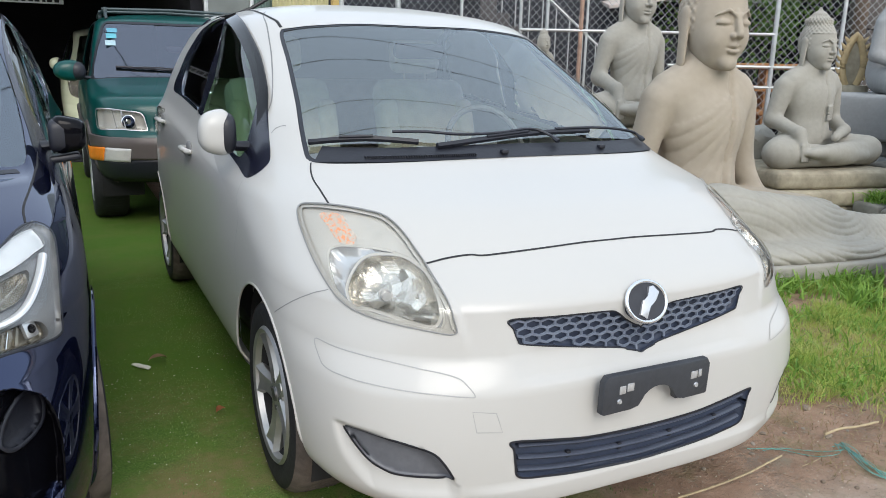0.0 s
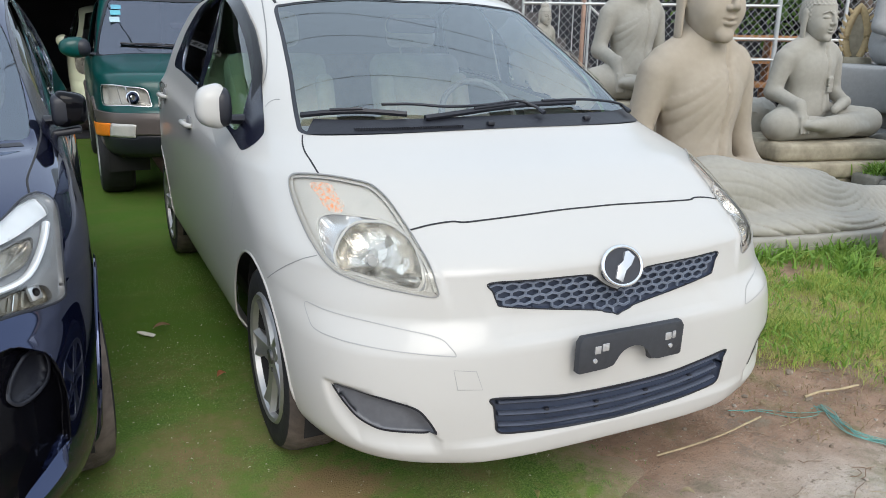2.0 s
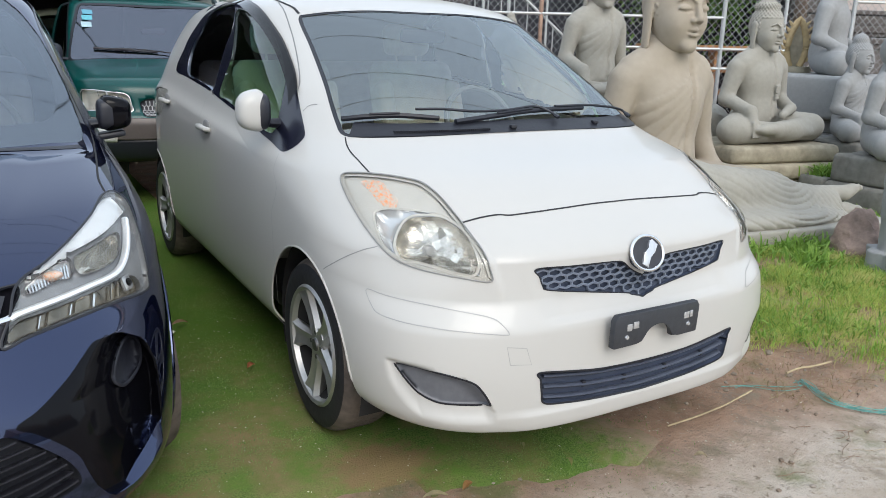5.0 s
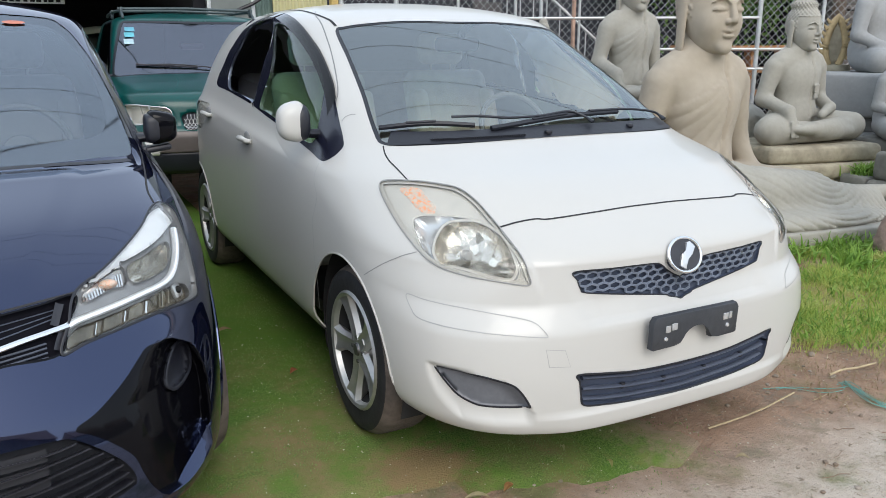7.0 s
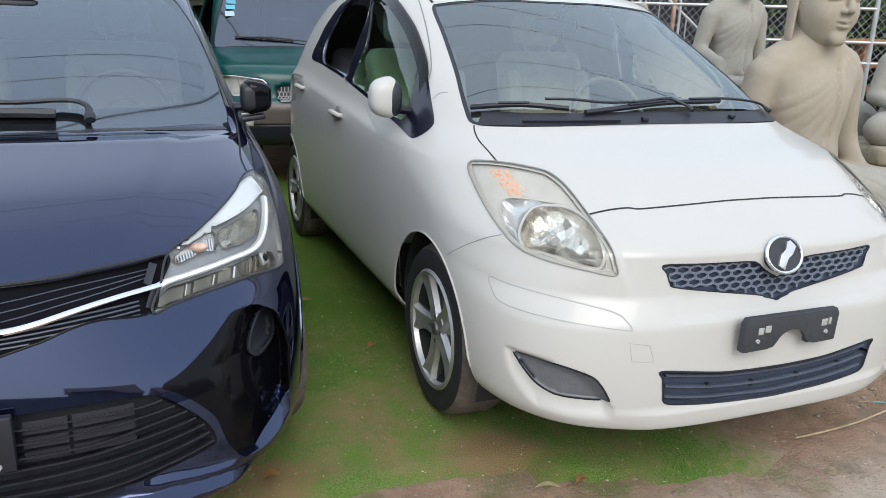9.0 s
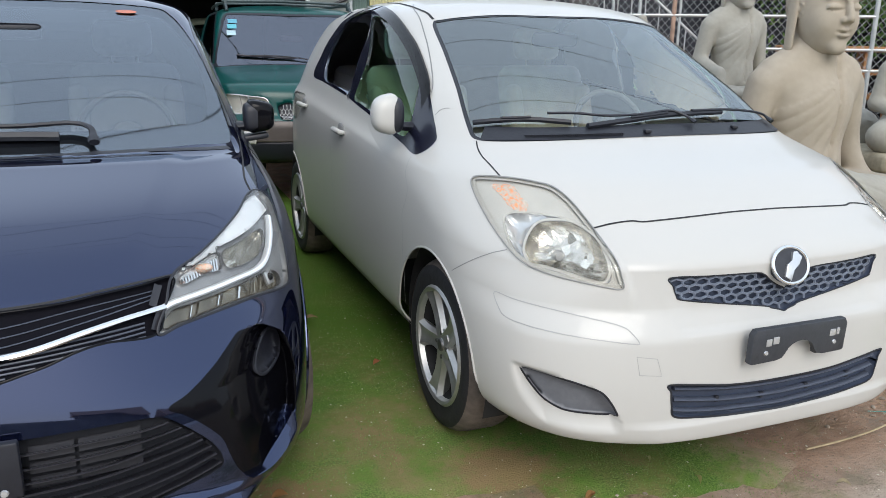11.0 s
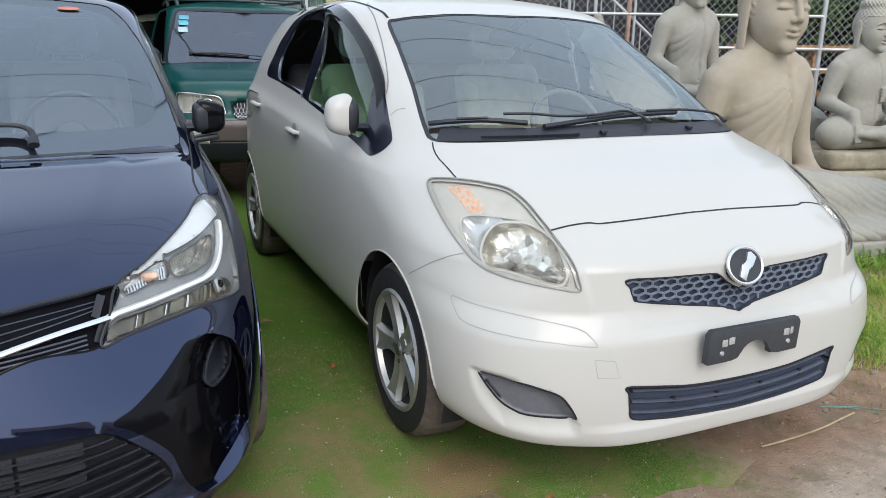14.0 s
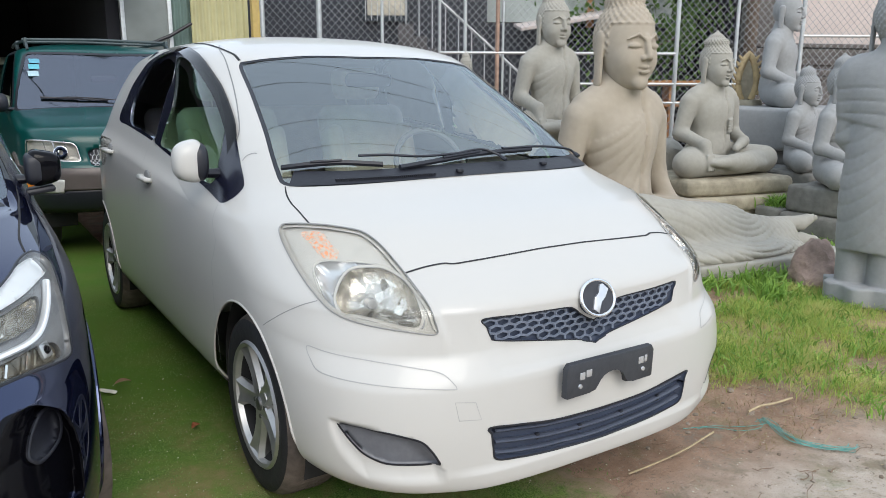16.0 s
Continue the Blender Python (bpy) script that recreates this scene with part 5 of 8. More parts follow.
        rim_out = curve_points([(0.571, 2.572), (0.559, 2.398), (0.531, 2.240), (0.484, 2.064), (0.440, 2.063)], False, 5)
        p = plain.point(s * rim_in[:, 0], rim_in[:, 1]) + plain.normal(s * rim_in[:, 0], rim_in[:, 1]) * .001
        q = plain.point(s * rim_out[:, 0], rim_out[:, 1]) + plain.normal(s * rim_out[:, 0], rim_out[:, 1]) * np.interp(np.linspace(0, 1, len(rim_out)), [0, .3, 1], [.008, .022, .020])[:, None]
        low = plain.point(s * rim_out[:, 0], rim_out[:, 1] - .05) - plain.normal(s * rim_out[:, 0], rim_out[:, 1]) * .01
        m = len(p)
        bm = bmesh.new()
        ring = [[bm.verts.new(e) for e in line] for line in (p, p * .12 + q * .88 + (0, 0, .002), q, low)]
        for g, h in zip(ring, ring[1:] + ring[:1]):
            for i in range(m - 1):
                bm.faces.new((g[i], g[i + 1], h[i + 1], h[i]))
        for i in (0, m - 1):
            bm.faces.new([g[i] for g in ring])
        part("corner_fin", bm, NAVY_PAINT, car, "gloss navy corner fin")
        for pts, y in ((af, 0), (ar, 2.51)):
            part("arch_lip", tube(curve_points(sh.point(*np.array(sg(pts)).T), False, 3), .007, 6), NAVY_PAINT, car)
            part("wheel_well", well(-s * .80, y, .31, .36, s), DARK_WELL, car)
            build_wheel(car, -s * .825, y, .30, .30, .207, -s, steer=5.0 if y == 0 else 0.0)
        door_mirror(car, -s * .835, .47, 1.04, -s, CORNER_BLACK, (.050, .055, .057), .5)
        part("mirror_foot", box((.125, .075, .022), pose(-s * .80, .478, .962, 0, s * 8, 0), .009), BLACK_PLASTIC, car, "flat black foot under the door mirror")
    lim = [(a, v) for a, v in N_CHROME]
    chrome = [(0.0, lim[0][1] - .1)] + lim
    strip = [(-a, v) for a, v in lim[::-1]] + chrome
    part("chrome_strip", tube(on_shell(sh, strip, -.002, 4), .0085, 8, False, .9), CHROME, car, "bright chrome grille strip")
    gap = N_HOOD_GAP
    ribbon(sh, [(-a, v) for a, v in gap[::-1]] + [(0, gap[0][1] - .01)] + gap, .006, SEAM, car, "hood_gap", .0008)
    for k in range(7):
        v = 5.15 + .12 * k
        pts = [(a, v + .9 * max(0, abs(a) - .05)) for a in np.linspace(-.30, .30, 15)]
        c2 = curve_points(sh.cell(*np.array(whole(N_GRILLE)).T), True, 4)
        ok = inside(c2, sh.cell(*np.array(pts).T))
        pts = [p for p, o in zip(pts, ok) if o]
        if len(pts) > 3:
            part("grille_slat", tube(on_shell(sh, pts, -.014, 2), .0025, 6), SLAT, car)
    for k in range(3):
        half = [(.09, 6.10 + .24 * k), (.18, 6.36 + .20 * k), (.27, 6.60 + .13 * k), (.325, 6.72 + .09 * k)]
        line = flip(half[::-1]) + [(0, 6.02 + .24 * k)] + half
        part("grille_slat", tube(on_shell(sh, line, -.014, 3), .0016, 5), SLAT, car)
    for e in (1, -1):
        for v0, v1, d in ((5.84, 6.30, -.004), (6.50, 6.98, -.005)):
            ribbon(sh, [(e * .314, v0), (e * .320, (v0 + v1) / 2), (e * .327, v1)], .018, FIN_BLACK, car, "grille_end", d)
    ribbon(sh, [(-.52, 8.98), (-.3, 9.03), (0, 8.98), (.3, 9.03), (.52, 8.98)], .02, BLACK_PLASTIC, car, "cowl_panel", .002)
    wiper(car, sh, [(-.221, 9.09), (-.215, 9.26), (-.173, 9.34), (-.064, 9.31), (.1, 9.33)], [(-.15, 9.2), (-.07, 9.21), (.1, 9.22), (.3, 9.28)], "black wiper with its arm", 1.5)
    part("floor_pan", box((1.45, 3.1, .03), pose(0, 1.15, .30)), DARK_WELL, car)
    cabin(car, dash_y=.72, fabric=DARK_FABRIC, tone="dark grey fabric")
    p, n = sh.point(-.36, 11.75), sh.normal(-.36, 11.75)
    st = part("sticker", lathe([(0, .001), (.03, .001), (.031, 0)], None, 24), mat("red_sticker", (.5, .16, .10), .5, 0, .2, 60), car, "small round red sticker")
    st.matrix_basis = Matrix.Translation(p + n * .002) @ Vector(n).to_track_quat("Z", "Y").to_matrix().to_4x4() @ Matrix.Diagonal((1.3, .6, 1, 1))
    return car


def build_parked_car(label, paint, at, tall=1.0, lamps=True):
    """A small hatchback seen far off under the shed roof."""
    sh = Shell(na=(60, 30, 16), per=6, **WHITE)
    car = thing("parked_car", label, "car", Matrix.Translation(at) @ Matrix.Diagonal((1, 1, tall, 1)))
    af, ar = arch(sh, .0, .30, .345, .14, .95), arch(sh, 2.46, .30, .345, .16, 2.0)
    lists = [("grille", whole(W_GRILLE), 4), ("lower_grille", whole(W_LOWER_GRILLE), 4), ("windscreen", whole(W_WINDSCREEN), 4)]
    for tag, fl in (("", lambda p: p), ("_left", flip)):
        lists += [(n + tag, fl(p), 3) for n, p in (("headlamp", W_HEADLAMP), ("front_pane", W_FRONT_GLASS), ("rear_pane", W_REAR_GLASS), ("window_trim", W_WINDOW_TRIM), ("arch_front", af), ("arch_rear", ar))]
    c = cut(sh, lists)
    sheet(sh, c["body"], paint, car, "body")
    sheet(sh, c["windscreen"], DIM_SCREEN, car, "windscreen", "", -.003)
    sheet(sh, c["grille"], BLACK_PLASTIC, car, "grille", "", -.02, -.02)
    sheet(sh, c["lower_grille"], BLACK_PLASTIC, car, "lower_grille", "", -.02, -.02)
    for tag, s in (("", 1), ("_left", -1)):
        sheet(sh, c["window_trim" + tag], TRIM_GLOSS, car, "window_frame", "", .001)
        sheet(sh, c["front_pane" + tag], TINTED, car, "pane", "", -.006, -.008)
        sheet(sh, c["rear_pane" + tag], PRIVACY, car, "pane", "", -.006, -.008)
        lamp = sheet(sh, c["headlamp" + tag], BOWL, car, "headlamp", "clear headlamp", -.004, 0, (.04, .08))
        sheet(sh, c["headlamp" + tag], CLEAR, lamp, "lens", "", .003)
        door_mirror(car, -s * .88, .42, 1.055, -s, paint, (.07, .06, .075))
        for y in (0, 2.46):
            part("wheel_well", well(-s * .80, y, .31, .365, s), DARK_WELL, car)
            build_wheel(car, -s * .812, y, .30, .30, .207, -s)
    part("floor_pan", box((1.45, 3.1, .03), pose(0, 1.15, .30)), DARK_WELL, car)
    cabin(car)
    return car


navy_car = build_navy_car()
build_parked_car("pale cream hatchback parked under the shed roof", mat("cream_paint", (.62, .64, .46), .3, 0, .03, 3, 0, .8), (-.42, 8.9, 0.012), 1.06)
build_parked_car("black hatchback parked deep in the dark shed", mat("black_paint", (.012, .012, .018), .2, 0, .1, 3, 0, .8), (-2.85, 9.6, 0.012))


# ---- the green off-roader behind ----
RAIL = mat("rail_grey_green", (.05, .07, .075), .5, .2, .2, 20)
def build_suv():
    sh = Shell(na=(90, 40, 20), per=8, **SUV)
    car = thing("off_road_car", "dark green off-roader with grey bumpers and roof rails", "car", Matrix.Translation(SUV_AT))
    af = arch(sh, .0, .36, .40, .34, .95, -.2)
    ar = arch(sh, 2.2, .36, .40, .34, 1.9, -.2)
    side = [(.66, 9.3), (.9, 9.2), (1.3, 9.2), (1.85, 9.2), (1.95, 9.4), (1.93, 11.6), (1.8, 11.85), (1.2, 11.9), (.85, 11.85), (.72, 11.0)]
    both = [("headlamp", S_HEADLAMP, 4), ("indicator", S_INDICATOR, 1), ("fog", S_FOG, 1), ("pane", side, 4), ("arch_front", af, 3), ("arch_rear", ar, 3), ("grille", S_GRILLE, 4)]
    lists = [("windscreen", whole(S_WINDSCREEN), 4)]
    for fl in (lambda p: p, flip):
        tag = "" if fl is not flip else "_left"
        lists += [(n + tag, fl(p), k) for n, p, k in both]
    lists += [("valance", [(-2.9, -.3), (-2.9, 2.1), (-1.2, 2.1), (-.6, 2.15), (0, 2.2), (.6, 2.15), (1.2, 2.1), (2.9, 2.1), (2.9, -.3)], 1)]
    lists += [("bumper", [(-2.9, -.2), (-2.9, 3.6), (-1.2, 3.6), (-.6, 3.75), (0, 3.75), (.6, 3.75), (1.2, 3.6), (2.9, 3.6), (2.9, -.2)], 1)]
    c = cut(sh, lists)
    sheet(sh, c["body"], GREEN_PAINT, car, "body", "dark green body shell", wall=.012)
    sheet(sh, c["valance"], BLACK_PLASTIC, car, "valance", "black lower bumper", .012, .03)
    sheet(sh, c["bumper"], GREY_CLAD, car, "bumper", "grey bumper and lower cladding", .02, .03)
    sheet(sh, c["windscreen"], DIM_SCREEN, car, "windscreen", "windscreen reflecting the sky", -.003)
    ribbon(sh, whole(S_WINDSCREEN), .03, BLACK_PLASTIC, car, "windscreen_border", .001, True)
    for tag, s in (("", 1), ("_left", -1)):
        sg = (lambda p: p) if s > 0 else flip
        sheet(sh, c["pane" + tag], PRIVACY, car, "pane", "", -.006, -.006)
        ribbon(sh, sg(side), .03, BLACK_PLASTIC, car, "window_frame", .001, True)
        lamp = sheet(sh, c["headlamp" + tag], LAMP_GREY, car, "headlamp", "clear ribbed headlamp", -.01, 0, (.025, .05))
        sheet(sh, c["headlamp" + tag], CLEAR, lamp, "lens", "", .004)
        ribbon(sh, sg(S_HEADLAMP), .008, SATIN, lamp, "lamp_rim", .003, True)
        mid = [((S_HEADLAMP[2][0] + S_HEADLAMP[1][0]) / 2 - .03, 5.95), ((S_HEADLAMP[7][0] + S_HEADLAMP[6][0]) / 2, 5.05)]
        ribbon(sh, sg(mid), .012, SATIN, lamp, "lamp_bar", .003)
        for off in (-.05, .045):
            ribbon(sh, sg([(a + off, v) for a, v in mid]), .006, LAMP_DARK, lamp, "divider", .0025)
        q, nq = sh.point(s * .42, 5.42), Vector(sh.normal(s * .42, 5.42))
        bulb = part("reflector", lathe([(.012, -.012), (.02, .001), (.045, .004), (.05, .002)], None, 24), CHROME, lamp, "round chrome reflector")
        bulb.matrix_basis = Matrix.Translation(q) @ nq.to_track_quat("Z", "Y").to_matrix().to_4x4()
        sheet(sh, c["indicator" + tag], AMBER, car, "indicator", "orange indicator", .024, .01)
        sheet(sh, c["fog" + tag], LAMP_GREY, car, "fog_lamp", "clear fog lamp", .022, .01)
        g = sheet(sh, c["grille" + tag], BLACK_PLASTIC, car, "grille", "small mesh grille opening", -.01, -.01)
        part("grille_mesh", lattice(sh, sg(S_GRILLE), .018, .28, .004, .0, .4, 4.15, 5.4), SATIN, g)
        door_mirror(car, -s * .95, .58, 1.14, -s, GREEN_PAINT, (.11, .08, .085))
        for pts, y in ((af, 0), (ar, 2.2)):
            part("arch_lip", tube(curve_points(sh.point(*np.array(sg(pts)).T), False, 3), .02, 6), GREY_CLAD, car)
            part("wheel_well", well(-s * .80, y, .37, .42, s), DARK_WELL, car)
            build_wheel(car, -s * .845, y, .345, .345, .21, -s, 5, False, .24)
        bm = bmesh.new()
        rail = [(-s * .60, .95, 1.58), (-s * .60, 1.02, 1.635), (-s * .60, 1.3, 1.66), (-s * .60, 2.2, 1.66), (-s * .60, 2.4, 1.64)]
        add_tube(bm, curve_points(rail, False, 4), .013, 8)
        part("roof_rail", bm, RAIL, car, "grey roof rail")
        for y in (1.05, 1.9):
            part("rail_foot", box((.03, .07, .08), pose(-s * .60, y, 1.645), .01), RAIL, car)
    for y in (1.15, 1.75):
        part("cross_bar", tube([(-.62, y, 1.672), (0, y, 1.685), (.62, y, 1.672)], .013, 8), RAIL, car, "roof cross bar")
    part("floor_pan", box((1.4, 2.9, .05), pose(0, 1.0, .42)), DARK_WELL, car)
    wiper(car, sh, [(-.1, 9.15), (.02, 9.3), (.18, 9.42), (.30, 9.45)], [(.05, 9.32), (.2, 9.38), (.34, 9.45), (.42, 9.5)], "black wiper")
    for k, (dv, hh, cc) in enumerate(((11.25, .05, (.10, .32, .42)), (10.95, .055, (.10, .38, .45)), (10.6, .06, (.34, .48, .52)))):
        p, n = sh.point(.46, dv), sh.normal(.46, dv)
        st = part("sticker", box((.085, .002, hh), None, 0), mat("sticker_tone", cc, .5, 0, .2, 50), car, "blue and white paper sticker")
        st.matrix_basis = Matrix.Translation(p + n * .004) @ pose(0, 0, 0, -44, 0, 0)
    # a thin line down the bonnet, lighter green than the paint
    crease = [(.30, 7.4), (.24, 8.2), (.2, 9.0)]
    ribbon(sh, crease, .006, mat("lighter_green", (.03, .13, .115), .5, 0, .2, 20), car, "hood_line", .001)
    cabin(car, base=.45, dash_y=.85, seats=False)
    return car


suv = build_suv()

# ---- carved stone statues: blended solids turned into one mesh each ----
def net(fn, lo, hi, step):
    """The zero surface of fn on a grid (surface nets)."""
    ax = [np.arange(l, h + step, step) for l, h in zip(lo, hi)]
    g = np.stack(np.meshgrid(*ax, indexing="ij"), -1).astype(np.float32)
    d = fn(g.reshape(-1, 3)).reshape(g.shape[:3])
    s = d < 0
    nx, ny, nz = d.shape
    acc = np.zeros((nx - 1, ny - 1, nz - 1, 3), np.float32)
    cnt = np.zeros((nx - 1, ny - 1, nz - 1), np.float32)
    for axis in range(3):
        o = [k for k in range(3) if k != axis]
        for i in (0, 1):
            for j in (0, 1):
                sl0, sl1 = [None] * 3, [None] * 3
                sl0[axis], sl1[axis] = slice(0, -1), slice(1, None)
                sl0[o[0]] = sl1[o[0]] = slice(i, d.shape[o[0]] - 1 + i)
                sl0[o[1]] = sl1[o[1]] = slice(j, d.shape[o[1]] - 1 + j)
                d0, d1 = d[tuple(sl0)], d[tuple(sl1)]
                cross = (d0 < 0) != (d1 < 0)
                u = np.where(cross, d0 / np.where(d0 == d1, 1, d0 - d1), 0)
                p = g[tuple(sl0)].copy()
                p[..., axis] += u * step
                acc += np.where(cross[..., None], p, 0)
                cnt += cross
    ok = cnt > 0
    ids = np.full(ok.shape, -1)
    ids[ok] = np.arange(ok.sum())
    verts = acc[ok] / cnt[ok][:, None]
    faces = []
    for axis in range(3):
        o = [(axis + 1) % 3, (axis + 2) % 3]
        sl0, sl1 = [slice(1, -1)] * 3, [slice(1, -1)] * 3
        sl0[axis], sl1[axis] = slice(0, -1), slice(1, None)
        a, b = s[tuple(sl0)], s[tuple(sl1)]
        where = np.argwhere(a != b)
        if not len(where):
            continue
        base = where.copy()
        for k in o:
            base[:, k] += 1
        def cellid(da, db):
            c = base.copy()
            c[:, o[0]] -= da
            c[:, o[1]] -= db
            return ids[c[:, 0], c[:, 1], c[:, 2]]
        q = np.stack([cellid(1, 1), cellid(0, 1), cellid(0, 0), cellid(1, 0)], 1)
        inner = a[tuple(where.T)]
        q[~inner] = q[~inner][:, ::-1]
        faces.append(q)
    return verts, np.vstack(faces)


def s_min(a, b, k):
    h = np.clip(.5 + .5 * (b - a) / k, 0, 1)
    return b * (1 - h) + a * h - k * h * (1 - h)


def cap(p, a, b, r0, r1=None, squash=None):
    """A rod with round ends, r0 to r1."""
    r1 = r0 if r1 is None else r1
    a, b = np.asarray(a, np.float32), np.asarray(b, np.float32)
    q = p - a
    e = b - a
    if squash is not None:
        w = np.asarray(squash, np.float32)
        q, e = q / w, e / w
    h = np.clip((q @ e) / (e @ e), 0, 1)
    return np.linalg.norm(q - h[:, None] * e, axis=1) - (r0 + (r1 - r0) * h)


def egg(p, c, r):
    r = np.asarray(r, np.float32)
    q = (p - np.asarray(c, np.float32)) / r
    n = np.linalg.norm(q, axis=1)
    return (n - 1) * r.min() * (.55 + .45 * n / np.maximum(n, 1))


def slab(p, c, half, r=.02):
    q = np.abs(p - np.asarray(c, np.float32)) - (np.asarray(half, np.float32) - r)
    return np.linalg.norm(np.maximum(q, 0), axis=1) + np.minimum(q.max(1), 0) - r


def s_cut(a, b, k):
    """Takes b out of a, with a rounded edge."""
    return -s_min(-a, b, k)


HEAD_AT, HEAD_SIZE = (0, -.01, .985), (.86, .87, .96)


def head(q, hair="curls"):
    """A serene carved head that looks to -y, about the middle of the skull."""
    d = egg(q, (0, .01, .04), (.152, .170, .178))
    d = s_min(d, egg(q, (0, -.035, -.075), (.122, .122, .130)), .06)
    for k in (-1, 1):
        d = s_min(d, egg(q, (k * .062, -.085, -.055), (.055, .06, .055)), .04)
        d = s_cut(d, egg(q, (k * .060, -.188, .012), (.046, .034, .024)), .018)
        d = s_min(d, egg(q, (k * .060, -.137, .006), (.040, .024, .020)), .006)
        d = s_min(d, cap(q, (k * .014, -.172, .036), (k * .055, -.163, .060), .0065, .0065), .010)
        d = s_min(d, cap(q, (k * .055, -.163, .060), (k * .108, -.128, .036), .0065, .004), .010)
        lid = np.abs(q[:, 2] + .006 - 2.2 * (np.abs(q[:, 0]) - .060) ** 2) + 4 * np.maximum(np.abs(np.abs(q[:, 0]) - .060) - .036, 0) + 4 * np.maximum(q[:, 1] + .08, 0)
        d = d + .003 * np.exp(-(lid / .005) ** 2)
    d = s_min(d, cap(q, (0, -.160, .050), (0, -.192, -.040), .012, .019), .016)
    for k in (-1, 1):
        d = s_min(d, egg(q, (k * .022, -.170, -.048), (.018, .020, .014)), .008)
        d = s_min(d, cap(q, (0, -.166, -.090), (k * .052, -.140, -.082), .0115, .005), .006)
    d = s_min(d, egg(q, (0, -.158, -.112), (.036, .018, .0125)), .006)
    d = s_min(d, egg(q, (0, -.128, -.165), (.046, .032, .034)), .025)
    mouth = np.abs(q[:, 2] + .1015 - 2.5 * q[:, 0] ** 2) + 4 * np.maximum(np.abs(q[:, 0]) - .045, 0) + 4 * np.maximum(q[:, 1] + .09, 0)
    d = d + .005 * np.exp(-(mouth / .005) ** 2)
    for k in (-1, 1):
        d = s_min(d, cap(q, (k * .158, .03, .045), (k * .160, .035, -.16), .036, .030, (.45, 1, 1)) * .6, .006)
    if hair != "none":
        crown = egg(q, (0, .02, .045), (.154, .173, .182))
        line = np.minimum(.114 - q[:, 2], np.maximum(-.030 - q[:, 1], -.10 - q[:, 2]))
        th, ph = np.arctan2(q[:, 0], -q[:, 1] + .02) * 11, q[:, 2] * 78
        if hair == "curls":
            bump = .010 * (.5 + .5 * np.cos(2 * ph) * np.cos(2 * th)) ** 1.2
        else:
            bump = .010 * (.5 + .5 * np.cos(2 * ph) * np.cos(2 * th)) ** 1.2
        d = np.minimum(d, np.maximum(crown - bump, line))
        knob = egg(q, (0, .03, .225), (.100, .100, .080)) if hair == "curls" else egg(q, (0, .03, .215), (.115, .115, .05))
        d = s_min(d, knob - bump, .02)
        if hair != "curls":
            d = s_min(d, egg(q, (0, .03, .262), (.070, .070, .04)) - bump * .5, .01)
        d = s_min(d, cap(q, (0, .03, .285), (0, .03, .325), .034, .012), .02)
        rim = np.abs(q[:, 2] - .114) + 3 * np.maximum(q[:, 1] + .02, 0)
        d = d - .005 * np.exp(-(rim / .006) ** 2)
    return d


def robed(p, d, fold, depth=.007):
    """The robe: a long strap from the left shoulder, a hem that slants under the right breast, and folds that fan from it."""
    front = np.clip((.06 - p[:, 1]) / .04, 0, 1)
    hem = .55 + .60 * (p[:, 0] + .20)
    under = (p[:, 2] < hem) & (p[:, 2] > .20)
    phi = np.arctan2(.78 - p[:, 2], p[:, 0] - .20)
    line_at = np.abs(np.sin(phi * 27 + 3 * np.hypot(p[:, 0] - .20, p[:, 2] - .78)))
    fan = -fold * (1 - line_at) ** 2 * np.clip((hem - p[:, 2]) / .03, 0, 1) * np.clip((.16 - p[:, 0]) / .1, .1, 1)
    strap = (p[:, 0] > .035 + .10 * (p[:, 2] - .40)) & (p[:, 2] > .22)
    edge = p[:, 0] - .035 - .10 * (p[:, 2] - .40)
    line = .016 * np.exp(-(edge / .012) ** 2) * (p[:, 2] > .22) * (p[:, 2] < .80) * front
    return d + line - front * np.where(under, depth * .7 * (fold > 0) + fan, 0) - np.where(strap & (p[:, 1] < .15), depth, 0)


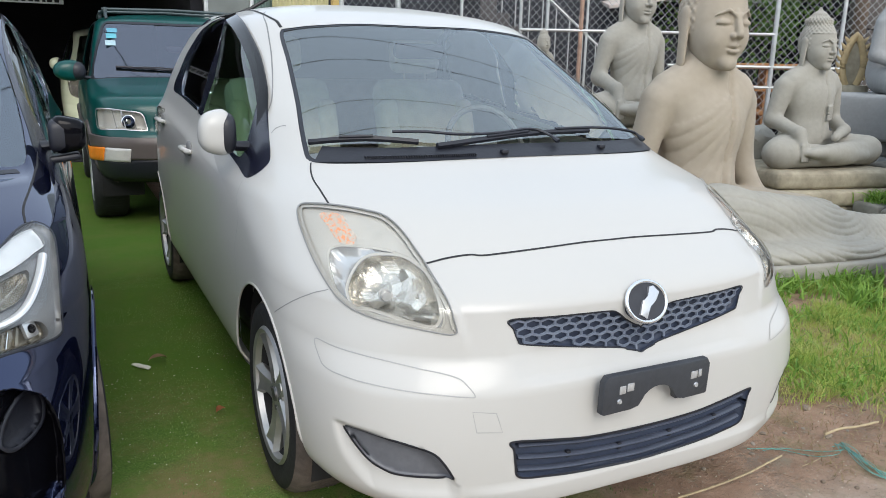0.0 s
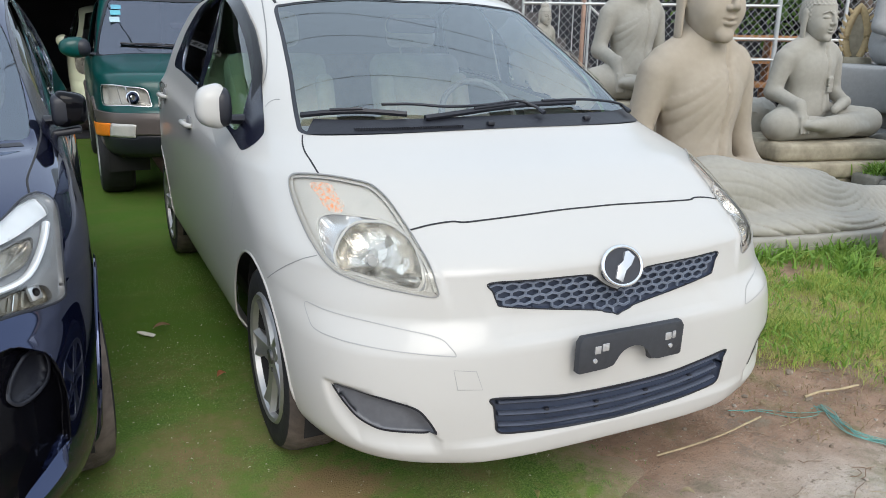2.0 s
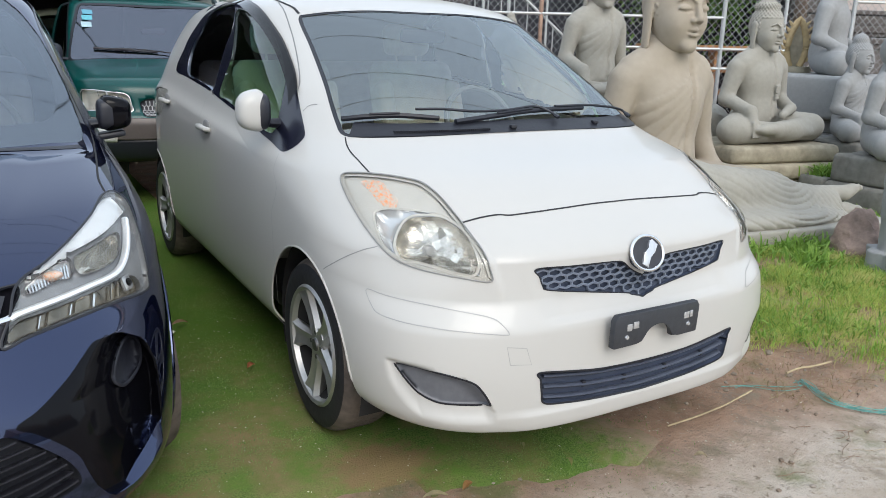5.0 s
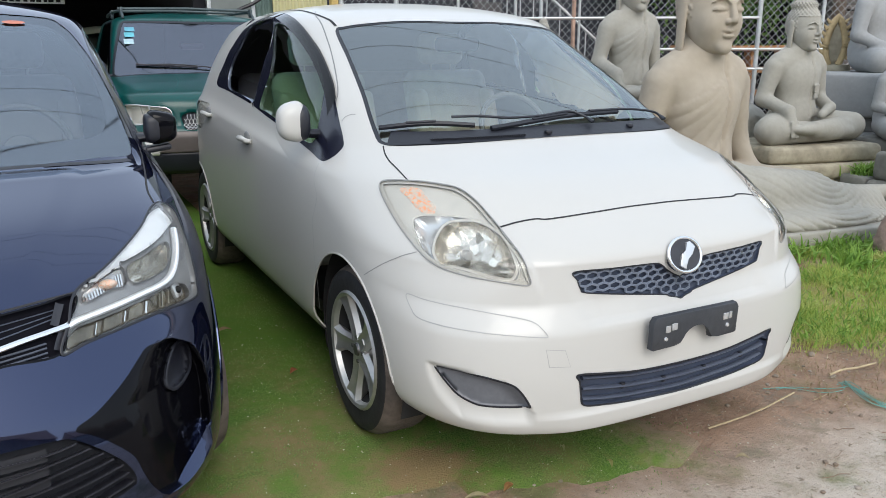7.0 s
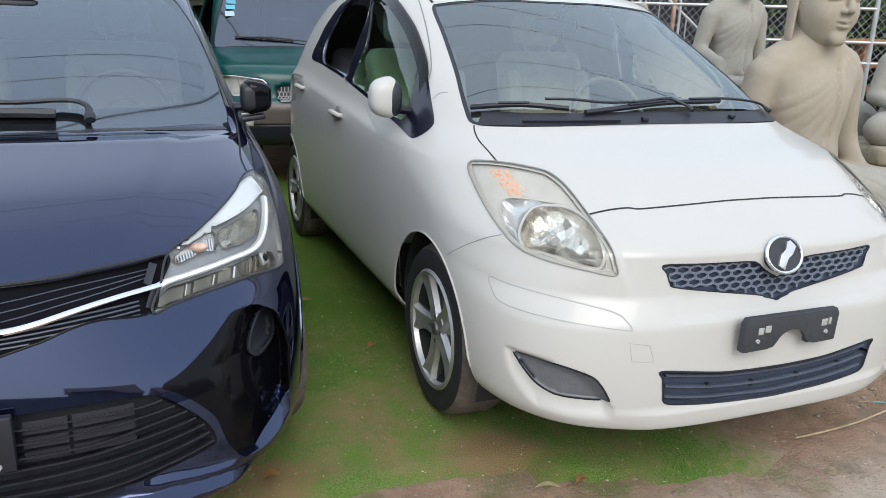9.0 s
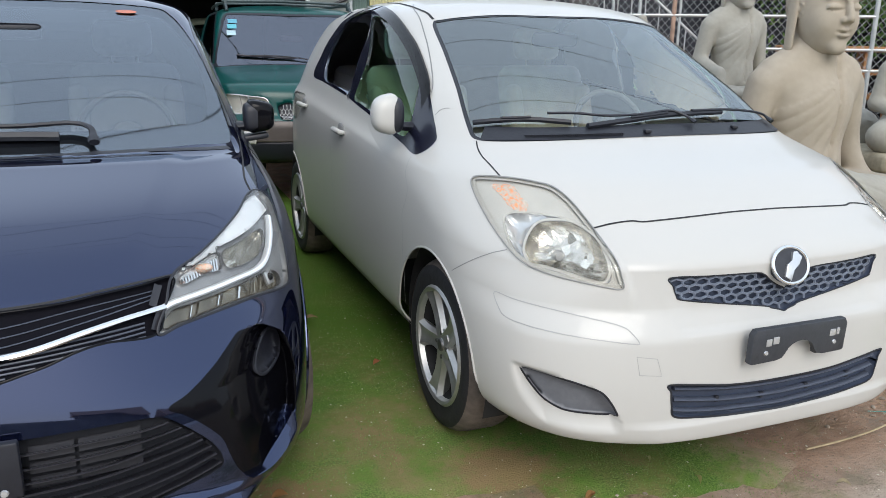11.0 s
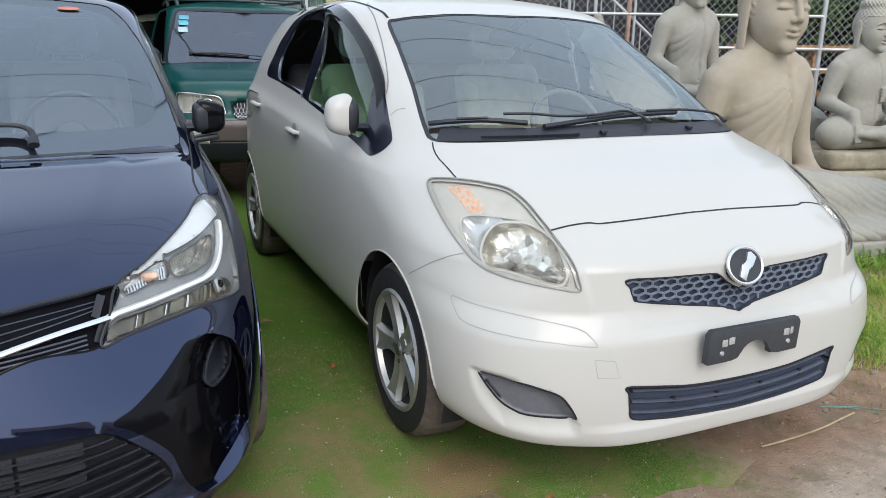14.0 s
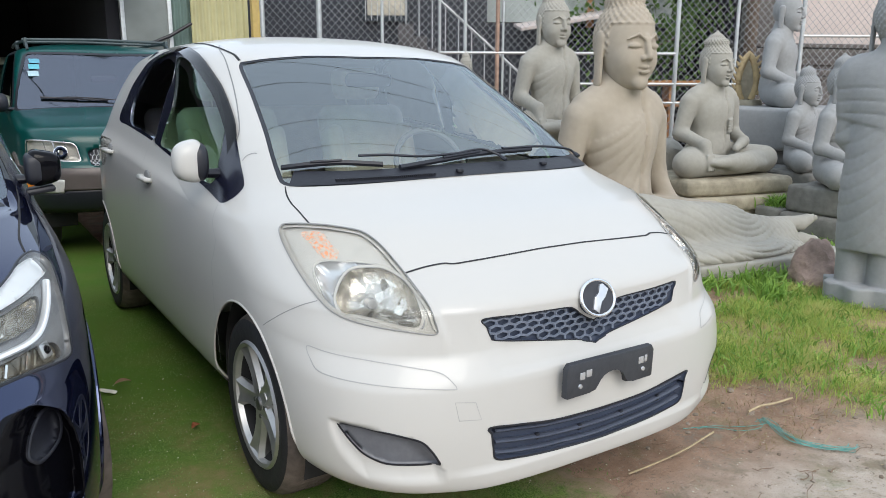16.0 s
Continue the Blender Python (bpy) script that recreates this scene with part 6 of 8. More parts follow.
def seated(p, lap=False, robe=.008, straight=False, slim=.83, knees=1.0, sash=False):
    """A cross-legged figure that looks to -y, up to its neck."""
    arm = p / np.array((slim / .83, 1, 1), np.float32)
    u = p / np.array((slim, 1, 1), np.float32)
    d = egg(u, (0, .03, .22), (.245, .19, .20))
    d = s_min(d, egg(u, (0, .03, .44), (.225, .155, .22)), .10)
    d = s_min(d, egg(u, (0, .03, .59), (.285, .160, .17)), .10)
    for k in (-1, 1):
        d = s_min(d, cap(u, (k * .05, .03, .795), (k * .275, .04, .690), .080, .094), .07)
    if robe is not None:
        d = robed(p, d, robe)
    if sash:
        for i in range(5):
            d = s_min(d, cap(p, (.055, -.152, .39 + .026 * i), (.118, -.132, .395 + .026 * i), .013, .013), .005)
    leg = p / np.array((knees, 1, 1), np.float32)
    for k in (-1, 1):
        d = s_min(d, cap(leg, (k * .13, .02, .15), (k * .44, -.20, .13), .14, .125), .06)
        d = s_min(d, cap(leg, (k * .42, -.20, .11), (-k * .12, -.34 - .02 * k, .10 + .03 * (k > 0)), .115, .075), .03)
        d = s_min(d, egg(leg, (-k * .20, -.35 - .02 * k, .10 + .04 * (k > 0)), (.13, .06, .05)), .02)
    arms = [((-.275, .04, .655), (-.345, .06, .38), (-.35, -.24, .29), (-.37, -.33, .14)), ((.275, .04, .655), (.345, .05, .38), (.26, -.16, .30), (.03, -.27, .25))]
    if lap:
        arms[0] = ((-.275, .04, .655), (-.36, .05, .38), (-.34, -.18, .27), (-.32, -.30, .22))
    if straight:
        arms[1] = ((.275, .04, .655), (.335, .05, .38), (.37, -.04, .24), (.39, -.16, .14))
    for a, b, c, e in arms:
        m = cap(arm, a, b, .086, .068)
        m = s_min(m, cap(arm, b, c, .066, .048), .03)
        m = s_min(m, cap(arm, c, e, .050, .034), .03)
        d = s_min(d, m, .022)
    if not lap:
        for i in range(4):
            d = s_min(d, cap(arm, (-.40 + .024 * i, -.325, .20), (-.405 + .026 * i, -.345, .07), .013, .011), .006)
    d = s_min(d, cap(p, (0, .04, .72), (0, .02, .92), .108, .090), .05)
    return np.maximum(d, -p[:, 2])


def standing(p):
    """A standing robed figure about 1.95 high on a round foot plate, that looks to -y."""
    whole_p, p = p, p / np.array((.83, .84, 1), np.float32)
    d = egg(p, (0, .02, .62), (.25, .20, .42))
    d = s_min(d, egg(p, (0, .02, 1.0), (.235, .18, .36)), .12)
    d = s_min(d, egg(p, (0, .02, 1.30), (.275, .17, .20)), .10)
    d = s_min(d, cap(p, (-.22, .03, 1.40), (.22, .03, 1.40), .09, .09), .10)
    d = s_min(d, cap(p, (0, .03, .40), (0, .03, .70), .235, .23, (1, .75, 1)), .08)
    for k in (-1, 1):
        d = s_min(d, cap(p, (k * .27, .03, 1.36), (k * .265, .02, 1.02), .085, .07), .07)
        d = s_min(d, cap(p, (k * .265, .02, 1.02), (k * .10, -.20, 1.10), .07, .05), .05)
    across = .72 * p[:, 0] + .63 * p[:, 1]
    fold = (p[:, 2] + 1.35 * across - .9 * across ** 2 + .03 * np.sin(7 * p[:, 2] + 3 * across)) * math.pi / .105
    over = p[:, 2] - 1.02 - .35 * across
    fold = np.where(over > 0, (p[:, 2] - .35 * across + .9 * across ** 2) * math.pi / .075, fold)
    d = d + np.where(p[:, 2] < 1.36, .007 * (1 - np.abs(np.sin(fold))) ** 3, 0) - .010 * np.clip(over / .02, 0, 1)
    hem = np.maximum(np.abs(p[:, 2] - .37) - .035, cap(p, (0, .03, .3), (0, .03, .45), .235, .235, (1, .75, 1)) - .006)
    d = np.minimum(np.maximum(d, .33 - p[:, 2]), hem)
    p = whole_p
    for k in (-1, 1):
        d = s_min(d, cap(p, (k * .095, .04, .10), (k * .095, .04, .40), .092, .10), .03)
        d = s_min(d, cap(p, (k * .10, .0, .155), (k * .12, -.24, .145), .055, .045, (1.2, 1, .7)), .03)
    d = s_min(d, cap(p, (0, .03, 1.42), (0, .02, 1.62), .090, .08), .05)
    plate = np.maximum(np.hypot(p[:, 0], p[:, 1] + .03) - .262 - .02 * np.cos(8 * np.arctan2(p[:, 1] + .03, p[:, 0])), np.abs(p[:, 2] - .06) - .06)
    return np.minimum(d, plate)


def reclining(p):
    """The legs and hips of a lying figure under a draped robe, feet to +x, on its slab."""
    d = cap(p, (-1.2, .05, .34), (-.55, .05, .36), .20, .24, (1, 1, .95))
    d = s_min(d, cap(p, (-.60, .05, .36), (.25, .03, .30), .255, .20, (1, .9, .95)), .10)
    d = s_min(d, cap(p, (.20, .02, .28), (.84, .0, .235), .205, .125, (1, 1, .85)), .10)
    d = s_min(d, egg(p, (-.05, -.20, .16), (.95, .21, .09)), .10)
    sag = np.sqrt((p[:, 0] - .34) ** 2 + (1.15 * (p[:, 2] - .56)) ** 2 + .5 * (p[:, 1] - .05) ** 2)
    wide = np.exp(-((p[:, 0] - .36) / .34) ** 2)
    hip = p[:, 2] + .55 * (p[:, 0] + .45) ** 2 + .25 * p[:, 0]
    d = d + .011 * wide * (1 - np.abs(np.sin(sag * 62 + 1.2 * np.sin(5 * p[:, 0])))) ** 1.6
    d = d + .007 * (1 - wide) * (1 - np.abs(np.sin(hip * 38))) ** 2.5
    upper = s_min(cap(p, (.80, .03, .285), (1.06, .01, .285), .070, .060), cap(p, (1.07, .01, .275), (1.135, -.01, .315), .055, .046, (1, 1.3, 1)), .03)
    for i in range(5):
        upper = s_min(upper, egg(p, (1.165 - .004 * i, -.065 + .026 * i, .340 - .008 * abs(i - 1)), (.022, .013, .026)), .006)
    lower = s_min(cap(p, (.80, -.03, .155), (1.04, -.05, .150), .072, .064), cap(p, (1.03, -.06, .145), (1.12, -.10, .150), .058, .046), .03)
    d = s_min(s_min(d, upper, .02), lower, .02)
    return np.maximum(d, .10 - p[:, 2])


STATUE_MESHES = {}


def statue(kind, fn, lo, hi, step, m, scale, material, label, hair=None, at=HEAD_AT):
    if kind not in STATUE_MESHES:
        v, f = net(fn, lo, hi, step)
        if hair:
            hv, hf = net(lambda q: head(q, hair), (-.21, -.24, -.22), (.21, .23, .36), .0062)
            f = np.vstack([f, hf + len(v)])
            v = np.vstack([v, hv * np.array(HEAD_SIZE) + np.array(at)])
        me = bpy.data.meshes.new("statue")
        me.from_pydata(v.astype(float).tolist(), [], f.tolist())
        me.shade_smooth()
        STATUE_MESHES[kind] = me
    me = STATUE_MESHES[kind]
    if len(me.materials) == 0:
        me.materials.append(material)
    ob = new("stone_statue", me)
    ob.matrix_basis = m @ Matrix.Scale(scale, 4)
    if me.materials[0] != material:
        ob.material_slots[0].link = "OBJECT"
        ob.material_slots[0].material = material
    return tagged(ob, label, "statue", "statues in the yard")


SEAT_BOX = ((-.62, -.48, -.03), (.62, .30, .95))


def pedestal(name, label, tiers, m, material=None):
    """Stacked, worn stone tiers: (half x, half y, height, round)."""
    ob = thing(name, label, "pedestal", m)
    z = 0
    for k, (hx, hy, h, r) in enumerate(tiers):
        bm = bmesh.new()
        add_box(bm, (2 * hx, 2 * hy, h), pose(0, 0, z + h / 2), min(r, h * .45), 3)
        bmesh.ops.subdivide_edges(bm, edges=bm.edges, cuts=2, use_grid_fill=True)
        for v in bm.verts:
            n = noise.noise_vector(v.co * 6 + Vector((k * 3.1, 0, z)))
            v.co += n * .008
        part("tier", bm, material or OLD_STONE, ob)
        z += h
    return ob


statue("curls", lambda p: seated(p, False, .007, True, .68), *SEAT_BOX, .0095, pose(2.64, 1.82, .05, 0, 0, -5), 1.53, TAN_STONE, "large tan sandstone seated statue with curled hair and a draped robe", "curls")
statue("curls", None, None, None, 0, pose(3.02, 3.05, .80, 0, 0, -6), 1.02, SANDSTONE, "grey sandstone seated statue raised behind the tan one")
statue("band", lambda p: seated(p, robe=0.0, knees=1.16, sash=True), (-.72, -.48, -.03), (.72, .30, .95), .0115, pose(4.36, 2.36, .50, 0, 0, -2), .98, SANDSTONE, "grey sandstone cross-legged statue with a pointed headdress on a low pedestal", "band")
statue("bald", lambda p: seated(p, True, None), *SEAT_BOX, .016, pose(6.02, 2.82, 1.055, 0, 0, 20), .985, BLUE_STONE, "bald bluish stone seated monk statue on a tall pedestal", "none")
statue("curls", None, None, None, 0, pose(5.31, 2.05, .51, 0, 0, 8), .745, BLUE_STONE, "small bluish stone seated statue beside the path")
statue("curls", None, None, None, 0, pose(4.65, 1.32, .49, 0, 0, 10), .816, BLUE_STONE, "small bluish stone seated statue half hidden by the standing one")
statue("curls", None, None, None, 0, pose(2.75, 4.0, 1.05), .42, SANDSTONE, "small grey stone statue by the wire fence")
statue("stand", standing, (-.48, -.42, -.03), (.48, .40, 1.66), .0095, pose(3.15, .155, .0, 0, 0, 100), .99, BLUE_STONE, "bluish stone standing robed statue on a low lobed base", "curls", (0, -.01, 1.69))
statue("lie", reclining, (-1.45, -.46, .06), (1.30, .42, .72), .0095, pose(2.95, 1.28, -.0, 0, 0, -9), .92, SANDSTONE, "grey stone reclining statue with draped legs lying on a slab")
pedestal("stone_slab", "long grey stone slab under the reclining statue", [(1.30, .40, .12, .02)], pose(2.75, 1.31, 0, 0, 0, -9), SANDSTONE)
pedestal("stone_pedestal", "stained low stone pedestal in worn tiers", [(.66, .46, .16, .03), (.60, .42, .05, .02), (.63, .45, .14, .04), (.58, .40, .15, .05)], pose(4.36, 2.30, 0, 0, 0, -12), OLD_STONE)
tall_base = pedestal("stone_pedestal", "tall grey stone pedestal", [(.62, .45, .5, .04), (.5, .4, .15, .04), (.68, .5, .42, .05)], pose(6.02, 2.78, 0, 0, 0, 8), BLUE_STONE)
pedestal("stone_pedestal", "plain stone block behind the tan statue", [(.55, .45, .80, .04)], pose(3.02, 3.05, 0), OLD_STONE)
pedestal("stone_pedestal", "low rough stone block", [(.36, .30, .28, .05), (.32, .27, .23, .04)], pose(5.31, 2.0, 0), CARVED_BASE)
pedestal("stone_pedestal", "low rough stone block", [(.34, .28, .26, .05), (.31, .25, .23, .04)], pose(4.65, 1.30, 0), CARVED_BASE)
pedestal("stone_slab", "low mossy stone slab with weeds on it", [(.30, .12, .27, .03)], pose(4.62, 1.70, 0), CARVED_BASE)
pedestal("stone_pedestal", "narrow worn stone post", [(.22, .2, 1.05, .03)], pose(2.75, 4.0, 0), OLD_STONE)


# no hollow here: a dark plate carries the recess's shade in its colour
bm = box((.74, .03, .24), pose(-.10, -.515, .78), .01)
part("niche", bm, mat("niche_shadow_stone", (.05, .05, .05), .95, 0, .3, 20), tall_base, "dark recess in the pedestal")
bm = lathe([(0, -.09), (.20, -.085), (.26, -.03), (.26, .03), (.20, .085), (0, .09)], pose(-.05, -.50, .75), 24)
part("carved_drum", bm, BLUE_STONE, tall_base, "carved stone drum in the recess")

def boulder(name, label, size, m, material, seed, taper=0.0):
    bm = bmesh.new()
    bmesh.ops.create_icosphere(bm, subdivisions=4, radius=1.0)
    for v in bm.verts:
        c = v.co.copy()
        k = 1 + .22 * noise.noise(c * 1.3 + Vector((seed, 0, 0))) + .07 * noise.noise(c * 5 + Vector((0, seed, 0))) + .05 * noise.noise(c * 13 + Vector((0, 0, seed)))
        c = Vector([math.copysign(min(abs(t) * 1.25, 1), t) * .9 + .1 * t for t in c]) * k
        slim = 1 - taper * c.z
        v.co = Vector((c.x * size[0] * slim - taper * .3 * size[0] * c.z, c.y * size[1] * slim, max(c.z, -.95) * size[2]))
    ob = part(name, bm, material)
    ob.matrix_basis = m
    return tagged(ob, label, "rock")


RED_STONE = mat("reddish_rock", (.27, .195, .16), .9, 0, .45, 22, 1.0)
boulder("rock", "rough reddish broken block of stone in the grass", (.155, .13, .18), pose(3.25, .57, .115, 0, 24, 25), RED_STONE, 3.0, .38)
boulder("stone_lump", "rounded grey stone lump behind the seated statue", (.26, .26, .24), pose(4.28, 2.98, .52), SANDSTONE, 8.0)
pedestal("stone_pedestal", "plain grey stone block under the lump", [(.3, .3, .34, .04)], pose(4.28, 2.98, 0), SANDSTONE)


def ornament():
    """A pierced flame-shaped carved arch on a drum."""
    ob = thing("carved_finial", "yellowish carved flame-shaped stone finial on a drum", "sculpture", pose(6.03, 3.24, 0, 0, 0, -35))
    yellow = mat("yellow_stone", (.46, .35, .19), .9, 0, .3, 20, .4)
    out = [(.10 * math.sin(math.pi * (.10 + .90 * t)) ** .7 * (1.1 - .3 * t), .50 * t) for t in np.linspace(0, 1, 17)]
    shape = [(x, 0, 1.13 + z) for x, z in out] + [(-x, 0, 1.13 + z) for x, z in out[::-1][1:]]
    arch_ob = part("flame_arch", tube(shape, .034, 10), yellow, ob, "yellowish arch with a flame-like edge")
    for x, z in out[2:-1:2]:
        for k in (-1, 1):
            part("flame_tip", lathe([(0, .07), (.012, .04), (.022, 0), (0, -.01)], pose(k * (x + .035), 0, 1.13 + z, 0, k * 40, 0), 8), yellow, arch_ob)
    part("back_plate", prism([(.075 * math.cos(t), .22 + .22 * math.sin(t)) for t in np.linspace(0, 2 * math.pi, 24, endpoint=False)], .04, pose(0, .04, 1.12, 90), .008), OLD_STONE, ob)
    part("drum", lathe([(0, 0), (.26, 0), (.27, .1), (.22, .3), (.18, .6), (.19, .95), (.17, 1.13), (0, 1.13)], None, 32), OLD_STONE, ob)


ornament()

# ---- ground, turf, grass ----
def ground_material():
    m = bpy.data.materials.new("yard_soil")
    m.use_nodes = True
    nt = m.node_tree
    b = nt.nodes["Principled BSDF"]
    b.inputs["Roughness"].default_value = .95
    tc = nt.nodes.new("ShaderNodeTexCoord")

    def tex(scale, detail=8, rough=.6):
        n = nt.nodes.new("ShaderNodeTexNoise")
        n.inputs["Scale"].default_value, n.inputs["Detail"].default_value, n.inputs["Roughness"].default_value = scale, detail, rough
        nt.links.new(tc.outputs["Object"], n.inputs["Vector"])
        return n

    def step(src, lo, hi):
        r = nt.nodes.new("ShaderNodeMapRange")
        r.interpolation_type = "SMOOTHSTEP"
        r.inputs[1].default_value, r.inputs[2].default_value = lo, hi
        nt.links.new(src, r.inputs[0])
        return r.outputs[0]

    def blend(fac, a, c):
        x = nt.nodes.new("ShaderNodeMixRGB")
        nt.links.new(fac, x.inputs[0])
        for k, v in ((1, a), (2, c)):
            if isinstance(v, tuple):
                x.inputs[k].default_value = (*v, 1)
            else:
                nt.links.new(v, x.inputs[k])
        return x.outputs[0]

    broad, mid, fine = tex(1.1, 5), tex(7, 8, .7), tex(60, 6, .7)
    pale = blend(step(mid.outputs[0], .35, .68), (.56, .49, .415), (.45, .37, .29))
    brown = blend(step(mid.outputs[0], .35, .65), (.41, .265, .18), (.28, .175, .115))
    sep = nt.nodes.new("ShaderNodeSeparateXYZ")
    nt.links.new(tc.outputs["Object"], sep.inputs[0])
    # trodden pale dirt towards the street, brown earth by the grass
    add = nt.nodes.new("ShaderNodeMath")
    add.operation = "MULTIPLY_ADD"
    nt.links.new(broad.outputs[0], add.inputs[0])
    add.inputs[1].default_value = .7
    nt.links.new(sep.outputs[1], add.inputs[2])
    col = blend(step(add.outputs[0], -.72, -.22), pale, brown)
    col = blend(step(fine.outputs[0], .55, .75), col, (.44, .38, .31))
    grit, damp = tex(190, 3, .75), tex(3.4, 7, .72)
    col = blend(step(grit.outputs[0], .62, .70), col, (.12, .09, .065))
    col = blend(step(damp.outputs[0], .54, .66), col, (.27, .22, .155))
    crumb = tex(34, 8, .8)
    col = blend(step(crumb.outputs[0], .56, .64), col, (.22, .17, .12))
    # thin cracks and silt lines, where the ground has dried
    vein, where = tex(4.2, 9, .7), tex(1.9, 3)
    off, size = nt.nodes.new("ShaderNodeMath"), nt.nodes.new("ShaderNodeMath")
    off.operation, size.operation = "SUBTRACT", "ABSOLUTE"
    off.inputs[1].default_value = .5
    nt.links.new(vein.outputs[0], off.inputs[0])
    nt.links.new(off.outputs[0], size.inputs[0])
    lines = nt.nodes.new("ShaderNodeMath")
    lines.operation = "MULTIPLY"
    nt.links.new(step(size.outputs[0], .035, .0), lines.inputs[0])
    nt.links.new(step(where.outputs[0], .50, .66), lines.inputs[1])
    col = blend(lines.outputs[0], col, (.26, .205, .155))
    moss = tex(2.6, 6, .65)
    both = nt.nodes.new("ShaderNodeMath")
    both.operation = "MULTIPLY"
    # moss has crept out from under the cars
    near = nt.nodes.new("ShaderNodeVectorMath")
    near.operation = "DISTANCE"
    nt.links.new(tc.outputs["Object"], near.inputs[0])
    near.inputs[1].default_value = (-.5, -.25, 0)
    creep = nt.nodes.new("ShaderNodeMapRange")
    creep.inputs[1].default_value, creep.inputs[2].default_value = .45, 1.15
    creep.inputs[3].default_value, creep.inputs[4].default_value = .12, 0
    nt.links.new(near.outputs["Value"], creep.inputs[0])
    plus = nt.nodes.new("ShaderNodeMath")
    nt.links.new(moss.outputs[0], plus.inputs[0])
    nt.links.new(creep.outputs[0], plus.inputs[1])
    nt.links.new(step(plus.outputs[0], .54, .74), both.inputs[0])
    both.inputs[1].default_value = .8
    col = blend(both.outputs[0], col, (.125, .15, .04))
    nt.links.new(col, b.inputs["Base Color"])
    bp = nt.nodes.new("ShaderNodeBump")
    bp.inputs["Strength"].default_value, bp.inputs["Distance"].default_value = .9, .016
    mixh = nt.nodes.new("ShaderNodeMath")
    nt.links.new(fine.outputs[0], mixh.inputs[0])
    nt.links.new(mid.outputs[0], mixh.inputs[1])
    nt.links.new(mixh.outputs[0], bp.inputs["Height"])
    nt.links.new(bp.outputs[0], b.inputs["Normal"])
    return m


# where the pile has worn off: place and reach
TURF_BARE = (((-.72, -.36), .18), ((-1.42, -.30), .14))


def turf_material(name, worn, soil=False):
    m = bpy.data.materials.new(name)
    m.use_nodes = True
    nt = m.node_tree
    b = nt.nodes["Principled BSDF"]
    b.inputs["Roughness"].default_value = .95
    b.inputs["Specular IOR Level"].default_value = .15
    tc = nt.nodes.new("ShaderNodeTexCoord")
    cols = []
    out = None
    for scale, detail, lo, hi, a, c in ((160, 3, .35, .65, (.064, .136, .025), (.165, .26, .06)), (2.3, 7, .38 - worn, .66 - worn, None, (.27, .20, .10)), (9, 6, .50, .72, None, (.19, .19, .065)), (5, 7, .40, .76, None, (.115, .215, .034)), (22, 4, .68, .74, None, (.32, .29, .2))):
        n = nt.nodes.new("ShaderNodeTexNoise")
        n.inputs["Scale"].default_value, n.inputs["Detail"].default_value, n.inputs["Roughness"].default_value = scale, detail, .65
        nt.links.new(tc.outputs["Object"], n.inputs["Vector"])
        r = nt.nodes.new("ShaderNodeMapRange")
        r.interpolation_type = "SMOOTHSTEP"
        r.inputs[1].default_value, r.inputs[2].default_value = lo, hi
        nt.links.new(n.outputs[0], r.inputs[0])
        x = nt.nodes.new("ShaderNodeMixRGB")
        nt.links.new(r.outputs[0], x.inputs[0])
        if out is None:
            x.inputs[1].default_value = (*a, 1)
            height = n
        else:
            nt.links.new(out, x.inputs[1])
        x.inputs[2].default_value = (*c, 1)
        out = x.outputs[0]
    # lush moss where nobody walks, further in between the cars
    sep = nt.nodes.new("ShaderNodeSeparateXYZ")
    nt.links.new(tc.outputs["Object"], sep.inputs[0])
    wander = nt.nodes.new("ShaderNodeMath")
    wander.operation = "MULTIPLY_ADD"
    wander.inputs[1].default_value = 1.1
    nt.links.new(n.outputs[0], wander.inputs[0])
    nt.links.new(sep.outputs[1], wander.inputs[2])
    r = nt.nodes.new("ShaderNodeMapRange")
    r.interpolation_type = "SMOOTHSTEP"
    r.inputs[1].default_value, r.inputs[2].default_value, r.inputs[4].default_value = .45, 1.6, .85
    nt.links.new(wander.outputs[0], r.inputs[0])
    lush = nt.nodes.new("ShaderNodeMixRGB")
    lush.inputs[1].default_value, lush.inputs[2].default_value = (.045, .105, .010, 1), (.095, .175, .02, 1)
    nt.links.new(height.outputs[0], lush.inputs[0])
    x = nt.nodes.new("ShaderNodeMixRGB")
    nt.links.new(r.outputs[0], x.inputs[0])
    nt.links.new(out, x.inputs[1])
    nt.links.new(lush.outputs[0], x.inputs[2])
    last = x.outputs[0]
    for spot, wide in TURF_BARE:
        far = nt.nodes.new("ShaderNodeVectorMath")
        far.operation = "DISTANCE"
        nt.links.new(tc.outputs["Object"], far.inputs[0])
        far.inputs[1].default_value = (*spot, 0)
        ragged = nt.nodes.new("ShaderNodeMath")
        ragged.operation = "MULTIPLY_ADD"
        ragged.inputs[1].default_value = .35
        nt.links.new(n.outputs[0], ragged.inputs[0])
        nt.links.new(far.outputs["Value"], ragged.inputs[2])
        r = nt.nodes.new("ShaderNodeMapRange")
        r.interpolation_type = "SMOOTHSTEP"
        r.inputs[1].default_value, r.inputs[2].default_value = wide + .22, wide * .45 + .17
        r.inputs[4].default_value = .85
        nt.links.new(ragged.outputs[0], r.inputs[0])
        x = nt.nodes.new("ShaderNodeMixRGB")
        nt.links.new(r.outputs[0], x.inputs[0])
        nt.links.new(last, x.inputs[1])
        x.inputs[2].default_value = (.25, .165, .085, 1)
        last = x.outputs[0]
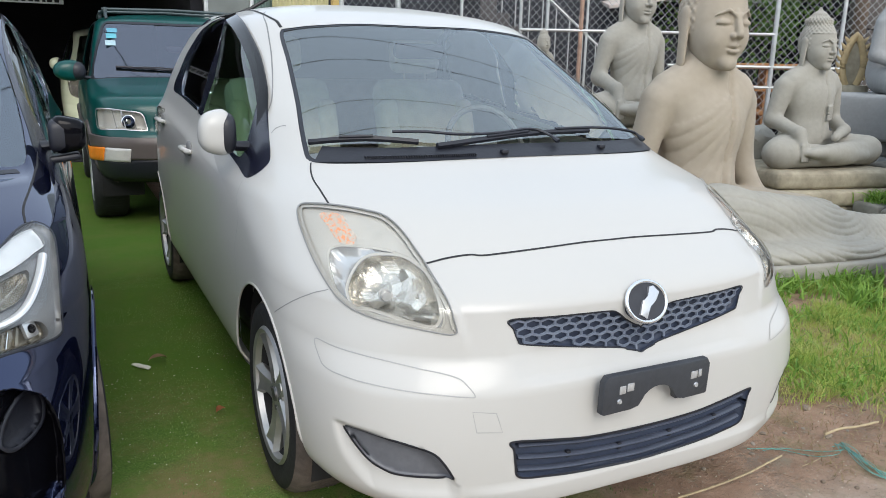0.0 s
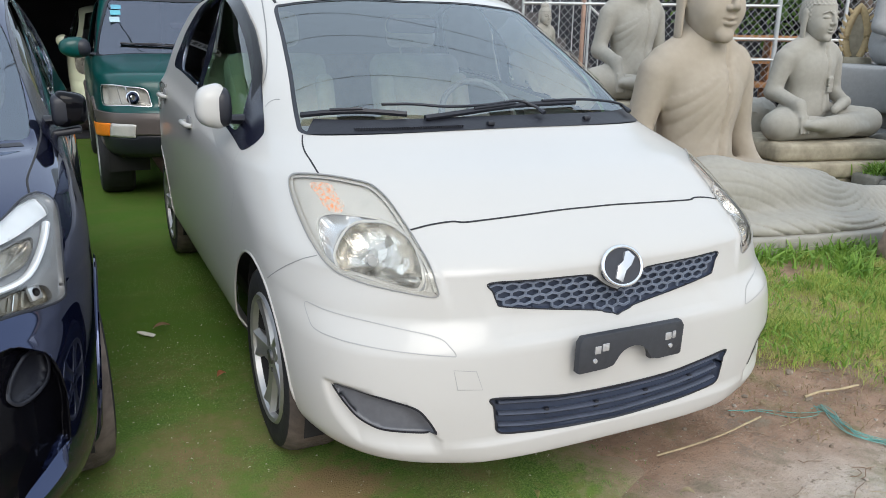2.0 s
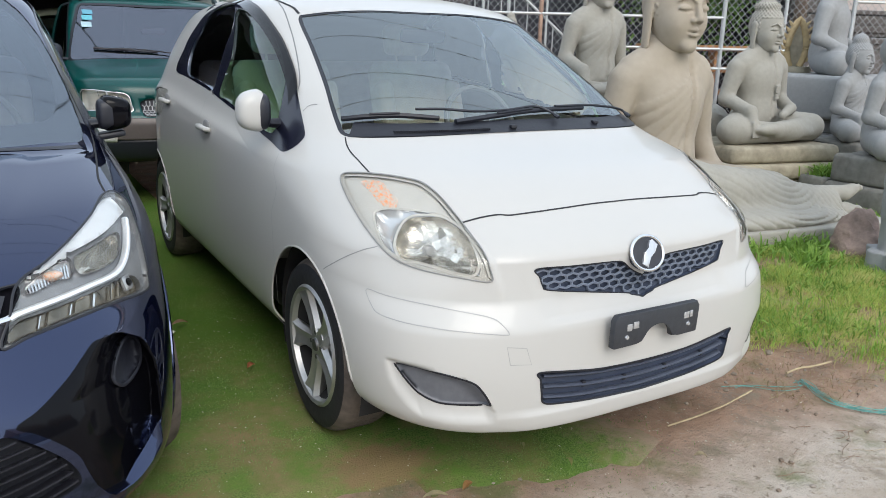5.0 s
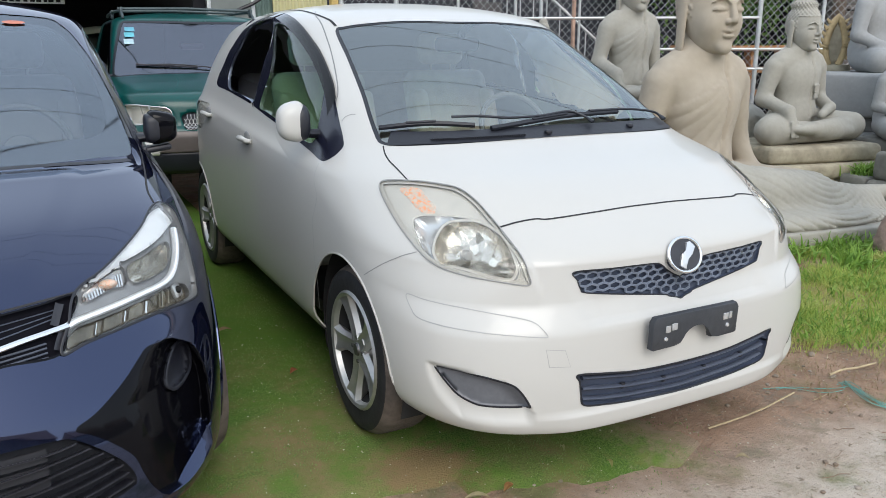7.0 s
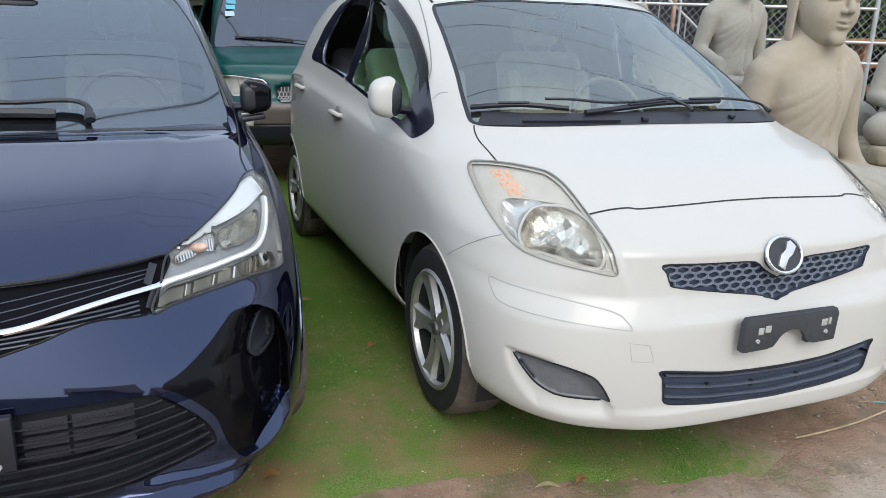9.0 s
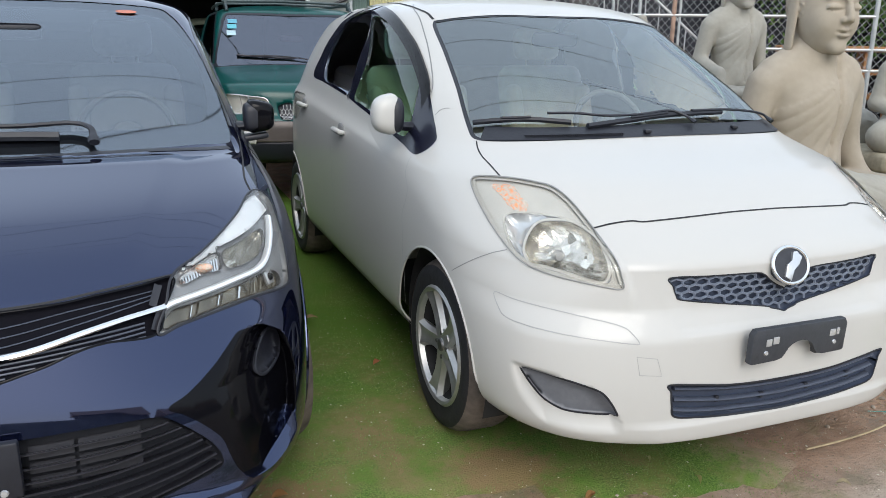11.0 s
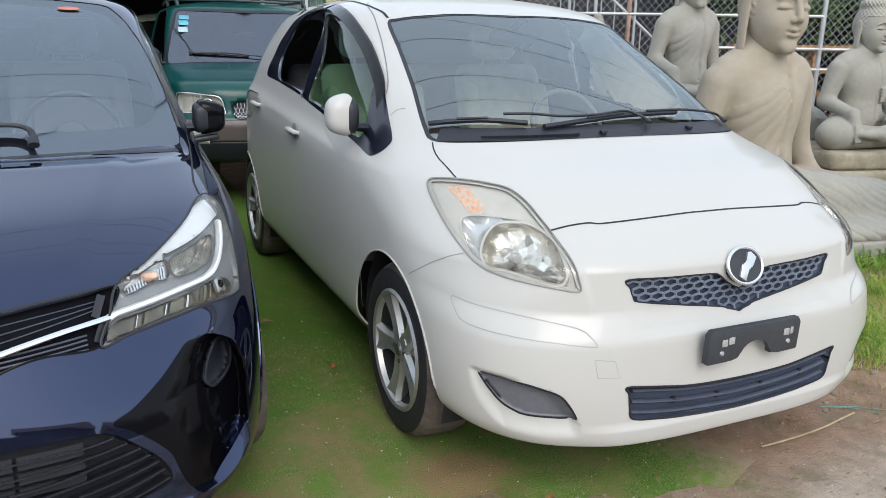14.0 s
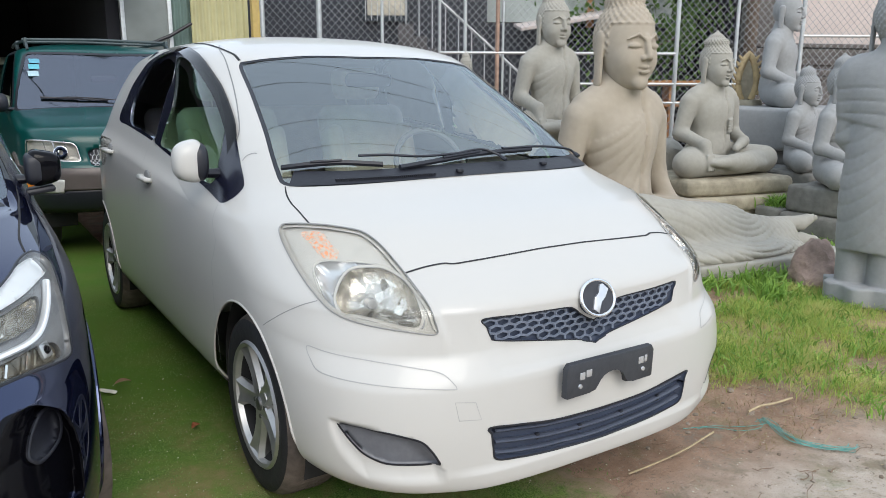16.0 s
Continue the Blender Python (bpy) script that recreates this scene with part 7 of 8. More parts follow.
    if soil:
        # earth trodden over the outer end of the strip
        wan = nt.nodes.new("ShaderNodeMath")
        wan.operation = "MULTIPLY_ADD"
        wan.inputs[1].default_value = .55
        nt.links.new(n.outputs[0], wan.inputs[0])
        nt.links.new(sep.outputs[0], wan.inputs[2])
        r = nt.nodes.new("ShaderNodeMapRange")
        r.interpolation_type = "SMOOTHSTEP"
        r.inputs[1].default_value, r.inputs[2].default_value = .16, .52
        nt.links.new(wan.outputs[0], r.inputs[0])
        x = nt.nodes.new("ShaderNodeMixRGB")
        nt.links.new(r.outputs[0], x.inputs[0])
        nt.links.new(last, x.inputs[1])
        x.inputs[2].default_value = (.34, .25, .18, 1)
        last = x.outputs[0]
    nt.links.new(last, b.inputs["Base Color"])
    bp = nt.nodes.new("ShaderNodeBump")
    bp.inputs["Strength"].default_value, bp.inputs["Distance"].default_value = .9, .008
    nt.links.new(height.outputs[0], bp.inputs["Height"])
    nt.links.new(bp.outputs[0], b.inputs["Normal"])
    return m


def plant_material(name, a, c, rough=.6, patch=None):
    """Leaves whose green differs from blade to blade."""
    m = bpy.data.materials.new(name)
    m.use_nodes = True
    nt = m.node_tree
    b = nt.nodes["Principled BSDF"]
    b.inputs["Roughness"].default_value = rough
    b.inputs["Subsurface Weight"].default_value = 0
    g = nt.nodes.new("ShaderNodeNewGeometry")
    x = nt.nodes.new("ShaderNodeMixRGB")
    x.inputs[1].default_value, x.inputs[2].default_value = (*a, 1), (*c, 1)
    nt.links.new(g.outputs["Random Per Island"], x.inputs[0])
    if patch:
        # patches that have dried, a step wide
        tc = nt.nodes.new("ShaderNodeTexCoord")
        n = nt.nodes.new("ShaderNodeTexNoise")
        n.inputs["Scale"].default_value, n.inputs["Detail"].default_value = 3.2, 5
        nt.links.new(tc.outputs["Object"], n.inputs["Vector"])
        r = nt.nodes.new("ShaderNodeMapRange")
        r.interpolation_type = "SMOOTHSTEP"
        r.inputs[1].default_value, r.inputs[2].default_value, r.inputs[4].default_value = .44, .66, .85
        nt.links.new(n.outputs[0], r.inputs[0])
        y = nt.nodes.new("ShaderNodeMixRGB")
        nt.links.new(r.outputs[0], y.inputs[0])
        nt.links.new(x.outputs[0], y.inputs[1])
        y.inputs[2].default_value = (*patch, 1)
        x = y
    nt.links.new(x.outputs[0], b.inputs["Base Color"])
    tr = nt.nodes.new("ShaderNodeBsdfTranslucent")
    nt.links.new(x.outputs[0], tr.inputs[0])
    ms = nt.nodes.new("ShaderNodeMixShader")
    ms.inputs[0].default_value = .35
    nt.links.new(b.outputs[0], ms.inputs[1])
    nt.links.new(tr.outputs[0], ms.inputs[2])
    nt.links.new(ms.outputs[0], nt.nodes["Material Output"].inputs[0])
    return m


def relief(x, y):
    return (.012 * noise.noise(Vector((x * 1.3, y * 1.3, 0))) + .006 * noise.noise(Vector((x * 6, y * 6, 3))) + .0035 * noise.noise(Vector((x * 21, y * 21, 7)))) - .012


def build_ground():
    near_x = np.arange(-2.6, 4.2, .03)
    near_y = np.arange(-2.0, 1.3, .03)
    xs = np.r_[-400, -120, -50, -25, -12, -7, -4, near_x, 5, 7, 12, 25, 50, 120, 400]
    ys = np.r_[-400, -120, -50, -25, -12, -6, -3.5, near_y, 1.8, 3, 5, 9, 16, 30, 60, 130, 400]
    sunk = lambda x, y: -.022 if x < .10 and y > -.40 else 0
    verts = [(x, y, relief(x, y) + sunk(x, y) if -2.6 <= x <= 4.2 and -2.0 <= y <= 1.3 else -.012) for x in xs for y in ys]
    n = len(ys)
    faces = [(i * n + j, (i + 1) * n + j, (i + 1) * n + j + 1, i * n + j + 1) for i in range(len(xs) - 1) for j in range(n - 1)]
    ob = finish("ground", verts, faces, ground_material())
    tagged(ob, "bare trodden earth, pale and brown with mossy stains", "ground", kind="structure")


def turf_height(x, y, z):
    return z + .004 * noise.noise(Vector((x * 7, y * 7, 1))) + .008 * noise.noise(Vector((x * 2, y * 2, 5)))


def turf(name, label, edge, x0, x1, back, material, z, cell=.03):
    """A worn turf mat; edge gives its front for an x."""
    nx, ny = int((x1 - x0) / cell), int((back + .9) / cell)
    verts, faces, ids = [], [], {}
    ncut = min(ny, 130)
    rows = list(np.linspace(0, 1, ncut) ** 1.6)
    for i in range(nx + 1):
        x = x0 + (x1 - x0) * i / nx
        y0 = edge(x)
        for j, t in enumerate(rows):
            y = y0 + (back - y0) * t
            fade = max(0, 1 - (nx - i) / 8) if 0 < x1 < 1 else 0
            xx = x + fade * (.16 * noise.noise(Vector((y * 4, 9, x0))) - .05 + .06 * noise.noise(Vector((y * 17, 9, x0))))
            up = turf_height(xx, y, z)
            rim = min(1.0, (y - y0) / .11, 1.0 if x1 < 0 else min((nx - i) / 6, (i + 1) / 5))
            verts.append((xx, y, -.024 + (up + .024) * rim ** .6))
    m = len(rows)
    for i in range(nx):
        for j in range(m - 1):
            faces.append((i * m + j, (i + 1) * m + j, (i + 1) * m + j + 1, i * m + j + 1))
    ob = finish(name, verts, faces, material)
    return tagged(ob, label, "turf", kind="structure")


def edge_a(x):
    return -.46 + .035 * noise.noise(Vector((x * 3.5, 0, 0))) + .012 * noise.noise(Vector((x * 17, 0, 2)))


def edge_b(x):
    return .04 * noise.noise(Vector((x * 11, 8, 0))) - .59 - .17 * min(1, max(0, (x + .66) / .7)) + .12 * max(0, (x + .02) / .24) + .02 * noise.noise(Vector((x * 6, 4, 0))) + .012 * noise.noise(Vector((x * 19, 4, 2)))


def blades(name, spots, heights, width, lean, material, seed, label, category, kind="stuff"):
    """Many grass blades, each bent; spots: (n, 3)."""
    r = np.random.default_rng(seed)
    n = len(spots)
    ang, tilt = r.uniform(0, 2 * np.pi, n), r.uniform(.1, 1, n) * lean
    face = r.uniform(0, 2 * np.pi, n)
    w = width * r.uniform(.6, 1.3, n)
    dirv = np.stack([np.cos(ang), np.sin(ang), 0 * ang], 1)
    sidev = np.stack([np.cos(face), np.sin(face), 0 * face], 1)
    up = np.array([0, 0, 1.0])
    pts = []
    for t, k in ((0, 1.0), (.45, .85), (.8, .5)):
        mid = spots + heights[:, None] * (t * (1 - .25 * tilt[:, None] * t) * up + tilt[:, None] * t * t * dirv)
        pts += [mid - sidev * (w * k)[:, None] / 2, mid + sidev * (w * k)[:, None] / 2]
    tip = spots + heights[:, None] * ((1 - .35 * tilt[:, None]) * up + tilt[:, None] * dirv)
    v = np.stack(pts + [tip], 1).reshape(-1, 3)
    o = (np.arange(n) * 7)[:, None]
    quads = np.vstack([o + np.array([[0, 1, 3, 2]]), o + np.array([[2, 3, 5, 4]])])
    tris = o + np.array([[4, 5, 6]])
    ob = finish(name, v.tolist(), quads.tolist() + tris.tolist(), material)
    return tagged(ob, label, category, kind=kind)


def grass_edge(y):
    """The x at which the grass begins."""
    return 1.28 + (.22 if y < -.3 else -.30 * min(1, (y + .3) / .35)) + .14 * noise.noise(Vector((y * 3, 1, 1))) + .07 * noise.noise(Vector((y * 9, 2, 1)))


build_ground()
turf("turf_mat", "worn mossy green turf mat with brown patches under the cars", edge_a, -5.0, -.58, 8.0, turf_material("mossy_turf", .02), .004)
turf("turf_mat", "strip of mossy green turf mat in front of the white car", edge_b, -.66, .23, 3.4, turf_material("mossy_turf_strip", .0, True), .003)

GRASS = plant_material("grass_blades", (.25, .36, .06), (.55, .60, .15), .6, (.62, .57, .22))
WEED = plant_material("weed_leaves", (.13, .27, .04), (.29, .45, .08))
FUZZ = plant_material("turf_fibres", (.095, .18, .04), (.24, .33, .10))
rng = np.random.default_rng(11)


def scatter_grass():
    pts = rng.uniform((.75, -1.6, 0), (4.4, 1.25, 0), (250000, 3))
    keep = []
    for x, y, _ in pts:
        d = x - grass_edge(y)
        if d < -.12:
            continue
        p = min(1, max(.03, (d + .12) / .5)) * (.62 + .85 * noise.noise(Vector((x * 2.2, y * 2.2, 0))) + .5 * noise.noise(Vector((x * 8, y * 8, 4))))
        if y > .98 - .13 * (x - 2.8) and x > 1.3 and x < 4.0:
            continue
        p *= 1.0 if x < 3.3 else .35
        keep.append(rng.random() < p * 1.05)
    k = 0
    out = []
    for q in pts:
        d = q[0] - grass_edge(q[1])
        if d < -.12 or (q[1] > .98 - .13 * (q[0] - 2.8) and 1.3 < q[0] < 4.0):
            continue
        if keep[k]:
            out.append(q)
        k += 1
    out = np.array(out)
    out[:, 2] = -.01
    h = .028 + .066 * rng.random(len(out)) ** 1.7
    h *= np.array([.6 + 1.3 * max(0, noise.noise(Vector((x * 4, y * 4, 5))) + .15) for x, y, _ in out])
    blades("grass", out, h, .0025, 1.5, GRASS, 3, "uneven yellow-green grass beside the statues", "grass")
    # weeds between the stones
    cl = []
    for cx, cy, cz, n, rad in ((3.0, .82, 0, 260, .22), (2.5, .95, 0, 260, .25), (3.35, .55, 0, 260, .2), (2.7, .50, 0, 160, .15), (3.75, 1.75, .02, 420, .35), (4.25, 1.62, .02, 500, .32), (4.15, 1.05, .0, 420, .2), (4.6, 1.0, 0, 300, .22), (4.62, 1.70, .26, 200, .14), (4.45, 1.70, .26, 120, .10), (4.38, 1.18, .02, 220, .12), (3.7, .45, 0, 400, .35), (3.6, -.05, 0, 300, .3), (2.05, 1.02, 0, 200, .2), (3.85, 1.05, 0, 260, .25), (4.9, 1.3, 0, 350, .4)):
        a = rng.normal(0, 1, (n, 3)) * (rad * .55, rad * .45, 0) + (cx, cy, cz)
        cl.append(a)
    cl = np.vstack(cl)
    blades("weeds", cl, .05 + .10 * rng.random(len(cl)), .016, 1.5, WEED, 4, "broad-leaved green weeds between the stones", "weeds")
    low = out[rng.random(len(out)) < .03] + (0, 0, .01)
    low = np.repeat(low, 3, 0) + rng.normal(0, .012, (len(low) * 3, 3)) * (1, 1, 0)
    blades("clover", low, .03 + .05 * rng.random(len(low)), .009, 1.7, WEED, 14, "small broad-leaved weeds among the grass", "weeds")
    dry = rng.uniform((.85, -.75, -.008), (1.60, .15, -.008), (1500, 3))
    blades("dry_grass", dry, .015 + .025 * rng.random(len(dry)), .003, 2.6, plant_material("straw", (.24, .16, .085), (.38, .30, .17)), 6, "thin dry straw on the earth", "straw")



def scatter_fuzz():
    pts = rng.uniform((-1.75, -1.05, 0), (.60, 2.6, 0), (115000, 3))
    out = []
    for x, y, _ in pts:
        on_b = -.66 < x < .23 and y > edge_b(x) + .01
        on_a = x < -.60 and y > edge_a(x) + .01
        if not (on_a or on_b):
            gap = max(max(edge_b(min(max(x, -.66), .23)) - y, 0), x - .23)
            if x > -.66 and rng.random() < .3 * max(0, 1 - gap / .22) ** 2 and noise.noise(Vector((x * 7, y * 7, 2))) > -.1:
                out.append((x, y, relief(x, y)))
            continue
        g = noise.noise(Vector((x * 2.3, y * 2.3, 8))) + .4 * noise.noise(Vector((x * 9, y * 9, 8)))
        if rng.random() < .25 + g * 1.4 + (.10 if on_b else 0) + (.2 if y > .3 else 0):
            out.append((x, y, turf_height(x, y, .003 if on_b else .004) - .001))
    out = np.array(out)
    blades("turf_pile", out, .004 + .008 * rng.random(len(out)) ** 2, .0026, 1.4, FUZZ, 9, "short green pile of the turf mats", "turf pile")




def flecks():
    """Tiny pale bits of leaf and grit strewn over turf and earth."""
    g = np.random.default_rng(21)
    n = 1500
    p = g.uniform((-1.7, -1.35, 0), (1.3, 1.2, 0), (n, 3))
    p[:, 2] = [relief(x, y) + .004 if (x > .2 or y < -.75) else .013 for x, y, _ in p]
    a = g.uniform(0, 2 * np.pi, n)
    s = g.uniform(.0015, .0055, n)[:, None]
    d1 = np.stack([np.cos(a), np.sin(a), g.uniform(-.3, .3, n)], 1) * s
    d2 = np.stack([-np.sin(a), np.cos(a), g.uniform(-.3, .3, n)], 1) * s * g.uniform(.3, .8, n)[:, None]
    up = np.array((0, 0, .0025))
    v = np.stack([p - d1, p - d2, p + d1, p + d2, p + up], 1).reshape(-1, 3)
    o = (np.arange(n) * 5)[:, None]
    f = np.vstack([o + np.array([[i, (i + 1) % 4, 4]]) for i in range(4)])
    ob = finish("flecks", v.tolist(), f.tolist(), plant_material("pale_flecks", (.25, .20, .12), (.72, .68, .55)))
    tagged(ob, "tiny pale bits of dry leaf and grit", "litter", kind="stuff")


scatter_grass()
scatter_fuzz()
flecks()


# ---- small things on the ground ----
def leaf(x, y, z, length, width, turn, color, label):
    bm = bmesh.new()
    rows = []
    for t in np.linspace(0, 1, 8):
        w = width * math.sin(math.pi * t) ** .8 * .5 + .0006
        zz = .012 * math.sin(math.pi * t)
        rows.append([bm.verts.new((length * (t - .5), -w, zz + .004)), bm.verts.new((length * (t - .5), 0, zz)), bm.verts.new((length * (t - .5), w, zz + .005))])
    for a, b in zip(rows, rows[1:]):
        bm.faces.new((a[0], a[1], b[1], b[0]))
        bm.faces.new((a[1], a[2], b[2], b[1]))
    bmesh.ops.solidify(bm, geom=bm.faces, thickness=.0008)
    ob = part("fallen_leaf", bm, mat("leaf_litter", color, .7, 0, .25, 60))
    ob.matrix_basis = pose(x, y, z, 6, 4, turn)
    tagged(ob, label, "leaf", "fallen leaves")


for x, y, z, l, w, t, c, nm in ((-.665, -.60, .012, .075, .020, -15, (.42, .36, .2), "curled pale dry leaf on the earth"), (-.555, -.60, .012, .06, .022, 30, (.42, .22, .08), "orange-brown dry leaf on the earth"), (-.20, -.645, .02, .05, .016, 70, (.33, .32, .12), "yellow-green leaf on the turf"),
                                 (-1.42, -.30, .022, .05, .03, 10, (.36, .18, .06), "crumpled brown leaf on the turf"), (-.88, .53, .024, .05, .026, 40, (.45, .15, .06), "reddish leaf on the turf"), (-1.03, 1.14, .026, .075, .03, 15, (.30, .18, .10), "brown leaf on the turf"), (.23, -.80, .003, .045, .02, -30, (.4, .33, .2), "dry leaf on the earth"),
                                 (-.28, -.50, .024, .03, .012, 80, (.3, .3, .12), "small green leaf on the turf")):
    leaf(x, y, z, l, w, t, c, nm)
bm = box((.075, .022, .006), None, .002)
bmesh.ops.subdivide_edges(bm, edges=bm.edges, cuts=3, use_grid_fill=True)
for v in bm.verts:
    v.co += noise.noise_vector(v.co * 45) * .006
litter = part("paper_scrap", bm, mat("paper", (.6, .58, .5), .8, 0, .15, 50))
litter.matrix_basis = pose(-1.10, 1.10, .018, 4, 8, -38)
tagged(litter, "crumpled pale paper scrap on the turf", "litter")


def stones():
    r = random.Random(4)
    mats = [mat("pebble", c, .9, 0, .3, 40, .4) for c in ((.27, .22, .17), (.20, .15, .11), (.33, .28, .23))]
    for k in range(110):
        x, y = (r.uniform(-1.6, 1.4), r.uniform(-1.7, -.55)) if k < 60 else (r.uniform(.4, 1.45), r.uniform(-1.1, -.1))
        s = r.uniform(.004, .011) if k % 9 else r.uniform(.011, .020)
        bm = bmesh.new()
        bmesh.ops.create_icosphere(bm, subdivisions=2, radius=1.0)
        for v in bm.verts:
            v.co *= 1 + .3 * noise.noise(v.co * 1.7 + Vector((k, 0, 0)))
            v.co = Vector((v.co.x * s, v.co.y * s * .8, v.co.z * s * .55))
        ob = part("pebble", bm, mats[k % 3])
        ob.matrix_basis = pose(x, y, relief(x, y) + s * .25, 0, 0, r.uniform(0, 180))
        tagged(ob, "small rough pebble on the earth", "pebble", "pebbles")


stones()


def sticks():
    r = random.Random(8)
    wood = mat("pale_stick", (.42, .33, .2), .85, 0, .3, 50, .3)
    dark = mat("dark_root", (.22, .145, .095), .9, 0, .3, 40, .4)
    ob = part("stick", tube(curve_points([(.286, -.599, .006), (.42, -.602, .010), (.58, -.588, .009), (.70, -.570, .012), (.80, -.548, .008)], False, 4), [.0036] * 17, 6), wood)
    tagged(ob, "long thin pale stick lying on the earth", "stick")
    ob = part("stick", tube(curve_points([(1.08, -.50, .006), (1.16, -.500, .012), (1.24, -.512, .010), (1.34, -.526, .016)], False, 4), .0045, 6), wood)
    tagged(ob, "crooked pale root at the edge of the grass", "stick")
    for k in range(46):
        x, y, a = r.uniform(.35, 1.35), r.uniform(-1.05, -.12), r.uniform(-.9, .5)
        l = r.uniform(.03, .13)
        p = [(x + math.cos(a) * l * t + r.uniform(-.012, .012), y + math.sin(a) * l * t + r.uniform(-.012, .012), relief(x, y) + .006) for t in (0, .33, .66, 1)]
        ob = part("twig", tube(curve_points(p, False, 3), r.uniform(.0008, .0017), 5), dark if k % 4 else wood)
        tagged(ob, "thin brown root lying on the earth", "twig", "roots and twigs")


sticks()


def rope():
    r = random.Random(2)
    teal = mat("teal_rope", (.15, .36, .32), .8, 0, .3, 90, .4)
    ob = thing("rope", "frayed turquoise plastic rope lying on the earth", "rope")
    base = [(.76, -.46), (.86, -.50), (.95, -.56), (1.05, -.585), (1.09, -.56), (1.07, -.62), (1.03, -.70), (1.01, -.77), (1.06, -.84), (1.11, -.90), (1.15, -.895)]
    for k in range(8):
        o = r.uniform(-.022, .022)
        p = [(x + o + r.uniform(-.014, .014), y + r.uniform(-.018, .018), relief(x, y) + .006 + .002 * k) for x, y in (base if k < 3 else base[3 + k % 3:])]
        part("strand", tube(curve_points(p, False, 5), .0014, 5), teal, ob)


rope()

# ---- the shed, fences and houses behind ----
# near-black: shed and porch shade put into the colour; also the sign's lettering
DARK = mat("near_black", (.012, .012, .016), .9, 0, .3, 3, .2)
GREY_PANEL = mat("grey_steel_panel", (.185, .205, .195), .6, .1, .35, 2.5, .05)
CREAM_SHEET = mat("cream_corrugated_sheet", (.39, .365, .20), .6, .05, .25, 3.0, .05)
GREEN_SHEET = mat("grey_green_sheet", (.105, .155, .135), .6, .05, .3, 2.0, .05)
ORANGE_PAINT = mat("orange_post_paint", (.50, .36, .12), .6, 0, .25, 12, .2)
GALV = mat("galvanised_steel", (.48, .50, .50), .45, .5, .2, 20)
RUST = mat("rusty_pipe", (.36, .24, .18), .7, .3, .5, 14, .3)
PINK_WALL = mat("pale_pink_plaster", (.58, .50, .46), .9, 0, .08, 3, .1)
CONCRETE = mat("weathered_concrete", (.22, .21, .19), .9, 0, .35, 5, .4)
STAIR_GREY = mat("dark_stair_concrete", (.075, .07, .07), .9, 0, .35, 6, .3)
DARK_STONE = mat("dark_weathered_stone", (.105, .095, .088), .9, 0, .4, 6, .4)
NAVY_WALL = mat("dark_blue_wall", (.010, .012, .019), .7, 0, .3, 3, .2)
PALE_WALL = mat("pale_green_plaster", (.36, .40, .38), .9, 0, .2, 2, .1)
WOOD = mat("orange_wood", (.36, .17, .06), .6, 0, .35, 12, .2)


def corrugated(length, height, pitch, depth, m, material, name, label):
    n = int(length / pitch * 8)
    verts, faces = [], []
    for i in range(n + 1):
        x = length * i / n
        d = depth * math.copysign(abs(math.sin(2 * math.pi * x / pitch)) ** .6, math.sin(2 * math.pi * x / pitch))
        verts += [(x, d, 0), (x, d, height), (x, d + .012, 0), (x, d + .012, height)]
    for i in range(n):
        a = 4 * i
        faces += [(a, a + 4, a + 5, a + 1), (a + 6, a + 2, a + 3, a + 7), (a + 1, a + 5, a + 7, a + 3)]
    ob = finish(name, verts, faces, material)
    ob.matrix_basis = m
    return tagged(ob, label, "wall", kind="structure")


def slab_wall(name, size, m, material, label):
    ob = part(name, box(size, None, .004), material)
    ob.matrix_basis = m
    return tagged(ob, label, "wall", kind="structure")


# the shed: back and side walls, roof and floor, near-black for its inner shade
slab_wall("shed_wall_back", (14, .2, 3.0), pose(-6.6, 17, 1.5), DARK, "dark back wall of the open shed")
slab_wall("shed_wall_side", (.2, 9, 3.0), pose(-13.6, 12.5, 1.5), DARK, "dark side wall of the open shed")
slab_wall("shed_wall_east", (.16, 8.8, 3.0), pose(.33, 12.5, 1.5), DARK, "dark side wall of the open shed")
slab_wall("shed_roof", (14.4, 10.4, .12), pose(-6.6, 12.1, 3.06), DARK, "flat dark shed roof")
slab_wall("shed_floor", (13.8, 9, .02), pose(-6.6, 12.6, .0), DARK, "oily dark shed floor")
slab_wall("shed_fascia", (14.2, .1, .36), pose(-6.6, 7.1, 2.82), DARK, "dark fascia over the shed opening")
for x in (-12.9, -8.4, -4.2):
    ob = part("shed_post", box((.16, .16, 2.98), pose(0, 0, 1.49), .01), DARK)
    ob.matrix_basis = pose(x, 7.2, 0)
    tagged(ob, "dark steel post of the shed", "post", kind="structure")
sign = thing("shop_sign", "white sign board with dark lettering bars in the shed", "sign", pose(-1.75, 10.0, 1.96))
part("board", box((1.25, .03, .10), None, .004), mat("sign_white", (.8, .8, .8), .6, 0, .05, 20), sign)
r_sign = random.Random(3)
xx = -.58
while xx < .55:
    w = r_sign.uniform(.03, .07)
    part("letter_bar", box((w, .006, .06), pose(xx + w / 2, -.017, 0)), DARK, sign)
    xx += w + r_sign.uniform(.015, .04)
for x in (-.5, .5):
    part("hanger", tube([(x, 0, .04), (x, 0, 1.04)], .008, 6), DARK, sign)

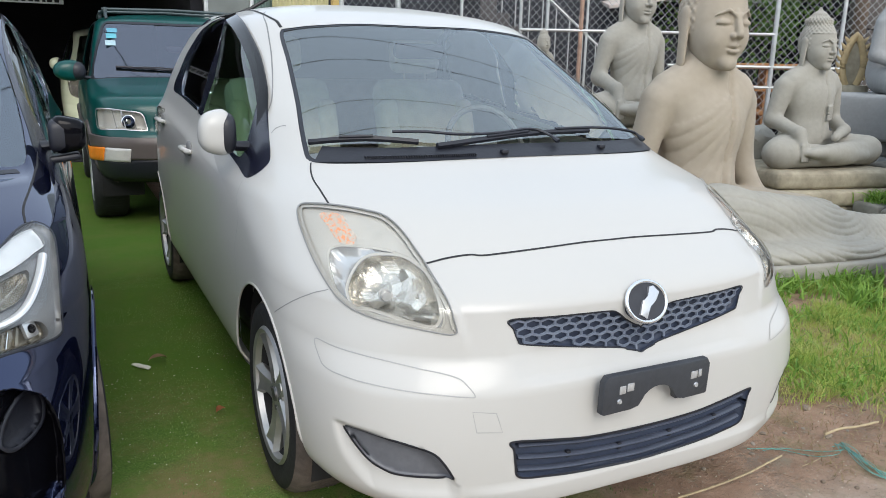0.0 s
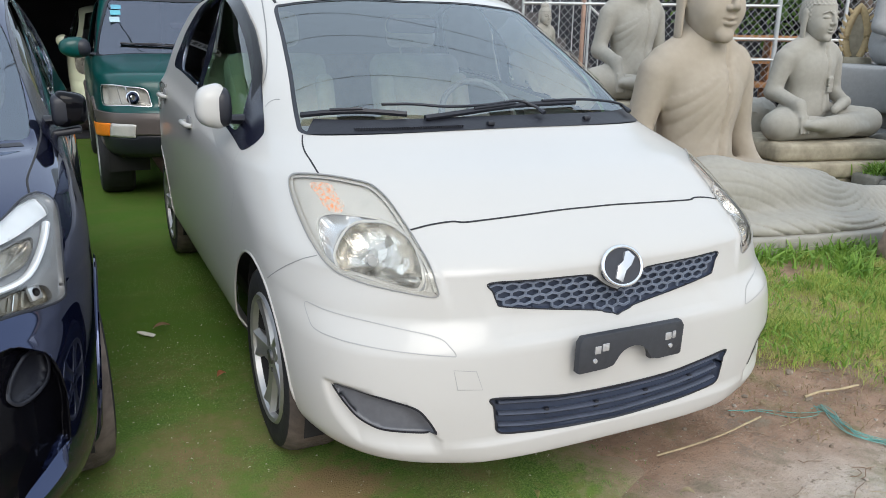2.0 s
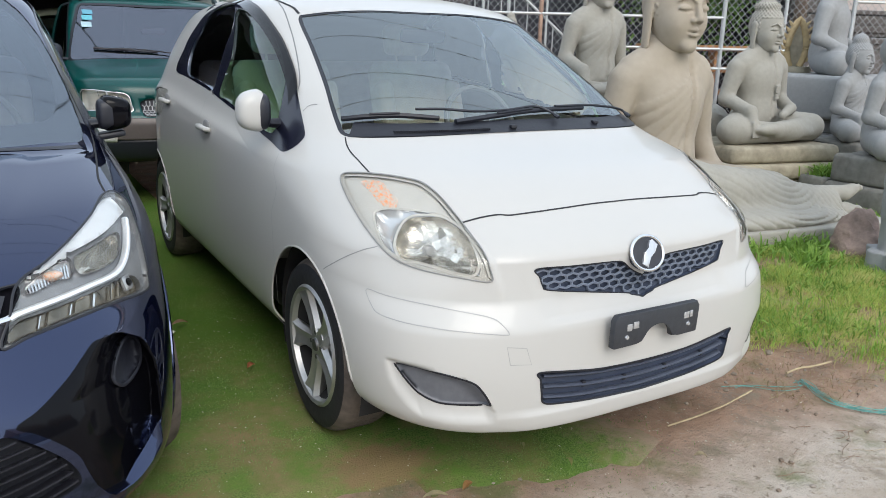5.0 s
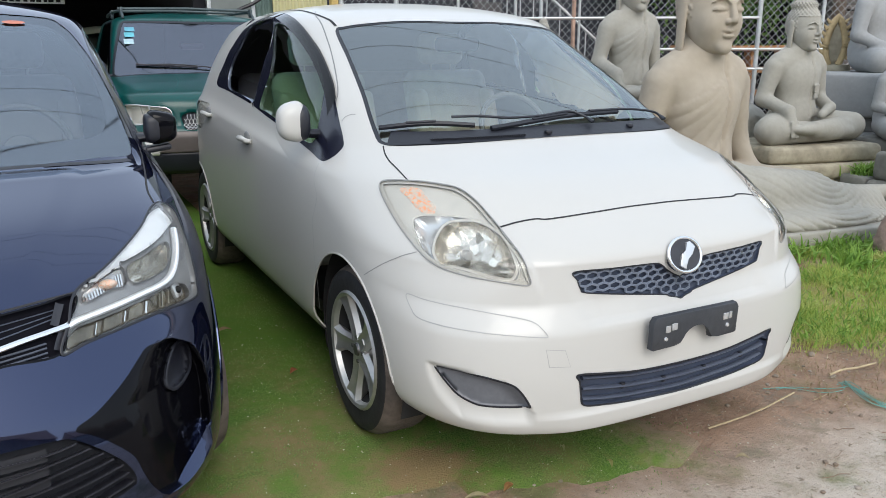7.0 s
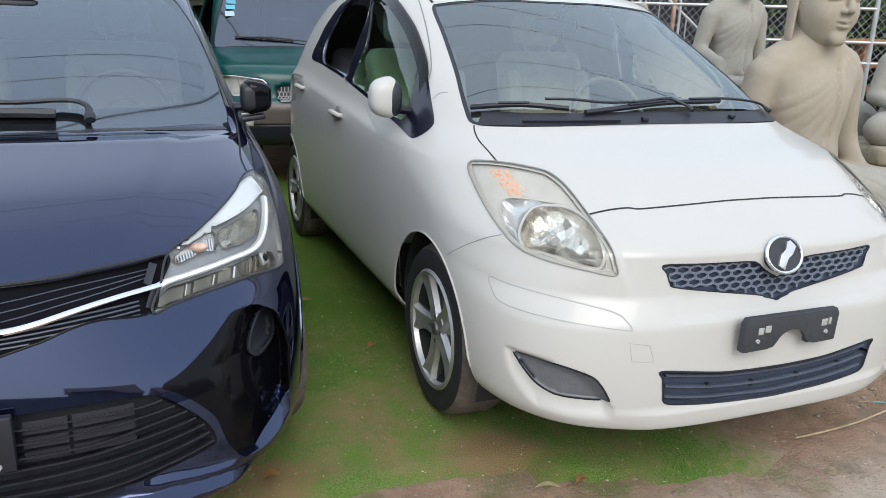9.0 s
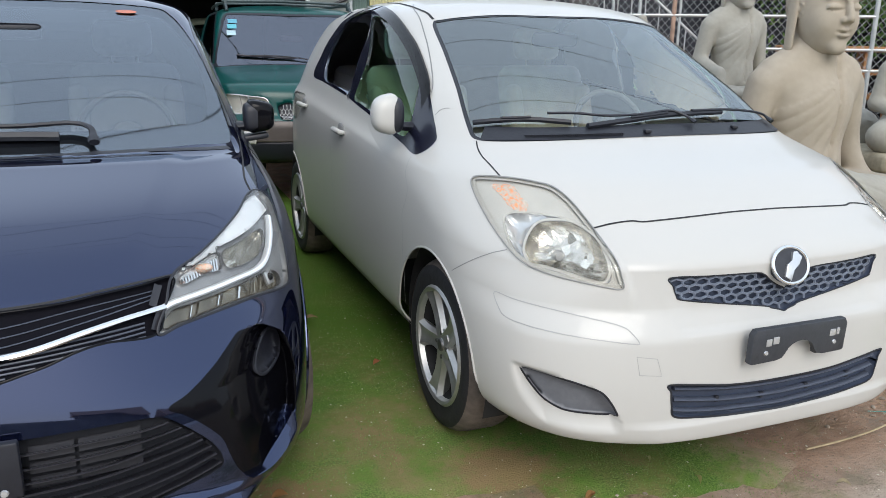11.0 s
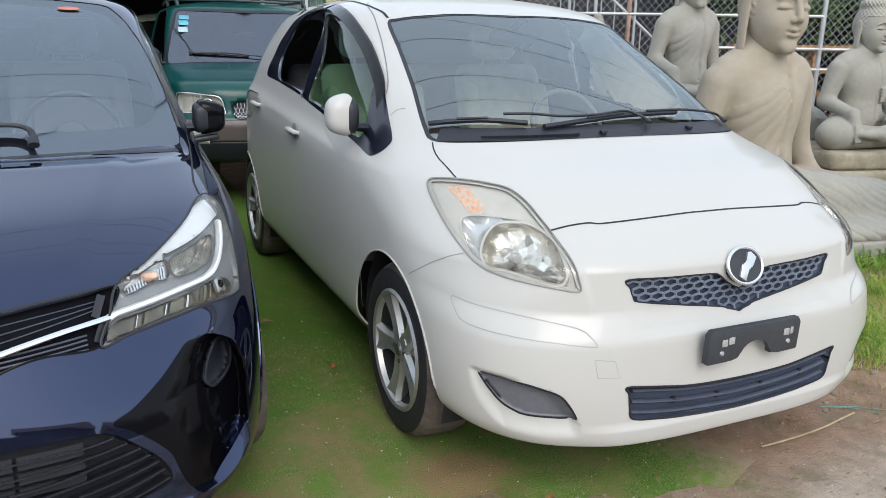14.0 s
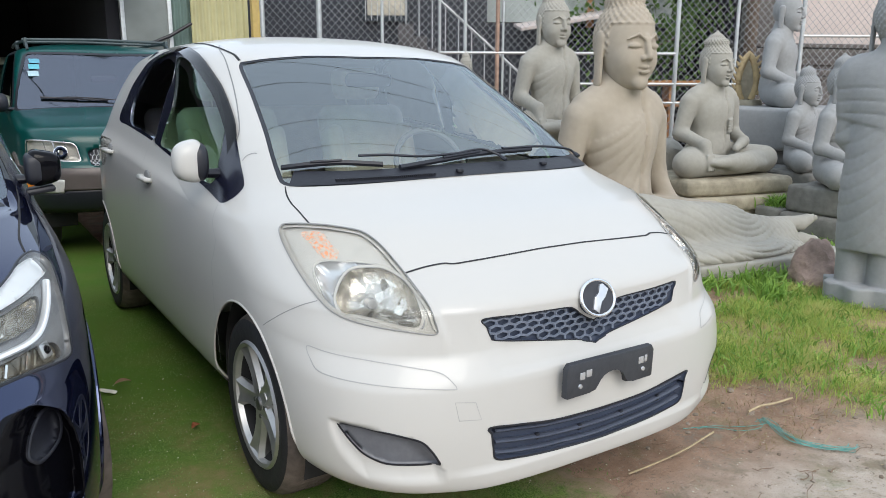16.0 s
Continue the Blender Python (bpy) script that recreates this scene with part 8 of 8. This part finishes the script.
# steel panels and sheets right of the opening
panel = thing("steel_door", "pale grey sliding steel door leaf with a frame", "door", pose(.42, 8.02, 0))
part("leaf", box((.56, .05, 2.8), pose(.28, 0, 1.4), .006), GREY_PANEL, panel)
for x in (.0, .56):
    part("stile", box((.05, .08, 2.8), pose(x, -.01, 1.4), .006), GALV, panel)
for z in (.1, 1.55, 2.72):
    part("rail", box((.52, .075, .06), pose(.28, -.012, z), .006), GREY_PANEL, panel)
corrugated(.30, 2.8, .075, .014, pose(1.0, 8.05, 0), GREEN_SHEET, "wall_sheet", "grey-green corrugated steel sheet wall")
part_ob = part("bracket_bar", tube([(.62, 7.9, 1.72), (.95, 7.9, 1.86), (1.22, 7.9, 2.02)], .022, 8), BLACK_PLASTIC)
tagged(part_ob, "dark sloping steel bar fixed to the sheet wall", "bar")
corrugated(.74, 2.8, .085, .018, pose(1.24, 7.98, 0), CREAM_SHEET, "wall_sheet", "cream-yellow corrugated steel sheet wall")
ob = part("gate_post", box((.10, .10, 2.9), pose(0, 0, 1.45), .008), ORANGE_PAINT)
ob.matrix_basis = pose(2.06, 7.92, 0)
tagged(ob, "orange painted steel gate post", "post", kind="structure")

# the wire fence, set out along its own line
WIRE = mat("dull_wire", (.40, .41, .42), .55, .4, .2, 20)
FENCE = pose(2.0, 7.2, 0, 0, 0, -30.3)


def wire_fence():
    ob = thing("wire_fence", "tall galvanised chain-link fence with white steel posts", "fence", FENCE)
    for s, rr, mm in ((-.1, .03, GALV), (.60, .032, GALV), (1.38, .018, GALV), (2.10, .018, GALV), (2.42, .02, GALV), (2.83, .026, RUST), (2.90, .016, GALV), (5.13, .028, GALV), (5.90, .022, GALV), (6.75, .028, GALV), (8.6, .028, GALV)):
        part("post", tube([(s, 0, 0), (s, 0, 3.3)], rr, 10), mm, ob)
    for s0, s1, z in ((2.1, 5.13, 1.67), (3.9, 6.75, 1.29), (4.6, 5.9, 1.05), (-.1, 8.6, 3.25), (6.75, 8.6, 1.9), (-.1, 2.83, .25), (2.8, 8.6, .2)):
        part("rail", tube([(s0, -.01, z), (s1, -.01, z)], .017, 8), GALV, ob)
    step, height, length = .09, 3.2, 8.7
    verts, faces = [], []
    rad = .0034

    def wire(p, q):
        o = len(verts)
        for e in (p, q):
            for dx, dy in ((-rad, 0), (rad, -rad), (rad * .3, rad)):
                verts.append((e[0] + dx, e[1] + dy, e[2]))
        for k in range(3):
            faces.append((o + k, o + (k + 1) % 3, o + 3 + (k + 1) % 3, o + 3 + k))
    for k in range(int((length + height * .9) / step)):
        for sgn in (1, -1):
            x0 = -.1 + k * step if sgn < 0 else -.1 - height * .9 + k * step
            x1 = x0 + sgn * height * .9
            z0, z1 = .05, height
            if sgn > 0 and x0 < -.1:
                z0, x0 = z0 + (-.1 - x0) / (x1 - x0) * (z1 - z0), -.1
            if sgn > 0 and x1 > length:
                z1, x1 = z0 + (length - x0) / (x1 - x0) * (z1 - z0), length
            if sgn < 0 and x1 < -.1:
                z1, x1 = z0 + (x0 + .1) / (x0 - x1) * (z1 - z0), -.1
            if sgn < 0 and x0 > length:
                z0, x0 = z0 + (x0 - length) / (x0 - x1) * (z1 - z0), length
            if z1 > z0:
                wire((x0, .004 * sgn, z0), (x1, .004 * sgn, z1))
    finish("wire_mesh", verts, faces, WIRE, ob, "diamond wire mesh", smooth=False)


wire_fence()


def at_fence(s, d, z, turn=0.0):
    return FENCE @ pose(s, d, z, 0, 0, turn)


# the house behind the fence: dark ground floor, barred window, outside stair, pale walls
house = thing("house", "dark-walled house with a barred window and pale upper walls", "house", at_fence(0, 2.6, 0))
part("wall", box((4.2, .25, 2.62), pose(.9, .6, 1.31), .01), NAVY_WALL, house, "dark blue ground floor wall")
part("upper_wall", box((4.2, .25, 2.4), pose(.9, .62, 3.83), .01), PALE_WALL, house, "pale upper wall")
win = part("window", box((.75, .10, .85), pose(1.35, .43, 2.68), .01), mat("dim_pane", (.05, .06, .07), .15, 0, .1, 5), house, "barred window with a pale curtain")
part("curtain", box((.60, .02, .7), pose(1.35, .37, 2.70), .004), mat("curtain", (.55, .5, .4), .9, 0, .2, 20), win)
for k in range(8):
    part("bar", tube([(1.02 + .095 * k, .35, 2.27), (1.02 + .095 * k, .35, 3.08)], .007, 6), GALV, win)
stair = thing("outside_stair", "dark concrete outside stair with a steel handrail", "stair", at_fence(1.55, 2.2, 0))
for k in range(12):
    part("step", box((.24, .7, .18 * (12 - k)), pose(.12 + .2 * k, .2, .09 * (12 - k)), .008), STAIR_GREY, stair)
part("handrail", tube([(.05, -.12, 2.16 + .85), (2.4, -.12, .18 + .80)], .018, 8), GALV, stair)
for k in range(12):
    part("baluster", tube([(.12 + .2 * k, -.12, .18 * (12 - k)), (.12 + .2 * k, -.12, .18 * (12 - k) + .84)], .009, 6), GALV, stair)
annexe = thing("annexe", "pale plastered annexe with a dark awning", "house", at_fence(3.1, 2.9, 0))
part("wall", box((3.6, .25, 2.9), pose(1.2, .4, 3.72), .01), PALE_WALL, annexe, "pale green-white plaster wall")
# a flat wall; the shade under the annexe is put into its dark colour
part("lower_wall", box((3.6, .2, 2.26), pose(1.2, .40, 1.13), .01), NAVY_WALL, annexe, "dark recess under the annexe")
part("roof", box((1.9, .9, .05), pose(1.3, -.08, 2.32, 8, -9, 0), .006), PINK_WALL, annexe, "pale sloping canopy sheet")
part("window_frame", box((.12, .06, .46), pose(1.62, .26, 2.42), .006), WOOD, annexe, "small brown window")
shelf = thing("wooden_rack", "stacked orange-brown wooden furniture behind the fence", "furniture", at_fence(4.45, .7, 0))
for k, z in enumerate((.35, .72, 1.02, 1.30)):
    part("board", box((1.5, .35, .07), pose(.55, 0, z), .008), WOOD, shelf)
for x in (-.15, .35, .85, 1.25):
    part("upright", box((.07, .3, 1.34), pose(x, .02, .67), .008), WOOD, shelf)
# the porch's shade is painted: back wall and roof are near-black
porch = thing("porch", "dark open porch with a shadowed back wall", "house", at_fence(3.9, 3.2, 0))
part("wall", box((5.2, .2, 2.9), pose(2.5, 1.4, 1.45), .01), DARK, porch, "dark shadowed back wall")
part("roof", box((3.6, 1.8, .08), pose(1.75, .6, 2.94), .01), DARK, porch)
part("upper_wall", box((5.2, .2, 2.4), pose(2.5, 1.3, 4.2), .01), CONCRETE, porch)
corner = thing("plaster_house", "pink plastered house on a moulded dark stone plinth", "house", at_fence(6.95, 2.0, 0, 12))
part("plinth", box((3.4, .6, 1.35), pose(1.7, .1, .675), .02), DARK_STONE, corner, "dark stone plinth")
for k, (z, h, o) in enumerate(((1.38, .07, .06), (1.46, .09, .12), (1.55, .06, .05), (1.63, .10, .16), (1.75, .14, .08), (1.87, .06, .14))):
    part("moulding", box((3.4 + o, .6 + o, h), pose(1.7, .1, z), .014), DARK_STONE, corner)
part("wall", box((2.6, .3, 3.4), pose(1.75, .1, 3.6), .01), PINK_WALL, corner, "pale pink plaster wall")
part("pilaster", box((.34, .42, 3.4), pose(.20, .1, 3.6), .02), DARK_STONE, corner, "dark stone pilaster")
part("cap_wall", box((.5, .36, 3.4), pose(3.25, .1, 3.6), .02), DARK_STONE, corner, "dark stone pilaster")


def tree(x, y, height, spread, seed, label):
    """A tapered trunk with limbs and a loose crown of many small leaves."""
    r = random.Random(seed)
    ob = thing("tree", label, "tree", pose(x, y, 0))
    bark = mat("bark", (.12, .09, .065), .9, 0, .4, 14, .6)
    bm = bmesh.new()
    top = Vector((.1, 0, height * .5))
    add_tube(bm, curve_points([(0, 0, -.05), (.05, .03, height * .2), (.0, .0, height * .36), tuple(top)], False, 4), [.16 - .006 * k for k in range(13)], 10)
    tips = []
    for k in range(11):
        a = 2 * math.pi * k / 11 + r.uniform(-.3, .3)
        z0 = height * r.uniform(.22, .5)
        e = Vector((math.cos(a) * spread * r.uniform(.5, .95), math.sin(a) * spread * r.uniform(.5, .95), height * r.uniform(.3, .95)))
        mid = Vector((e.x * .45, e.y * .45, z0 + (e.z - z0) * .6))
        add_tube(bm, curve_points([(0, 0, z0), tuple(mid), tuple(e)], False, 4), [.06 - .006 * j for j in range(9)], 6)
        tips += [e, mid, (e + mid) / 2]
    part("trunk", bm, bark, ob)
    g = np.random.default_rng(seed)
    cent = np.array([tuple(t) for t in tips])
    pick = g.integers(0, len(cent), 9000)
    pos = cent[pick] + g.normal(0, 1, (9000, 3)) * (spread * .20, spread * .20, height * .07)
    d1 = g.normal(0, 1, (9000, 3))
    d1[:, 2] -= .6
    d1 /= np.linalg.norm(d1, axis=1, keepdims=True)
    d2 = np.cross(d1, g.normal(0, 1, (9000, 3)))
    d2 /= np.linalg.norm(d2, axis=1, keepdims=True)
    l = g.uniform(.07, .14, 9000)[:, None]
    v = np.stack([pos, pos + d1 * l * .5 + d2 * l * .25, pos + d1 * l, pos + d1 * l * .5 - d2 * l * .25], 1).reshape(-1, 3)
    f = (np.arange(9000) * 4)[:, None] + np.array([[0, 1, 2, 3]])
    finish("crown", v.tolist(), f.tolist(), plant_material("tree_leaves", (.045, .11, .02), (.12, .22, .04)), ob, "loose green crown")


p = at_fence(5.6, 3.4, 0).translation
tree(p.x, p.y, 5.2, 1.5, 5, "leafy green tree behind the wire fence")
p = at_fence(6.6, 1.2, 0).translation
ob = part("wooden_post", tube([(p.x, p.y, 0), (p.x + .02, p.y, 3.4)], [.10, .085], 10), mat("dark_bark", (.10, .075, .055), .9, 0, .4, 12, .6))
tagged(ob, "dark weathered wooden post behind the statues", "post")


# ---- across the street: added out of view for paint and glass to mirror ----
# unseen road, added as a bright band for the navy bumper to mirror
ob = part("road", box((90, 9.0, .02), pose(0, -11.9, .004), .004), mat("pale_concrete_road", (.50, .48, .44), .85, 0, .2, 1.2, .1))
tagged(ob, "pale sunlit concrete road along the yard", "road", kind="structure")
slab_wall("street_wall", (60, .3, 1.7), pose(0, -18, .85), CONCRETE, "long weathered wall across the street")
for k, (x, w, h) in enumerate(((-24, 9, 2.9), (-11, 7, 2.6), (4.5, 8, 3.0), (15, 6.5, 2.7), (27, 10, 2.9))):
    hob = thing("street_house", "plain plastered house across the street", "house", pose(x, -26, 0))
    part("wall", box((w, 5, h), pose(0, 0, h / 2), .02), (PALE_WALL, PINK_WALL, CONCRETE)[k % 3], hob)
    part("roof", prism([(-2.9, 0), (2.9, 0), (0, 1.3)], w + .6, pose(-w / 2 - .3, 0, h, 90, 0, 90), 0), RUST, hob)


def utility(x, y):
    ob = thing("utility_pole", "grey concrete utility pole with a crossarm", "pole", pose(x, y, 0))
    part("pole", tube([(0, 0, -.1), (0, 0, 8.6)], [.16, .10], 12), CONCRETE, ob)
    part("crossarm", box((.10, 2.6, .10), pose(0, 0, 7.6), .01), CONCRETE, ob)
    for dy in (-1.15, -.55, .55, 1.15):
        part("insulator", lathe([(0, .12), (.03, .11), (.045, .06), (.03, 0), (0, 0)], pose(0, dy, 7.65), 12), PALE_WALL, ob)


utility(-17, 2.6)
utility(17, 5.2)
for k, (dy, z, sag, rad) in enumerate(((-1.15, 7.74, .5, .006), (-.55, 7.74, .55, .006), (.55, 7.74, .5, .007), (1.15, 7.74, .6, .007))):
    pts = [(x, 3.9 + x * .0765 + dy, z - sag * (1 - (x / 17) ** 2)) for x in np.linspace(-17, 17, 25)]
    ob = part("overhead_cable", tube(pts, rad, 6), BLACK_PLASTIC)
    tagged(ob, "black overhead cable between two utility poles", "cable", "overhead cables")
